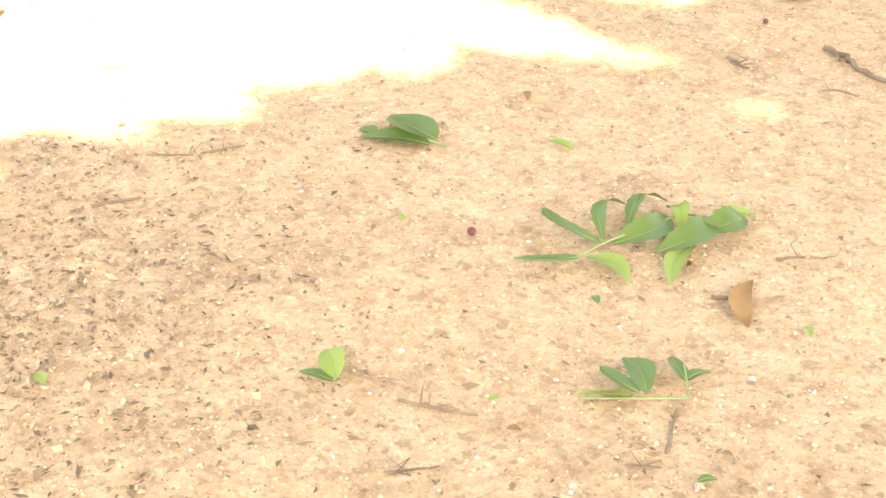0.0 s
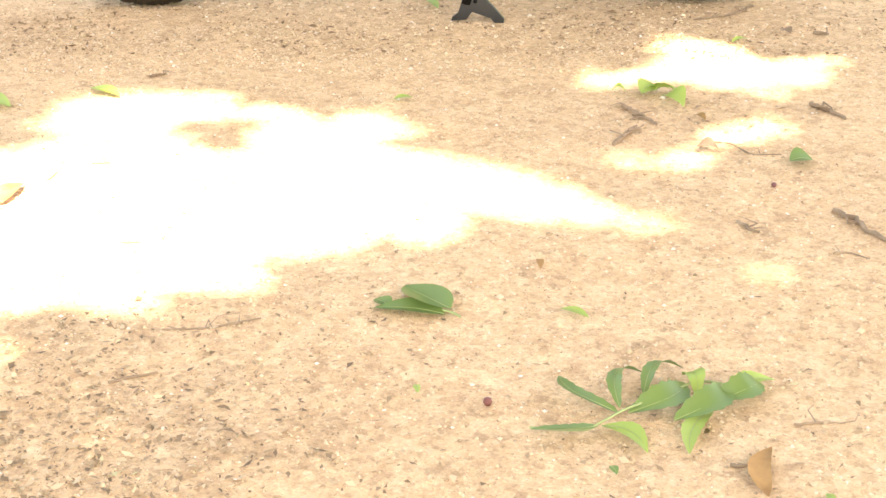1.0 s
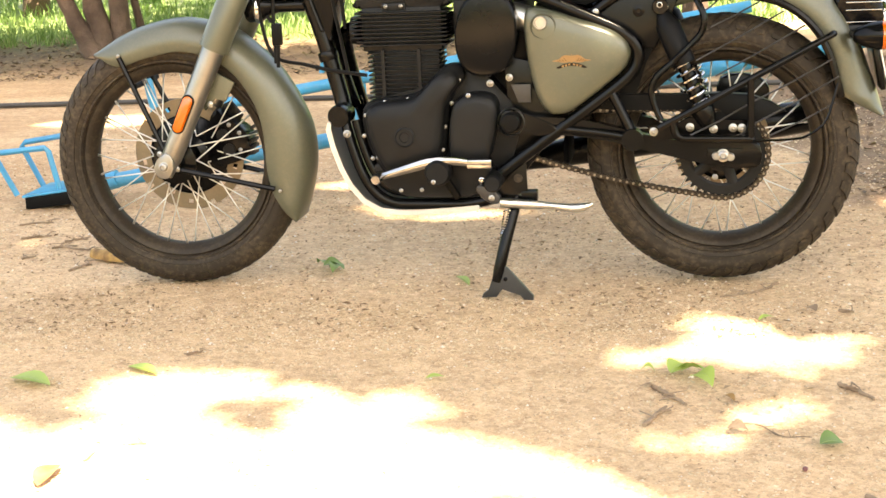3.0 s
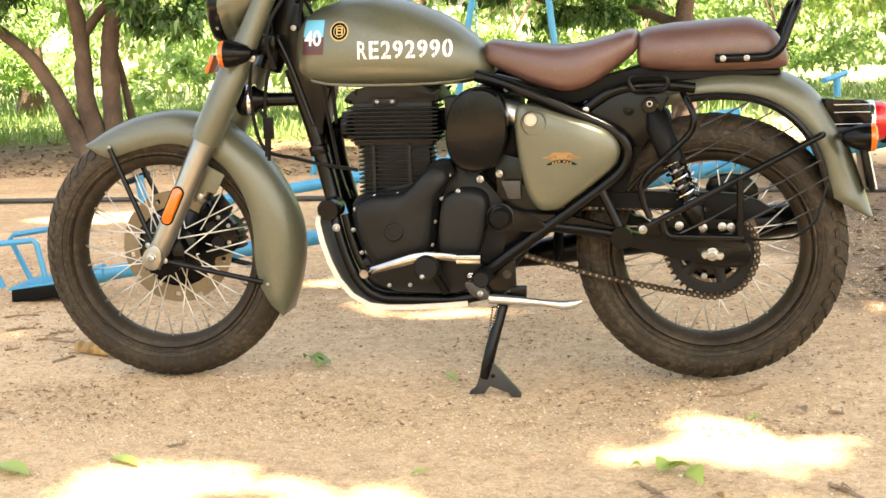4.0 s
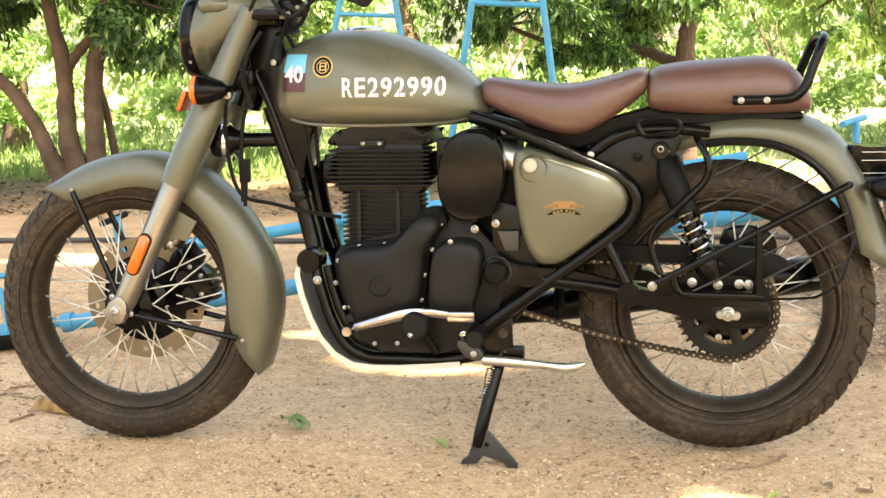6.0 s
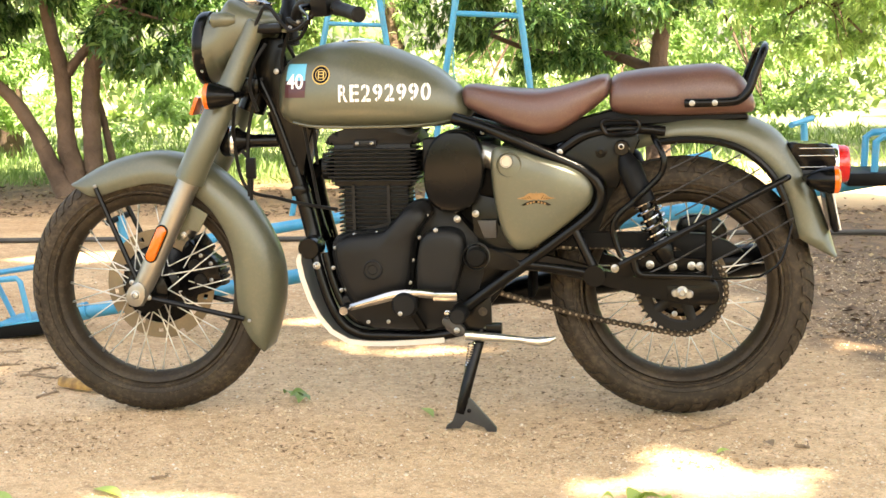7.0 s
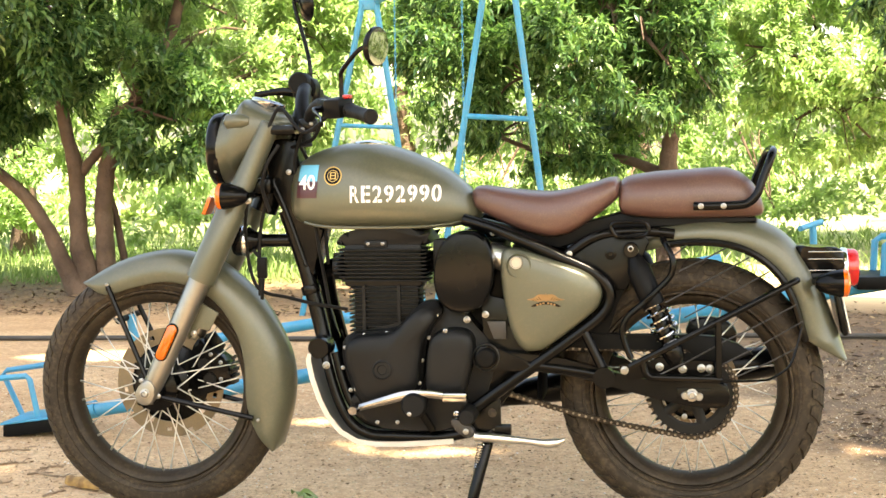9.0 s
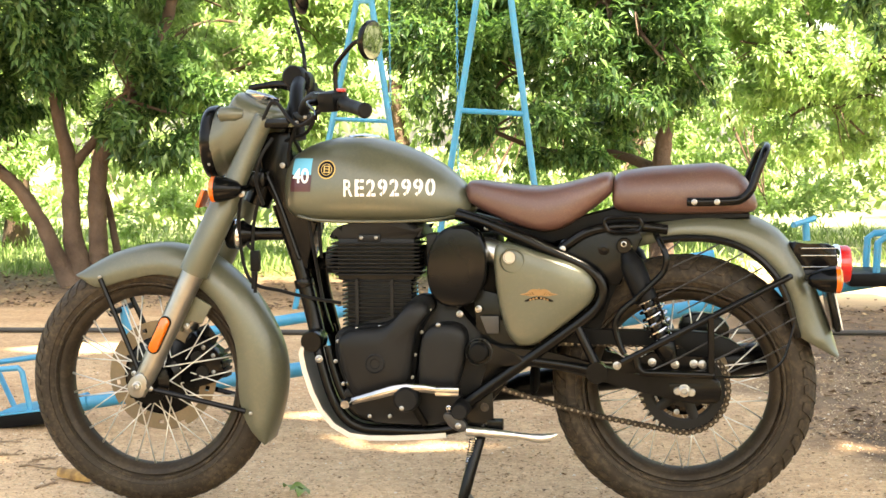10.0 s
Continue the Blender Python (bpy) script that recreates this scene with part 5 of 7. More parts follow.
part("rocker_plate", block(-.118, -.058, -.095, -.080, .704, .724, .005), M_engine, bike)
for x in (-.107, -.069):
    bolt(x, -.098, .716, bike, .0058)
part("intake_pipe", tube([(.03, 0, .66), (.07, -.02, .672), (.11, -.04, .668)], .028, 14), M_grip, bike)
part("intake_clamp", lathe([(.031, -.006), (.033, -.004), (.033, .004), (.031, .006)], (.062, -.02, .672), 20, "x"), M_alloy, bike)
part("throttle_body", block(.055, .115, -.075, -.01, .64, .725, .010), M_engine, bike)
part("exhaust_header", tube([(-.16, .0, .645), (-.215, .01, .655), (-.245, .04, .62), (-.235, .09, .50), (-.20, .13, .36), (-.12, .15, .28), (.02, .155, .265), (.20, .16, .275)], .020, 14, smooth=6), M_black, bike)
part("exhaust_port", lathe([(.034, -.02), (.036, 0), (.030, .03)], (-.195, 0, .652), 20, "x"), M_engine, bike)
part("silencer", tube([(.18, .16, .275), (.22, .165, .28), (.27, .175, .295), (.40, .18, .318), (.85, .19, .372), (.95, .19, .384), (.985, .19, .388)], [.020, .022, .036, .044, .044, .040, .022], 20), M_black, bike, "black silencer")
part("tail_pipe_bracket", block(.60, .63, .12, .15, .35, .47, .004), M_black, bike)

# air box cover, side panels
ab = [(.146 + .076 * math.copysign(abs(math.cos(a)) ** .86, math.cos(a)) + .012 * math.sin(a) * .5, .648 + .102 * math.copysign(abs(math.sin(a)) ** .9, math.sin(a))) for a in (2 * math.pi * k / 48 for k in range(48))]
part("airbox_cover", dome(ab, [(-.085, .96), (-.105, 1.0), (-.158, 1.0), (-.168, .975), (-.173, .92), (-.174, .86), (-.177, .5)]), M_gloss, bike, "gloss black oval air box cover", angle=25)
part("airbox_cover", dome(ab, [(.085, .96), (.105, 1.0), (.158, 1.0), (.168, .975), (.173, .92), (.174, .86), (.177, .5)]), M_gloss, bike, angle=25)
part("airbox", block(.08, .24, -.088, .088, .57, .72, .015), M_plastic, bike)
panel = smooth_loop([(.238, .690), (.258, .706), (.30, .698), (.345, .683), (.43, .655), (.468, .632), (.484, .605), (.482, .575), (.462, .548), (.40, .498), (.345, .460), (.318, .452), (.290, .456), (.266, .490), (.248, .555), (.238, .63)], 4)
for s in (-1, 1):
    body = part("side_panel", dome(panel, [(s * .105, 1.0), (s * .150, 1.0), (s * .158, .985), (s * .165, .94), (s * .170, .84), (s * .173, .6), (s * .174, .25)]), M_olive, bike, "olive triangular side panel", angle=60)
    part("panel_dish", lathe([(.031, s * .150), (.031, s * .171), (.029, s * .1735), (.024, s * .168), (.018, s * .167), (0, s * .167)], (.283, 0, .664), 32), M_olive, body)
    part("panel_screw", lathe([(.0165, s * .162), (.0165, s * .1765), (.0150, s * .179), (.0125, s * .179), (.0115, s * .1765), (0, s * .1765)], (.277, 0, .672), 28), M_alloy, body, "round metal lock screw")
part("frame_casting", tube([(.165, -.100, .694), (.20, -.108, .690), (.262, -.122, .672), (.30, -.125, .655)], [.026, .030, .031, .024], 18), M_cast, bike, "bare alloy casting")
part("rear_mount_plate", plate([(.175, .59), (.30, .56), (.33, .49), (.30, .40), (.215, .29), (.13, .24), (.12, .30), (.18, .40), (.185, .50)], -.098, -.084, .004), M_black, bike)
part("pivot_plate", plate(smooth_loop([(.170, .435), (.180, .460), (.201, .466), (.225, .458), (.30, .425), (.31, .41), (.28, .398), (.225, .410), (.201, .402), (.180, .410)], 3), -.156, -.140, .005), M_black, bike)
part("pivot_ring", lathe([(.034, -.150), (.034, -.158), (.032, -.1605), (.0305, -.158), (.0305, -.150)], (.198, 0, .436), 32, closed=True), M_alloy, bike, "worn steel ring round the pivot cap")
part("pivot_cap", lathe([(.024, -.160), (.024, -.178), (.020, -.182), (0, -.183)], (.198, 0, .436), 28), M_plastic, bike)
part("grey_bracket", plate([(.198, .522), (.245, .522), (.245, .478), (.215, .478)], -.128, -.122, .002), M_grey, bike)
for x, z in ((.147, .526), (.194, .539)):
    bolt(x, -.125, z, bike, .0105, M_alloy)
bolt(.107, -.12, .70, bike, .006)
bolt(.200, -.115, .755, bike, .008)
bolt(.215, -.125, .742, bike, .008)

# swing arm, pegs
for s in (-1, 1):
    arm = part("swing_arm", plate(smooth_loop([(.20, .445), (.30, .443), (.39, .432), (.57, .386), (.70, .380), (.775, .376), (.790, .345), (.778, .314), (.70, .316), (.57, .346), (.39, .392), (.24, .405), (.19, .42)], 3), min(s * .118, s * .150), max(s * .118, s * .150), .008), M_black, bike, "black swing arm")
    part("chain_adjuster", plate([(.665, .362), (.745, .362), (.745, .322), (.665, .322)], min(s * .149, s * .154), max(s * .149, s * .154), .002), M_black, arm)
    part("pillion_peg_mount", lathe([(.026, s * .185), (.026, s * .150), (.020, s * .145), (.020, s * .12)][::s], (.489, 0, .390), 24), M_black, bike)
for x, z, r in ((.684, .345, .010), (.717, .342, .010)):
    part("axle_lobe", lathe([(r, -.154), (r, -.159), (r * .8, -.161), (0, -.161)], (x, 0, z), 18), M_alloy, bike)
bolt(.700, -.158, .346, bike, .0185, M_alloy, "axle_nut", .014)
for x, z in ((.538, .406), (.623, .415), (.678, .410), (.723, .412), (.743, .411)):
    bolt(x, -.160, z, bike, .0120, M_alloy)
part("guard_bracket", plate([(.52, .42), (.60, .425), (.62, .44), (.67, .43), (.76, .43), (.76, .395), (.55, .385)], -.158, -.151, .002), M_black, bike)
part("rear_caliper_cover", plate(smooth_loop([(.70, .50), (.78, .505), (.82, .47), (.80, .42), (.70, .42)], 3), .085, .12, .008), M_black, bike)

# shock absorbers
def shock(s):
    top, low = Vector((.556, s * .150, .700)), Vector((.668, s * .150, .415))
    d = low - top
    sh = part("shock_absorber", tube([top + d * .05, top + d * .07, top + d * .13, top + d * .155, top + d * .47, top + d * .48], [.012, .018, .024, .029, .029, .024], 20), M_plastic, bike, "black shock absorber with bright spring")
    part("damper", tube([top + d * .40, top + d * .80, top + d * .81, low], [.017, .017, .026, .020], 14), M_black, sh)
    part("spring_cup", tube([top + d * .845, top + d * .86, top + d * .95], [.028, .029, .023], 18), M_black, sh)
    u = d.normalized()
    a, b = Vector((0, 1, 0)), u.cross(Vector((0, 1, 0)))
    coil = [top + d * (.44 + .42 * k / 130) + (a * math.cos(k * .314 * 1.0) + b * math.sin(k * .314 * 1.0)) * .0240 for k in range(131)]
    part("spring", tube(coil, .0042, 7), M_worn, sh, "bright coil spring")
    part("top_eye", lathe([(.017, -.018), (.019, -.012), (.019, .012), (.017, .018)], tuple(top), 18), M_black, sh)


shock(-1)
shock(1)

# guard rods round the rear wheel
G = -.185
guard = part("wheel_guard", tube([(.632, -.125, .724), (.640, -.17, .712), (.656, G, .675), (.650, G, .640), (.623, G, .610), (.585, G, .574), (.547, G, .540), (.534, G, .506), (.544, G, .465), (.556, G, .438)], .0078, 9, smooth=5), M_black, bike, "black tubular guard with thin rods")
part("guard_bar", tube([(.550, G, .418), (.70, G, .496), (.925, -.165, .613), (.950, -.13, .622)], .0082, 9, smooth=4), M_black, guard)
part("guard_bar", tube([(.762, G, .528), (.763, G, .46), (.764, G, .388)], .0085, 9), M_black, guard)
part("guard_bar", tube([(.582, G, .438), (.588, G, .408), (.600, G, .396), (.62, G, .393), (.752, G, .390), (.768, G, .387)], .0088, 10, smooth=4), M_black, guard)
for a, b in (((.658, .689), (.688, .710)), ((.671, .651), (.782, .703)), ((.638, .575), (.837, .680)), ((.682, .538), (.885, .646)), ((.758, .472), (.948, .566)), ((.768, .423), (.964, .526)), ((.805, .396), (.956, .465)), ((.624, .400), (.756, .464)), ((.718, .395), (.756, .403))):
    part("guard_rod", tube([(a[0], G, a[1]), ((a[0] + b[0]) / 2, G, (a[1] + b[1]) / 2), (b[0], -.150, b[1])], .0021, 6), M_grey, guard)
part("guard_rod", tube([(.772, G, .384), (.859, G, .387), (.892, G, .395), (.931, -.18, .425), (.951, -.17, .479), (.961, -.16, .513)], .0032, 6, smooth=5), M_black, guard)
part("mudguard_rail", tube([(.637, -.090, .708), (.709, -.094, .714), (.791, -.094, .707), (.858, -.094, .680), (.912, -.094, .632), (.946, -.094, .572), (.966, -.094, .503), (.975, -.09, .47)], .0090, 8, smooth=5), M_black, bike)

# grab rail
part("grab_rail", tube([(.708, -.128, .804), (.722, -.130, .804), (.80, -.130, .805), (.835, -.130, .810), (.858, -.128, .832), (.872, -.120, .868), (.892, -.105, .918), (.900, -.07, .935), (.902, 0, .938), (.900, .07, .935), (.892, .105, .918), (.872, .12, .868), (.858, .128, .832), (.835, .130, .81), (.80, .130, .805), (.708, .128, .804)], .0105, 12, smooth=5), M_black, bike, "black tubular grab rail")
for x in (.724, .778):
    bolt(x, -.140, .804, bike, .0085)

# tail lamp, plate holder
tail = part("tail_lamp", plate(smooth_loop([(.955, .696), (1.00, .697), (1.066, .690), (1.068, .618), (1.02, .612), (.985, .625)], 4), -.055, .055, .015, 3), M_gloss, bike, "black tail lamp housing")
part("tail_trim", lathe([(.048, -.010), (.050, -.007), (.050, .003), (.048, .006)], (1.076, 0, .643), 28, "x"), M_chrome, tail)
part("tail_lens", lathe([(.0475, 0), (.0475, .022), (.043, .030), (.02, .036), (0, .037)], (1.078, 0, .643), 28, "x"), M_red, tail, "red tail lamp lens")
# thin bright strips stand in for highlights on the glossy housing
for z in (.686, .668, .640):
    part("tail_glint", block(.985, 1.068, -.0575, -.0555, z - .0013, z + .0013, .0006), M_worn, tail)
part("lamp_bracket", block(.97, 1.06, -.06, .06, .585, .635, .010), M_black, bike)
part("plate_holder", block(-.006, .006, -.075, .075, -.055, .055, .003), M_black, bike).matrix_local = pose(1.062, 0, .535, 0, -12, 0)
plate_ob = part("number_plate", block(-.002, .002, -.07, .07, -.05, .05, .001), M_plate, bike, "pale number plate with dark bars")
plate_ob.matrix_local = pose(1.074, 0, .535, 0, -12, 0)
for z in (.016, -.016):
    part("plate_bar", block(.0018, .0032, -.055, .055, z - .010, z + .010), M_black, plate_ob)

# stands, pegs, pedals
part("stand_leg", tube([(.200, -.12, .245), (.196, -.135, .215), (.172, -.170, .125), (.160, -.180, .075), (.152, -.180, .045)], [.014, .014, .0145, .0145, .012], 12), M_black, bike)
foot = [(.158, .094), (.180, .080), (.208, .048), (.232, .021), (.243, .008), (.242, -.006), (.222, -.006), (.212, .011), (.166, .027), (.152, .006), (.114, .004), (.118, .014), (.133, .022), (.145, .060)]
part("stand_foot", plate(foot, -.186, -.174, .0015), M_grey, bike, "scuffed dark grey stand foot")
for x, z in ((.160, .085), (.175, .052)):
    bolt(x, -.187, z, bike, .006, M_black)
a0, a1 = Vector((.181, -.150, .222)), Vector((.163, -.160, .112))
coil = [a0.lerp(a1, .05 + .75 * k / 150) + Vector((.0075 * math.cos(k * .55), .0075 * math.sin(k * .55), 0)) for k in range(151)]
part("stand_spring", tube(coil, .0019, 5), M_chrome, bike, "steel return spring")
part("stand_lever", tube([(.166, -.160, .238), (.235, -.160, .233), (.30, -.161, .228), (.345, -.163, .223), (.370, -.164, .226), (.392, -.165, .234)], [.0125, .0115, .0080, .0115, .0105, .0035], 14, .8, smooth=5), M_cast, bike, "bright folded stand lever")
part("stand_bracket", plate(smooth_loop([(.112, .260), (.108, .276), (.12, .281), (.15, .268), (.166, .250), (.16, .235), (.137, .238)], 3), -.160, -.130, .004), M_grey, bike, "dark steel stand bracket")
bolt(.145, -.162, .250, bike, .009, M_alloy)
bolt(.118, -.130, .288, bike, .009, M_chrome)
bolt(.205, -.12, .247, bike, .011, M_alloy)
part("stand_stop", block(.215, .255, -.14, -.11, .235, .262, .004), M_black, bike)
part("peg_bracket", plate([(0.173, 0.322), (0.229, 0.337), (0.231, 0.263), (0.200, 0.251), (0.182, 0.234), (0.151, 0.257)], -.138, -.128, .002), M_black, bike)
part("bracket_hole", lathe([(.011, -.1395), (.011, -.1375), (.008, -.1365), (0, -.1365)], (0.209, 0, 0.294), 20), M_rubber, bike)
part("foot_peg", lathe([(.017, -.22), (.021, -.215), (.022, -.13), (.014, -.12)], (.155, 0, .296), 22), M_grip, bike)
part("foot_peg", lathe([(.017, .22), (.021, .215), (.022, .13), (.014, .12)], (.155, 0, .296), 22), M_grip, bike)
lever = part("gear_lever", tube([(-.128, -.195, .311), (-.10, -.198, .319), (-.05, -.20, .333), (-.005, -.20, .345), (.05, -.20, .351), (.095, -.20, .347)], [.008, .009, .011, .012, .011, .010], 10, .55, smooth=5), M_worn, bike, "polished heel-and-toe gear lever")
part("toe_peg", lathe([(.010, -.235), (.013, -.230), (.013, -.185), (.009, -.18)], (-.126, 0, .313), 16), M_worn, lever)
part("heel_pad", block(.096, .156, -.222, -.185, .334, .356, .004), M_worn, lever)
part("lever_pivot", lathe([(.026, -.215), (.032, -.208), (.033, -.19), (.030, -.18), (.02, -.12)], (.022, 0, .322), 26), M_grip, bike)
bolt(.012, -.214, .302, bike, .007)
part("lever_link", tube([(.03, -.17, .31), (.06, -.15, .25)], .010, 8), M_black, bike)
part("brake_pedal", tube([(.14, .17, .27), (.05, .20, .25), (-.08, .20, .29)], .008, 8, smooth=4), M_black, bike)


# decals on the tank: drawn flat, then laid onto its flank
def lay_on_tank(bm, name, material, lift, label=""):
    for v in bm.verts:
        hit = tank_bvh.ray_cast(Vector((v.co.x, -1.0, v.co.z)), Vector((0, 1, 0)))
        if hit[0] is not None:
            v.co = hit[0] + hit[1] * lift
    return part(name, bm, material, tank_ob, label, smooth=False)


from mathutils.bvhtree import BVHTree
_b = bmesh.new()
_b.from_mesh(tank_ob.data)
bmesh.ops.recalc_face_normals(_b, faces=_b.faces[:])
tank_bvh = BVHTree.FromBMesh(_b)
_b.free()


def grid_patch(x0, x1, z0, z1, nx=10, nz=10, shear=0.0):
    bm = bmesh.new()
    v = [[bm.verts.new((x0 + (x1 - x0) * i / nx + shear * (k / nz), 0, z0 + (z1 - z0) * k / nz)) for i in range(nx + 1)] for k in range(nz + 1)]
    for k in range(nz):
        for i in range(nx):
            bm.faces.new((v[k][i], v[k][i + 1], v[k + 1][i + 1], v[k + 1][i]))
    return bm


def writing(text, x, z, tall, wide, depth_cut=None):
    """Letters of the built-in font as a fine flat mesh in the x-z plane, tall and wide as given."""
    cu = bpy.data.curves.new("writing", "FONT")
    cu.body, cu.size, cu.offset = text, 1.0, 0.018
    ob = bpy.data.objects.new("writing", cu)
    me = ob.to_mesh()
    bm = bmesh.new()
    bm.from_mesh(me)
    ob.to_mesh_clear()
    bpy.data.objects.remove(ob)
    lo = [min(v.co[k] for v in bm.verts) for k in (0, 1)]
    hi = [max(v.co[k] for v in bm.verts) for k in (0, 1)]
    for v in bm.verts:
        v.co = Vector((x + (v.co.x - lo[0]) / (hi[0] - lo[0]) * wide, 0, z + (v.co.y - lo[1]) / (hi[1] - lo[1]) * tall))
    bmesh.ops.triangulate(bm, faces=bm.faces[:])
    for _ in range(2):
        long = [e for e in bm.edges if e.calc_length() > .012]
        if long:
            bmesh.ops.subdivide_edges(bm, edges=long, cuts=2)
            bmesh.ops.triangulate(bm, faces=bm.faces[:])
    return bm


lay_on_tank(grid_patch(-.284, -.229, .876, .917, shear=.002), "flag_decal", M_skyblue, .0010, "sky blue upper half of a square decal")
lay_on_tank(grid_patch(-.288, -.230, .834, .876, shear=.003), "flag_decal", M_maroon, .0010, "maroon lower half of a square decal")
lay_on_tank(writing("40", -.280, .855, .037, .046), "decal_number", M_white, .0020, "white number forty")


def stencil(text, x, z, tall, wide):
    """Stencilled letters: each one cut by a narrow upright bridge."""
    step = wide / len(text)
    for i, ch in enumerate(text):
        bm = writing(ch, x + i * step, z, tall, step * .80)
        c = x + i * step + step * .40
        for side in (-1, 1):
            bmesh.ops.bisect_plane(bm, geom=bm.verts[:] + bm.edges[:] + bm.faces[:], plane_co=(c + side * .0011, 0, 0), plane_no=(1, 0, 0))
        gone = [f for f in bm.faces if abs(f.calc_center_median().x - c) < .0010]
        bmesh.ops.delete(bm, geom=gone, context="FACES")
        lay_on_tank(bm, "stencil_letter", M_white, .0012)


stencil("RE292990", -.142, .822, .042, .233)


def ring_patch(cx, cz, r0, r1, n=40):
    bm = bmesh.new()
    rings = [[bm.verts.new((cx + r * math.cos(2 * math.pi * k / n), 0, cz + r * math.sin(2 * math.pi * k / n))) for k in range(n)] for r in (r0, (r0 + r1) / 2, r1)]
    for a, b in zip(rings, rings[1:]):
        for k in range(n):
            bm.faces.new((a[k], a[(k + 1) % n], b[(k + 1) % n], b[k]))
    return bm


lay_on_tank(ring_patch(-.187, .889, .0005, .0235), "badge", M_black, .0010, "round black and gold badge")
for r0, r1 in ((.0205, .0235), (.0130, .0145)):
    lay_on_tank(ring_patch(-.187, .889, r0, r1), "badge_ring", M_gold, .0018)
for dx in (-.0075, .0055):
    lay_on_tank(grid_patch(-.187 + dx, -.187 + dx + .003, .880, .898, 2, 6), "badge_bar", M_gold, .0018)
for dz in (-.008, 0, .007):
    lay_on_tank(grid_patch(-.1935, -.1805, .889 + dz, .889 + dz + .0022, 6, 2), "badge_bar", M_gold, .0019)

# winged emblem on the side panel, as plain shapes
def emblem_plate(name, pts, y0, y1, material, side=1, label=""):
    return part(name, plate([(.349 + side * x, .580 + z) for x, z in (pts if side > 0 else pts[::-1])], y0, y1), material, bike, label)


for s in (-1, 1):
    emblem_plate("emblem_wing", smooth_loop([(.002, .003), (.006, .012), (.013, .0145), (.022, .012), (.031, .005), (.046, .0015), (.032, -.001), (.020, -.003), (.008, -.002)], 3), -.1755, -.1742, M_orange, s, "gold winged emblem")
    for k in range(4):
        x = .012 + .0055 * k
        emblem_plate("emblem_feather", [(x, .0005 - .0003 * k), (x + .006, .0085 - .0022 * k), (x + .0068, .0080 - .0022 * k), (x + .0012, .0000 - .0003 * k)], -.1758, -.1754, M_black, s)
    emblem_plate("emblem_ribbon", [(.000, -.0040), (.016, -.0055), (.027, -.0095), (.037, -.0150), (.031, -.0165), (.026, -.0155), (.015, -.0120), (.000, -.0105)][::-1], -.1758, -.1744, M_black, s)
    for k in range(3):
        x, z = .0035 + .0075 * k, -.0048 - .0019 * k
        emblem_plate("emblem_bar", [(x, z), (x + .0052, z - .0012), (x + .0044, z - .0052), (x - .0004, z - .0044)][::-1], -.1762, -.1757, M_orange, s)
emblem_plate("emblem_crest", [(-.008, .001), (-.0065, .015), (-.002, .012), (.0, .018), (.002, .012), (.0065, .015), (.008, .001), (.0, -.0035)][::-1], -.1762, -.1742, M_orange)


# ---- playground behind the motorcycle ----
def swing_set():
    root = thing("swing_frame", "sky blue painted steel swing frame on two A-shaped ends", "swing")
    for y, lb, lt, rt, rb, zb in ((4.6, -1.480, -1.070, -.988, -.728, 1.110), (2.6, -.405, -.086, -.018, .212, 1.100)):
        top = 1.80 if y > 4 else 1.86
        part("leg", tube([(lb, y, -.05), (lt, y, top)], .0180 if y > 4 else .0142, 12), M_blue, root)
        part("leg", tube([(rb, y, -.05), (rt, y, top)], .0180 if y > 4 else .0142, 12), M_blue, root)
        f = zb / top
        part("cross_bar", tube([(lb + (lt - lb) * f, y, zb), (rb + (rt - rb) * f, y, zb - .02)], .0125, 10), M_blue, root)
        part("top_plate", block(lt - .02, rt + .02, y - .012, y + .012, top - .03, top + .03, .004), M_blue, root)
    part("top_beam", tube([(-1.04, 4.75, 1.825), (-.055, 2.45, 1.885)], .028, 12), M_blue, root)
    for x, y in ((-.800, 4.15), (-.247, 2.80)):
        bm = bmesh.new()
        n = 46
        for k in range(n):
            z = 1.83 - k * .030
            a = Vector((1, 0, 0)) if k % 2 else Vector((0, 1, 0))
            ring = [Vector((x, y, z - .018)) + a * .0045 * math.cos(q) + Vector((0, 0, .019 * math.sin(q))) for q in (2 * math.pi * j / 8 for j in range(9))]
            tube_into(bm, ring, .0018, 5)
        part("chain", bm, M_blue, root, "thin chain")
    return root


swing_set()


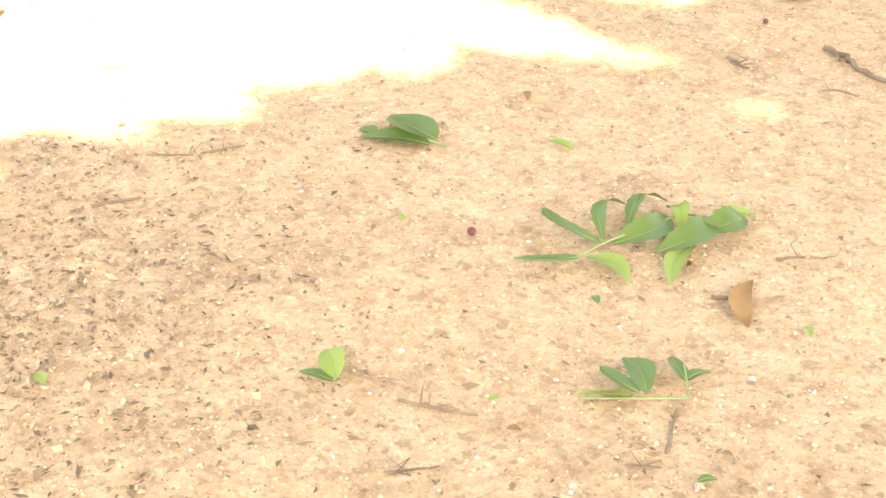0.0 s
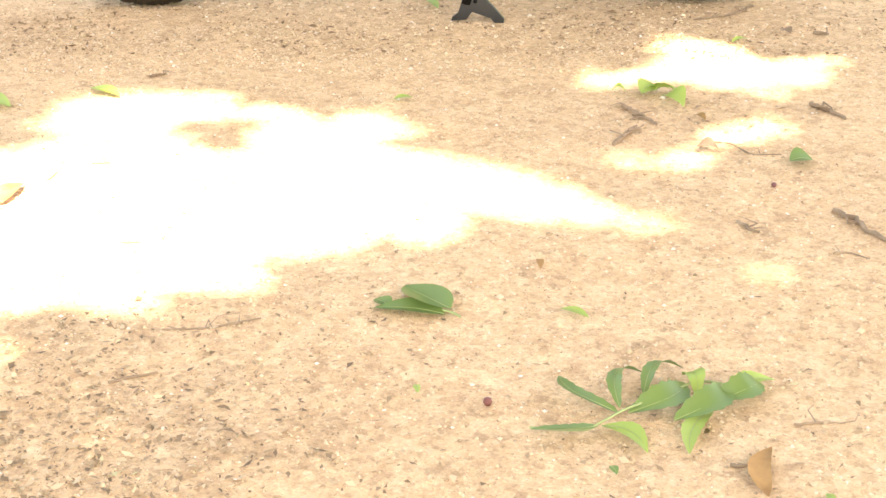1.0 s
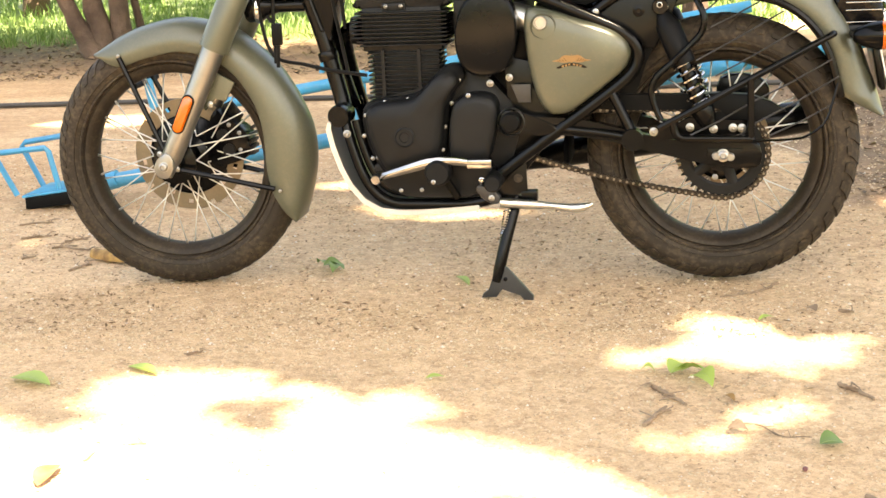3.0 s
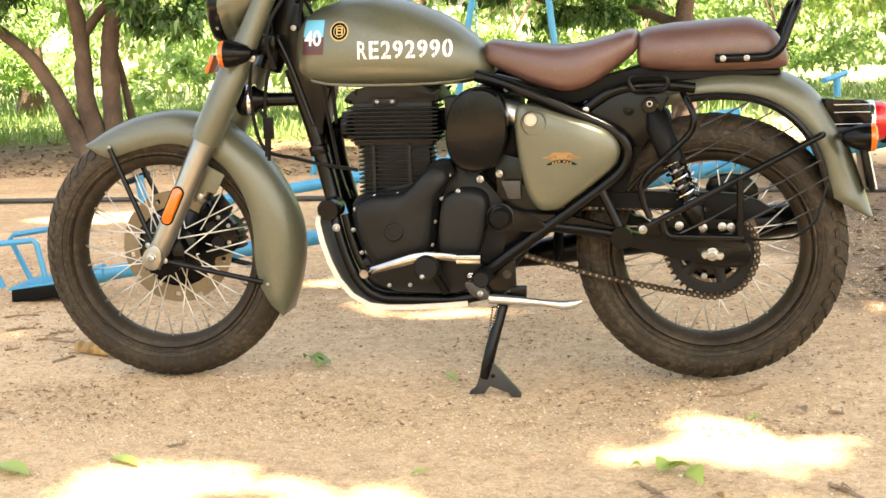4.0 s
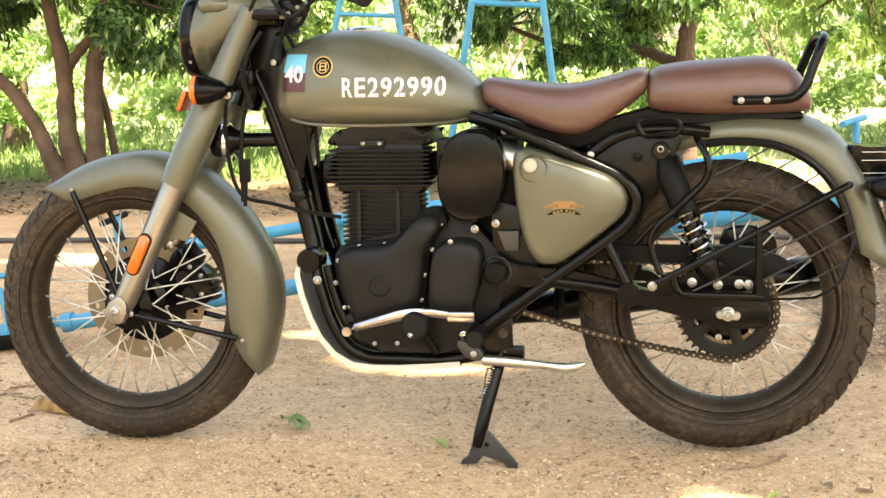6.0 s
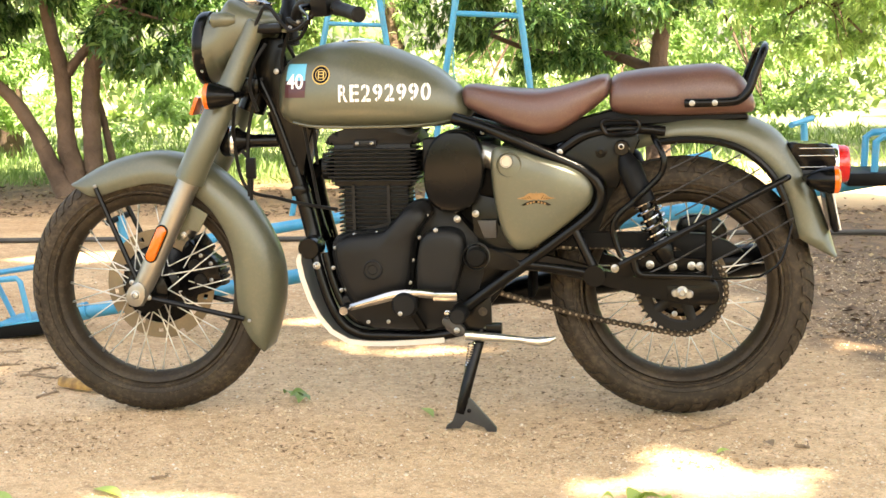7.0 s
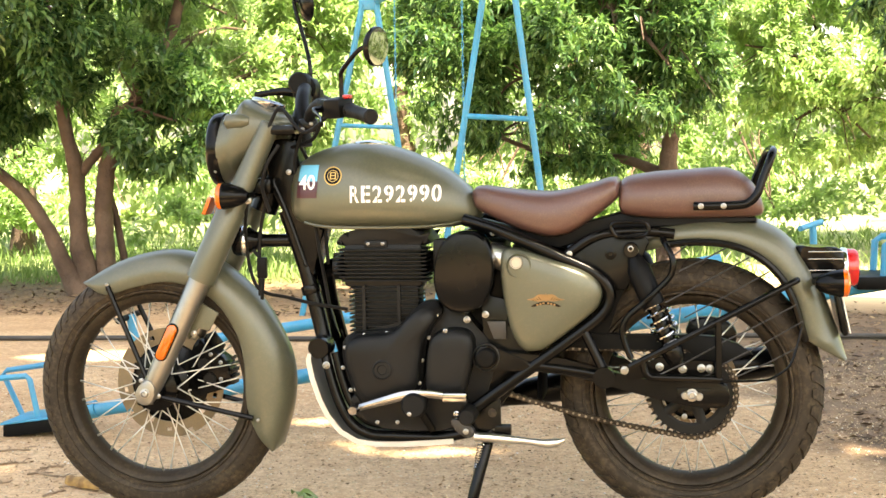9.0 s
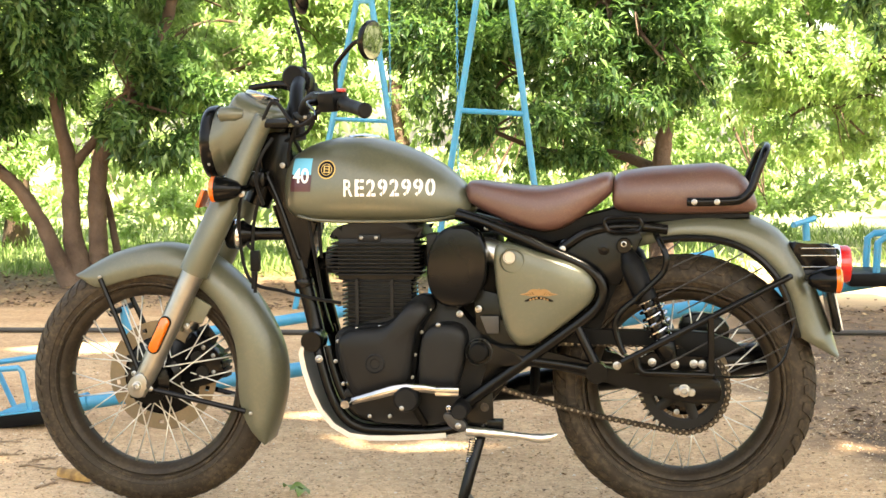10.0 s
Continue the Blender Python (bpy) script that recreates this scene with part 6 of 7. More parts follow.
def seesaw(at, label, far_end):
    """A beam that rests on its left end; black seats, hoops to hold, a stand in the middle. far_end: whether the raised seat is there."""
    root = thing("seesaw", label, "seesaw", at, "seesaws in the playground")

    def z(x):
        return .085 + (x + 1.32) * .162
    part("beam", tube([(-1.32 if far_end else -1.62, 0, z(-1.32) - .008 if far_end else z(-1.62) + .02), (1.62 if far_end else .98, 0, z(1.62 if far_end else .98))], .025, 14), M_blue, root)
    part("beam_collar", tube([(-1.325, 0, z(-1.325) - .007), (-1.29, 0, z(-1.29) - .004)], .031, 14), M_blue, root)
    for s, x0, tall in ((-1, -1.56, .20), (1, 1.46, .145)):
        if not far_end:
            break
        if s < 0:
            part("seat", plate([(-1.580, .004), (-1.400, .026), (-1.400, .070), (-1.578, .046)], -.12, .10, .006), M_plastic, root, "black slab seat")
            part("seat_plate", plate([(-1.585, .047), (-1.395, .072), (-1.395, .080), (-1.585, .055)], -.125, .105, .002), M_blue, root)
            part("seat_bar", tube([(-1.45, 0, .070), (-1.30, 0, z(-1.3) - .005)], .013, 10), M_blue, root)
            for y, dx, dz in ((-.10, -.022, 0), (.06, 0, .018)):
                part("hoop", tube([(-1.436 + dx, y, .070 + dz * .3), (-1.462 + dx, y, .200 + dz), (-1.475 + dx, y, .213 + dz), (-1.64 + dx, y, .198 + dz * .5), (-1.655 + dx, y, .185 + dz * .5), (-1.590 + dx, y, .052)], .0100, 8), M_blue, root)
            continue
        h = z(x0) - .035
        part("seat", block(x0 - .24 if s > 0 else x0 - .12, x0 + .13, -.13, .13, h, h + .042, .010), M_plastic, root, "black slab seat")
        for y in (-.10, .12):
            part("hoop", tube([(x0 + .088, y, h + .03), (x0 + .062, y, h + tall), (x0 + .045, y, h + tall + .015), (x0 - .13, y, h + tall + .005), (x0 - .15, y, h + tall - .01), (x0 - .155, y, h + .03)], .0115, 8), M_blue, root)
        part("hoop_bar", tube([(x0 + .05, -.10, h + tall + .01), (x0 + .05, .12, h + tall + .01)], .0095, 8), M_blue, root)
    if not far_end:
        part("handle_post", tube([(-1.60, 0, .04), (-1.63, 0, .225)], .021, 10), M_blue, root)
        part("handle_bar", tube([(-1.655, -.09, .205), (-1.62, .09, .225)], .014, 10), M_plastic, root)
    else:
        part("handle_post", tube([(1.113, 0, z(1.10)), (1.103, 0, .690)], .0115, 10), M_blue, root)
        part("handle_bar", tube([(1.058, -.06, .688), (1.135, .06, .702)], .0095, 10), M_blue, root)
    m = -.68
    part("post", tube([(m, -.09, -.05), (m, -.06, z(m) + .04)], .020, 10), M_blue, root)
    part("post", tube([(m, .09, -.05), (m, .06, z(m) + .04)], .020, 10), M_blue, root)
    part("axle", tube([(m, -.09, z(m) - .01), (m, .09, z(m) - .01)], .014, 10), M_alloy, root)
    return root


seesaw((0, 1.0, 0), "blue steel seesaw with black seats, one end on the ground", True)
seesaw((-.10, 2.5, .015), "blue steel seesaw farther back, one end on the ground", False)

hose = tube([(x, 3.5 + .10 * math.sin(x * .7) + .03 * math.sin(x * 2.3), .012) for x in np.arange(-9, 9.1, .3)], .013, 8)
tagged(part("hose", hose, M_hose), "black water hose lying across the ground", "hose")


# ---- fallen leaves, twigs and grit ----
def leaf_blade(a, b, wide, material, parent=None, arch=.012, twist=0.0, teeth=0.0, bend=0.0, name="leaflet", lift=.004, label=""):
    """A leaf from a to b on the ground: folded along its midrib, arched, with toothed edges and a pale rib."""
    a, b = Vector((a[0], a[1], 0)), Vector((b[0], b[1], 0))
    d = b - a
    ln = d.length
    u = d.normalized()
    v = Vector((-u.y, u.x, 0))
    n = 14
    bm = bmesh.new()
    rows = []
    for i in range(n + 1):
        t = i / n
        w = wide * (math.sin(math.pi * min(t * 1.02, 1)) ** .72) * (1 - .35 * t) * .5 + .0006
        w *= 1 + (teeth if i % 2 else -teeth)
        c = a + d * t + v * bend * ln * math.sin(math.pi * t)
        z = lift + arch * .45 * math.sin(math.pi * t) + abs(twist) * wide * .3
        z0 = height(c.x, c.y)
        row = []
        for k, q in ((-1, 1), (-.5, .4), (0, 0), (.5, .4), (1, 1)):
            row.append(bm.verts.new((c.x + v.x * w * k, c.y + v.y * w * k, z0 + z + q * w * .30 + k * w * twist * math.sin(math.pi * t) + .002)))
        rows.append(row)
    for p, q in zip(rows, rows[1:]):
        for k in range(4):
            bm.faces.new((p[k], p[k + 1], q[k + 1], q[k]))
    ob = part(name, bm, material, parent, label, angle=80)
    rib = tube([(a + d * t + v * bend * ln * math.sin(math.pi * t) + Vector((0, 0, height((a + d * t).x, (a + d * t).y) + lift + arch * .45 * math.sin(math.pi * t) + abs(twist) * wide * .3 + .0028))) for t in np.linspace(0, .93, 8)], list(np.linspace(.0006, .0002, 8)), 5)
    if material in (M_fresh, M_lime):
        part("midrib", rib, M_rib, ob)
    else:
        rib.free()
    return ob


def flat_stem(pts, r, material, parent, name="stem"):
    return part(name, tube([(x, y, height(x, y) + z) for x, y, z in pts], r, 6, smooth=4), material, parent)


def twig(label, pts, r, spurs=0, seed=1):
    rnd = random.Random(seed)
    r *= .8
    line = spline([(x, y, height(x, y) + r * .8) for x, y in pts], 5)
    line = [q + Vector((rnd.gauss(0, r * .5), rnd.gauss(0, r * .5), abs(rnd.gauss(0, r * .3)))) for q in line]
    bm = tube(line, [r * (1.1 - .5 * k / len(line)) * rnd.uniform(.85, 1.15) for k in range(len(line))], 7)
    for _ in range(spurs):
        q = rnd.choice(line[1:-1])
        tube_into(bm, [q, q + Vector((rnd.uniform(-.02, .02), rnd.uniform(-.02, .02), .006)), q + Vector((rnd.uniform(-.035, .035), rnd.uniform(-.035, .035), .008))], [r * .6, r * .45, r * .25], 5)
    return tagged(part("twig", bm, M_twig), label, "twig")


spray = thing("leaf_spray", "fresh green compound leaf with curled leaflets on the sand", "leaf")
flat_stem([(.464, -2.035, .006), (.528, -2.038, .008), (.549, -2.025, .011), (.578, -2.003, .018), (.615, -1.978, .022), (.643, -1.952, .022), (.675, -1.923, .016), (.725, -1.931, .010)], .0016, M_rib, spray)
leaf_blade((.572, -1.996), (.491, -1.905), .031, M_fresh, spray, 0.03, 0.3, 0.08, 0.2)
leaf_blade((.547, -2.030), (.466, -2.044), .031, M_fresh, spray, 0.016, 0.35, 0.08, 0.2)
leaf_blade((.573, -1.985), (.601, -1.891), .024, M_fresh, spray, 0.05, -0.5, 0.08, 0.22)
leaf_blade((.602, -1.949), (.653, -1.879), .028, M_fresh, spray, 0.046, -0.4, 0.08, 0.16)
leaf_blade((.584, -1.998), (.653, -1.919), .046, M_fresh, spray, 0.034, 0.35, 0.08, -0.26)
leaf_blade((.640, -2.012), (.706, -1.926), .046, M_fresh, spray, 0.034, 0.3, 0.08, -0.24)
leaf_blade((.691, -1.969), (.748, -1.916), .044, M_fresh, spray, 0.03, 0.4, 0.08, -0.26)
leaf_blade((.552, -2.024), (.609, -2.083), .031, M_lime, spray, 0.014, 0.1, 0.04, 0.14)
leaf_blade((.687, -1.984), (.658, -2.083), .031, M_lime, spray, 0.012, 0.1, 0.06, -0.1)
leaf_blade((.653, -1.895), (.669, -1.957), .028, M_lime, spray, 0.04, 0.2, 0.05, 0.1)
leaf_blade((.709, -1.947), (.769, -1.904), .031, M_lime, spray, 0.02, 0.2, 0.05, 0.08)

pair = thing("leaf_pair", "two broad dark green leaves on one stalk on the sand", "leaf")
leaf_blade((.322, -1.716), (.242, -1.644), .078, M_fresh, pair, .006, .12, .0, .06)
leaf_blade((.316, -1.729), (.209, -1.715), .057, M_fresh, pair, .004, .03, .0, -.05)
leaf_blade((.231, -1.704), (.204, -1.685), .033, M_fresh, pair, .003, .0, .0, .0)
flat_stem([(.311, -1.719, .008), (.325, -1.723, .007), (.338, -1.730, .005)], .0018, M_rib, pair)

sprig = thing("leaf_sprig", "green leaf sprig with a long bare stalk on the sand", "leaf")
flat_stem([(.565, -2.323, .006), (.618, -2.319, .007), (.677, -2.313, .008)], .0013, M_rib, sprig)
flat_stem([(.677, -2.313, .008), (.675, -2.290, .012), (.672, -2.263, .016)], .0012, M_rib, sprig)
leaf_blade((.616, -2.318), (.560, -2.321), .022, M_lime, sprig, .004, .5, .03, 0)
leaf_blade((.626, -2.313), (.582, -2.269), .034, M_fresh, sprig, .010, .4, .06, .1)
leaf_blade((.633, -2.312), (.605, -2.249), .034, M_fresh, sprig, .012, -.3, .06, -.1)
leaf_blade((.675, -2.284), (.658, -2.236), .022, M_fresh, sprig, .010, .3, .03, .05)
leaf_blade((.674, -2.282), (.701, -2.260), .020, M_fresh, sprig, .008, -.2, .03, .05)

bent = thing("bent_leaf", "small bright green leaf, folded, on the sand", "leaf")
leaf_blade((.296, -2.316), (.254, -2.302), .025, M_fresh, bent, .004, .2, .03)
leaf_blade((.299, -2.316), (.276, -2.261), .034, M_lime, bent, .018, -.4, .03)


def loose_leaf(label, a, b, wide, material, arch=.006, twist=.1, bend=.05):
    root = thing("fallen_leaf", label, "leaf", group="leaves on the ground")
    leaf_blade(a, b, wide, material, root, arch, twist, .02, bend, "blade")
    return root


loose_leaf("curled dry brown leaf on the sand", (.744, -2.170), (.754, -2.067), .031, M_dry, .006, .08, .12)
loose_leaf("pale green leaf on the sand", (.480, -1.702), (.522, -1.730), .017, M_lime)
loose_leaf("green leaf with a brown tip on the sand", (-.837, -.801), (-.723, -.850), .057, M_lime, .010)
loose_leaf("small yellow-green leaf on the sand", (-.599, -.718), (-.513, -.770), .036, M_lime)
loose_leaf("dark curled leaf on the sand", (.685, -1.035), (.723, -1.043), .031, M_twig, .014, .3)
loose_leaf("grey-green leaf on the sand", (.845, -1.113), (.887, -1.106), .063, M_fresh, .010)
loose_leaf("small yellow leaf on the sand", (.076, -.779), (.114, -.766), .021, M_lime)
loose_leaf("tan dry leaf on the sand", (-.517, -1.367), (-.516, -1.269), .044, M_dry, .012)
loose_leaf("small green leaf on the sand", (.021, .015), (.067, -.075), .024, M_lime)
loose_leaf("tiny green leaf on the sand", (.566, -2.114), (.574, -2.131), .011, M_fresh, .003)
loose_leaf("tiny yellow leaf on the sand", (.467, -2.334), (.479, -2.328), .008, M_lime, .003)
loose_leaf("tiny green leaf on the sand", (-.035, -2.340), (-.017, -2.358), .016, M_lime, .003)
loose_leaf("tiny green leaf on the sand", (.305, -1.938), (.312, -1.958), .010, M_lime, .003)
loose_leaf("tiny green leaf on the sand", (.809, -2.162), (.813, -2.183), .010, M_lime, .003)
loose_leaf("yellow leaf on the sand", (.774, -.369), (.811, -.344), .018, M_lime, .010)
loose_leaf("dark leaf scrap on the sand", (.888, -.271), (.907, -.307), .030, M_twig, .010)
loose_leaf("dark curled dead leaf beside broken sticks", (.683, -.865), (.704, -.891), .020, M_barkpiece, .010)
loose_leaf("dark curled dead leaf beside broken sticks", (.690, -1.036), (.724, -1.041), .022, M_barkpiece, .012)
loose_leaf("small brown leaf on the sand", (.434, -1.537), (.441, -1.570), .013, M_dry, .006)
loose_leaf("tiny grey-green leaf on the sand", (.684, -2.456), (.704, -2.448), .011, M_fresh, .003)
loose_leaf("yellow leaf scrap on the sand", (.491, -2.380), (.507, -2.384), .009, M_dry, .003)

clump = thing("leaf_clump", "bright lime green wilted leaves on the sand", "leaf")
for i, (a, b, w) in enumerate((((.581, -.754), (.614, -.704), .045), ((.601, -.746), (.655, -.755), .05), ((.622, -.773), (.663, -.831), .045), ((.586, -.732), (.638, -.724), .04), ((.519, -.723), (.548, -.727), .014))):
    leaf_blade(a, b, w, M_lime, clump, .016 + .008 * (i % 3), .4 * (-1) ** i, .03, .1, "blade")
clump2 = thing("leaf_clump", "small green leaf clump beside the front wheel", "leaf")
for i, (a, b, w) in enumerate((((-.360, .110), (-.310, .130), .04), ((-.340, .100), (-.294, .075), .04), ((-.350, .120), (-.385, .150), .03), ((-.330, .100), (-.318, .040), .035))):
    leaf_blade(a, b, w, M_fresh, clump2, .014 + .006 * i, .4 * (-1) ** i, .03, .1, "blade")

twig("dry brown twig on the sand", [(.784, -2.007), (.811, -2.001), (.847, -1.997)], .0022, 2, 1)
twig("crooked dry twig on the sand", [(.367, -2.334), (.404, -2.343), (.458, -2.356)], .0024, 3, 2)
twig("short dry twig on the sand", [(.705, -2.101), (.736, -2.102)], .003, 0, 3)
twig("bent dry stick on the sand", [(.900, -1.322), (.928, -1.355), (.955, -1.412), (1.045, -1.515)], .0062, 1, 4)
twig("thin dry twig on the sand", [(.885, -1.484), (.907, -1.482), (.934, -1.506)], .002, 1, 5)
twig("dry twig among leaf litter", [(-.112, -1.947), (-.056, -1.910)], .0028, 0, 6)
twig("dry twig among leaf litter", [(-.089, -1.792), (-.026, -1.784), (.050, -1.753)], .0022, 4, 7)
twig("grey twig lying on the sand", [(.654, -2.405), (.665, -2.326)], .0026, 0, 8)
twig("dry twig on the sand", [(.378, -2.464), (.431, -2.444)], .0018, 2, 9)
twig("dry twig on the sand", [(.617, -2.427), (.651, -2.427)], .0016, 2, 10)
twig("stout broken twig on the sand", [(.547, -.809), (.575, -.852), (.614, -.910)], .0055, 5, 11)
twig("stout broken twig on the sand", [(.537, -1.020), (.569, -.927)], .006, 3, 12)
twig("stout broken twig on the sand", [(.911, -.792), (.937, -.821), (.969, -.870)], .006, 3, 13)
twig("thin forked twig on the sand", [(.695, -.982), (.748, -1.001), (.779, -1.057), (.834, -1.061)], .0022, 4, 14)
twig("dark twig on the sand", [(.744, -1.364), (.776, -1.405)], .004, 2, 15)
twig("dark twig on the sand", [(-.497, -.625), (-.464, -.600)], .004, 3, 16)
twig("dark twig on the sand", [(-.443, -1.145), (-.399, -1.137)], .003, 2, 17)
twig("dark twig on the sand", [(.959, -.290), (.995, -.304)], .005, 2, 18)
twig("dry twig beside the tyre", [(-1.228, .390), (-1.170, .350), (-1.080, .340)], .004, 3, 19)
twig("dry twig under the rear wheel", [(.836, -.040), (.782, -.122), (.693, -.176)], .004, 3, 20)
for k, (x0, y0, x1, y1) in enumerate(((-1.49, .65, -1.39, .68), (-1.41, .48, -1.32, .51), (-1.26, .37, -1.19, .39), (-1.25, .45, -1.19, .48), (-1.09, .10, -1.06, .18), (-1.30, .24, -1.26, .26))):
    twig("thin dark twig near the front wheel", [(x0, y0), ((x0 + x1) / 2, (y0 + y1) / 2 + .012), (x1, y1)], .0042, 3, 50 + k)


def bark_piece():
    """A curled strip of orange-brown bark."""
    rows = []
    for i in range(11):
        t = i / 10
        x, y, r = -1.085 + .155 * t, .255 - .075 * t, .022 * (.5 + .5 * math.sin(math.pi * min(1, t + .15))) + .002 * math.sin(t * 19)
        arc = [math.radians(-20 + 215 * k / 8) for k in range(9)]
        z = height(x, y) + .012
        rows.append([(x, y + r * math.cos(q), z + r * math.sin(q)) for q in arc] + [(x, y + (r - .003) * math.cos(q), z + (r - .003) * math.sin(q)) for q in arc[::-1]])
    tagged(part("bark_piece", loft(rows), M_barkpiece, None, angle=40), "curled strip of orange-brown bark beside the front tyre", "bark")


bark_piece()
twig("thin twig on the sand", [(-.255, -1.498), (-.222, -1.496)], .0024, 1, 21)
twig("thin twig on the sand", [(-.487, -1.236), (-.483, -1.189)], .0024, 1, 22)


def berry(x, y, r, label):
    bm = lathe([(0, -r), (r * .6, -r * .8), (r, 0), (r * .8, r * .62), (r * .25, r * .85), (0, r * .7)], (x, y, height(x, y) + r * .85), 14, "z")
    tagged(part("berry", bm, M_berry), label, "berry", "berries on the ground")


berry(.405, -1.974, .0062, "small dark purple berry on the sand")
berry(1.006, -1.339, .009, "small dark red berry on the sand")
berry(.812, -1.214, .005, "small dark purple berry on the sand")


def scatter(name, label, category, count, x0, x1, y0, y1, size, material, seed, solid, weight=None):
    """Small grains or flakes strewn on the ground, one mesh."""
    rng = np.random.default_rng(seed)
    x, y = rng.uniform(x0, x1, count), y0 + (y1 - y0) * rng.uniform(0, 1, count) ** 1.25
    if weight is not None:
        keep = rng.uniform(0, 1, count) < weight(x, y)
        x, y = x[keep], y[keep]
    n = len(x)
    z = np.array([height(a, b) for a, b in zip(x, y)])
    s = size * np.exp(np.clip(rng.normal(0, .45, n), -1, .8))
    if solid:
        unit = np.array([(1, 0, 0), (0, 1, 0), (-1, 0, 0), (0, -1, 0), (0, 0, .7), (0, 0, -.7)], float)
        tri = np.array([(0, 1, 4), (1, 2, 4), (2, 3, 4), (3, 0, 4), (1, 0, 5), (2, 1, 5), (3, 2, 5), (0, 3, 5)])
        v = unit[None] * rng.uniform(.6, 1.25, (n, 6, 1)) * s[:, None, None]
        rise = s * .02
    else:
        unit = np.array([(-1, -.28, 0), (-.1, -.45, .1), (1, 0, .05), (0, .42, .12)], float)
        tri = np.array([(0, 1, 3), (1, 2, 3)])
        v = unit[None] * s[:, None, None] * rng.uniform(.7, 1.3, (n, 1, 3))
        v[:, :, 2] += rng.normal(0, .22, (n, 4)) * s[:, None]
        rise = s * .3 + .001
    a = rng.uniform(0, 6.28, n)
    c, q = np.cos(a)[:, None], np.sin(a)[:, None]
    v = np.stack([v[:, :, 0] * c - v[:, :, 1] * q, v[:, :, 0] * q + v[:, :, 1] * c, v[:, :, 2]], axis=2)
    v += np.stack([x, y, z + rise], axis=1)[:, None, :]
    k = len(unit)
    f = (np.arange(n)[:, None, None] * k + tri[None]).reshape(-1)
    me = bpy.data.meshes.new(name)
    me.vertices.add(n * k)
    me.vertices.foreach_set("co", v.reshape(-1))
    me.loops.add(len(f))
    me.loops.foreach_set("vertex_index", f)
    me.polygons.add(len(f) // 3)
    me.polygons.foreach_set("loop_start", np.arange(len(f) // 3) * 3)
    me.update(calc_edges=True)
    me.materials.append(material)
    if solid:
        me.shade_smooth()
    tagged(new(name, me), label, category, kind="stuff")


def grit(name, stops, rough=.9):
    m = bpy.data.materials.new(name)
    m.use_nodes = True
    nt = m.node_tree
    p = nt.nodes["Principled BSDF"]
    geo = nt.nodes.new("ShaderNodeNewGeometry")
    col = ramp(nt, geo.outputs["Random Per Island"], stops)
    col = mixed(nt, .3, col, mixed(nt, noise_tex(nt, 300.0), (.5, .5, .5), (1, 1, 1)), "MULTIPLY")
    nt.links.new(col, p.inputs["Base Color"])
    p.inputs["Roughness"].default_value = rough
    return m


M_grit = grit("sand_grit", [(0, (.34, .23, .14)), (.2, (.48, .34, .215)), (.6, (.59, .44, .28)), (.95, (.64, .50, .35)), (1, (.74, .67, .58))])
M_flake = grit("dry_leaf_flakes", [(0, (.24, .155, .095)), (.35, (.36, .25, .15)), (.7, (.47, .34, .205)), (.95, (.57, .44, .29)), (1, (.50, .45, .25))])


M_mulch = grit("leaf_mulch", [(0, (.15, .095, .055)), (.35, (.27, .18, .105)), (.7, (.43, .30, .18)), (.95, (.60, .46, .30)), (1, (.55, .50, .27))])
M_brown = grit("brown_leaf_litter", [(0, (.07, .042, .026)), (.5, (.17, .105, .06)), (.9, (.28, .18, .10)), (1, (.40, .30, .17))])


def left_litter(x, y):
    """Leaf flakes lie thick at the edge of the clearing, thin elsewhere."""
    d = np.exp(-(((x + .13) / .27) ** 2 + ((y + 2.22) / .38) ** 2))
    return np.clip(d + .06, 0, 1)


def under_trees(x, y):
    """Litter stops where the open sand begins."""
    return np.where((x > 1.3) & (y > 4.7), .06, 1.0)


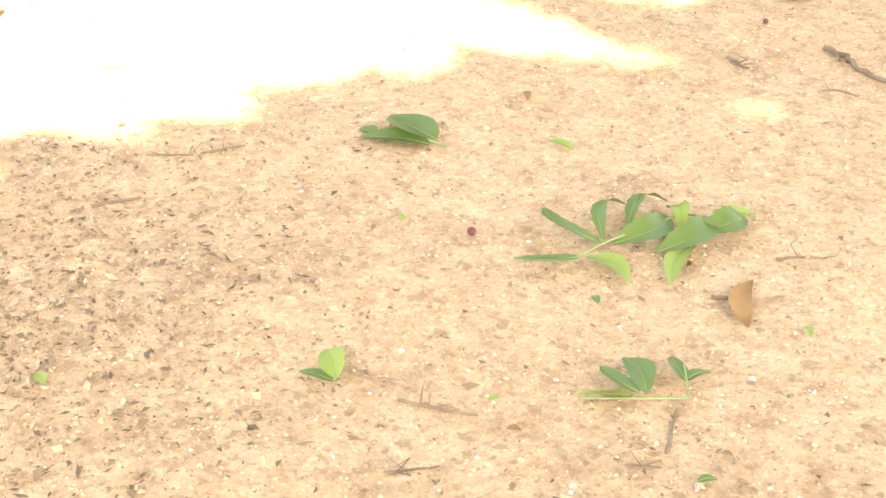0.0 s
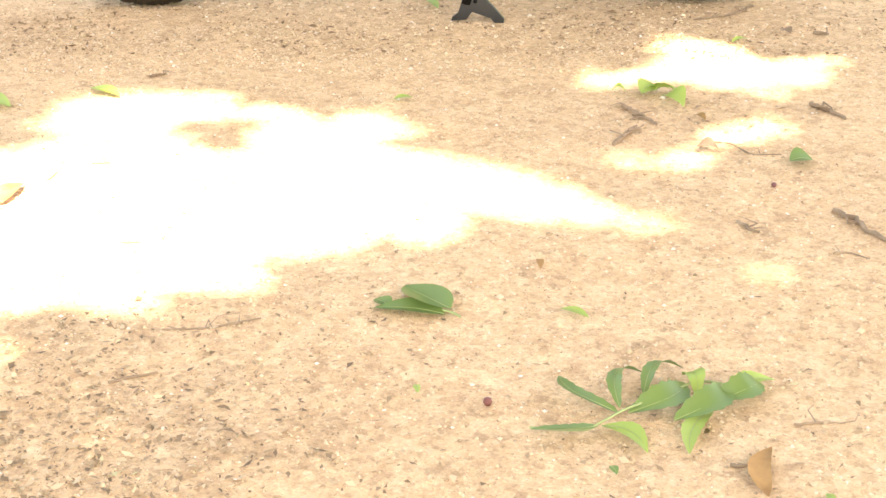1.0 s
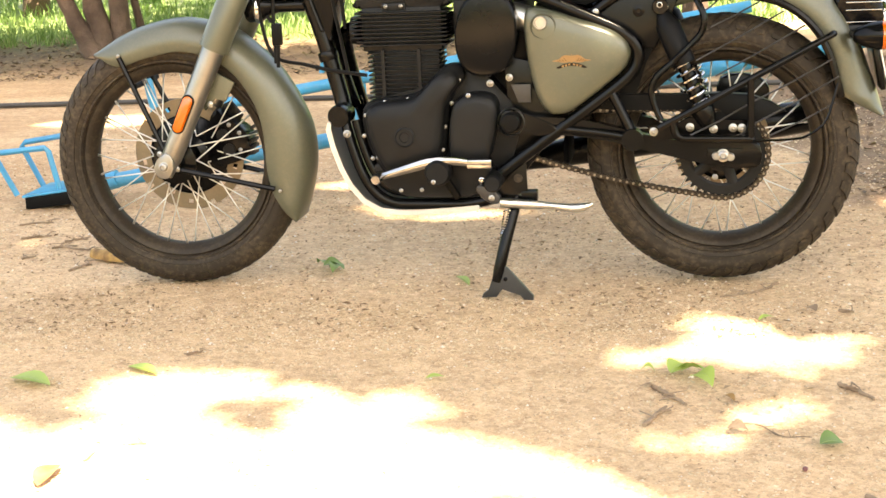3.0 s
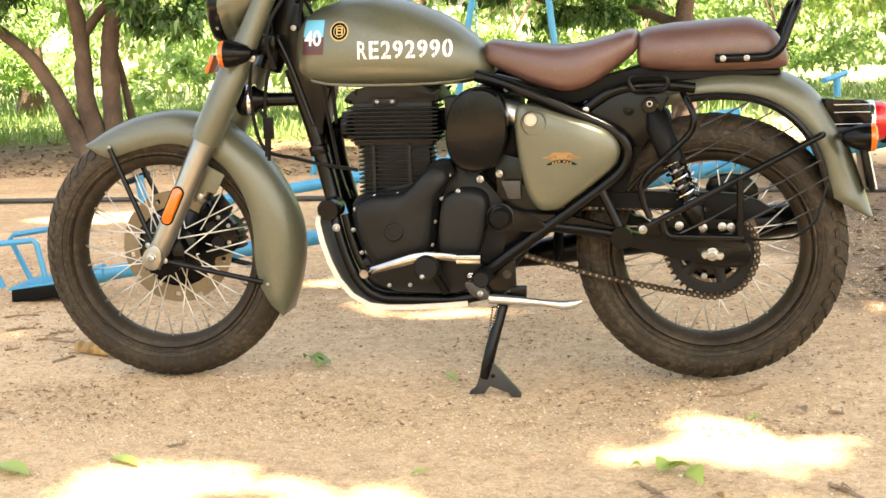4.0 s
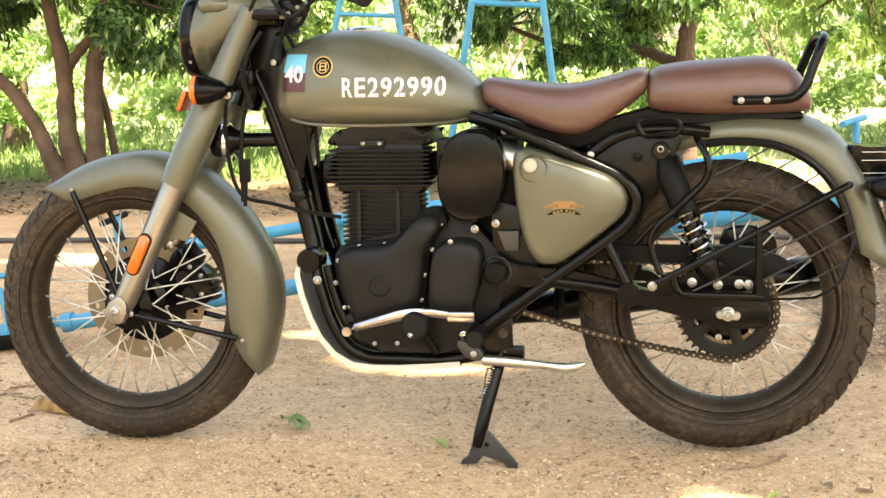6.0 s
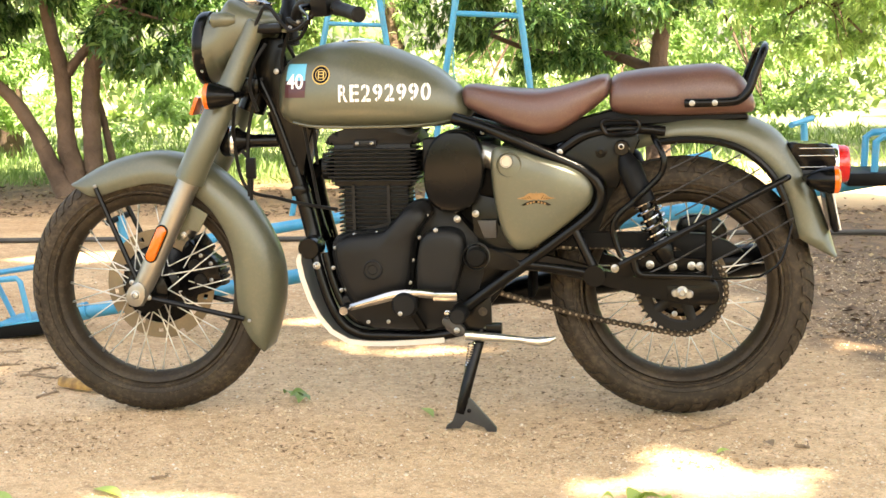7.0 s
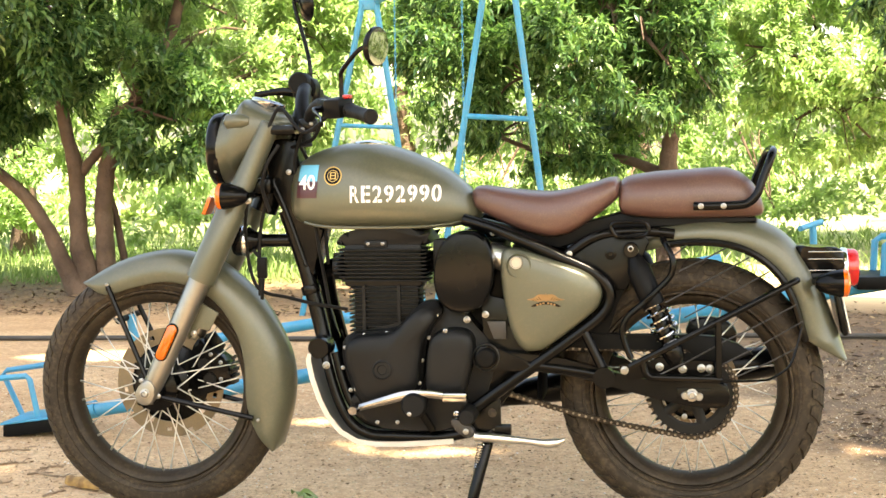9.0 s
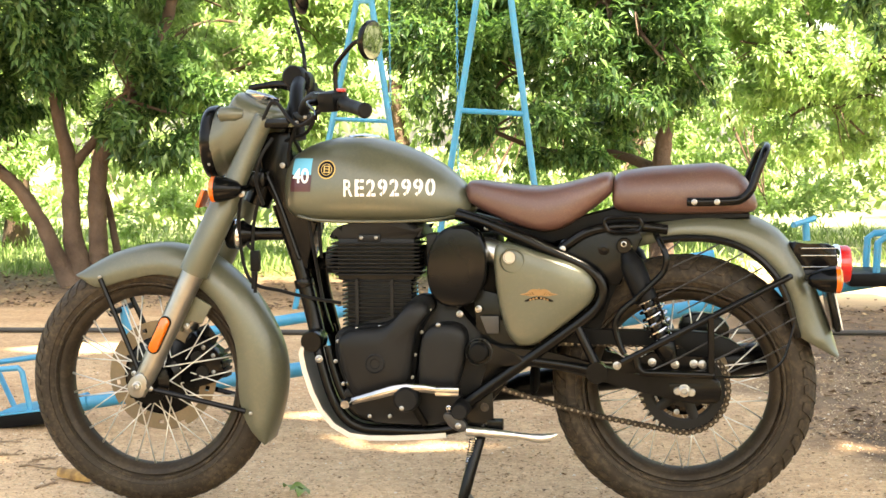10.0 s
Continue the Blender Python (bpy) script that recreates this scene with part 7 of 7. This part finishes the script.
scatter("grit", "coarse sand grains and pebbles", "grit", 46000, -1.0, 1.25, -2.75, -.2, .0021, M_grit, 31, True)
scatter("clods", "small crumbling lumps of sandy earth", "grit", 1400, -1.0, 1.25, -2.75, -.2, .0036, M_grit, 41, True)
scatter("grit", "coarse sand grains and pebbles", "grit", 30000, -2.2, 1.8, -.6, 2.8, .0034, M_grit, 32, True)
scatter("leaf_flakes", "crumbled dry leaf flakes", "litter", 30000, -.75, .9, -2.8, -1.6, .0039, M_mulch, 33, False, left_litter)
scatter("leaf_flakes", "crumbled dry leaf flakes", "litter", 9000, -2.2, 1.8, -2.7, 3.2, .0032, M_flake, 34, False)
scatter("leaf_litter", "brown dry leaves under the trees", "litter", 15000, -7.0, 5.0, 4.5, 7.2, .014, M_brown, 35, False, under_trees)
scatter("leaf_litter", "brown dry leaves under the trees", "litter", 9000, 1.05, 3.5, 1.0, 4.6, .010, M_brown, 36, False)


def patches(x, y):
    """Crumbs gather in hollows."""
    return np.array([max(0.0, noise.noise(Vector((a * 3.1, b * 2.2, 4.0))) * 2.0 + .02) for a, b in zip(x, y)])


def swept_heap(x, y):
    """A small heap of crumbled leaves beside the broken sticks."""
    return np.exp(-(((x - .71) / .10) ** 2 + ((y + .86) / .10) ** 2))


scatter("leaf_flakes", "small heap of crumbled leaves beside broken sticks", "litter", 1500, .5, .95, -1.1, -.6, .0048, M_flake, 44, False, swept_heap)
M_crumbs = grit("dark_soil_crumbs", [(0, (.15, .085, .043)), (.5, (.27, .165, .088)), (1, (.40, .265, .15))])
scatter("soil_crumbs", "dark crumbs of soil and bark", "litter", 34000, -2.4, 2.4, -.5, 3.4, .0048, M_crumbs, 37, False, patches)
scatter("soil_crumbs", "dark crumbs and chips under the motorcycle", "litter", 9000, -1.6, 1.6, -.45, 1.6, .0042, M_crumbs, 43, False)
scatter("soil_crumbs", "dark crumbs of soil and bark", "litter", 14000, -1.0, 1.25, -2.75, -.6, .0022, M_crumbs, 38, False, patches)
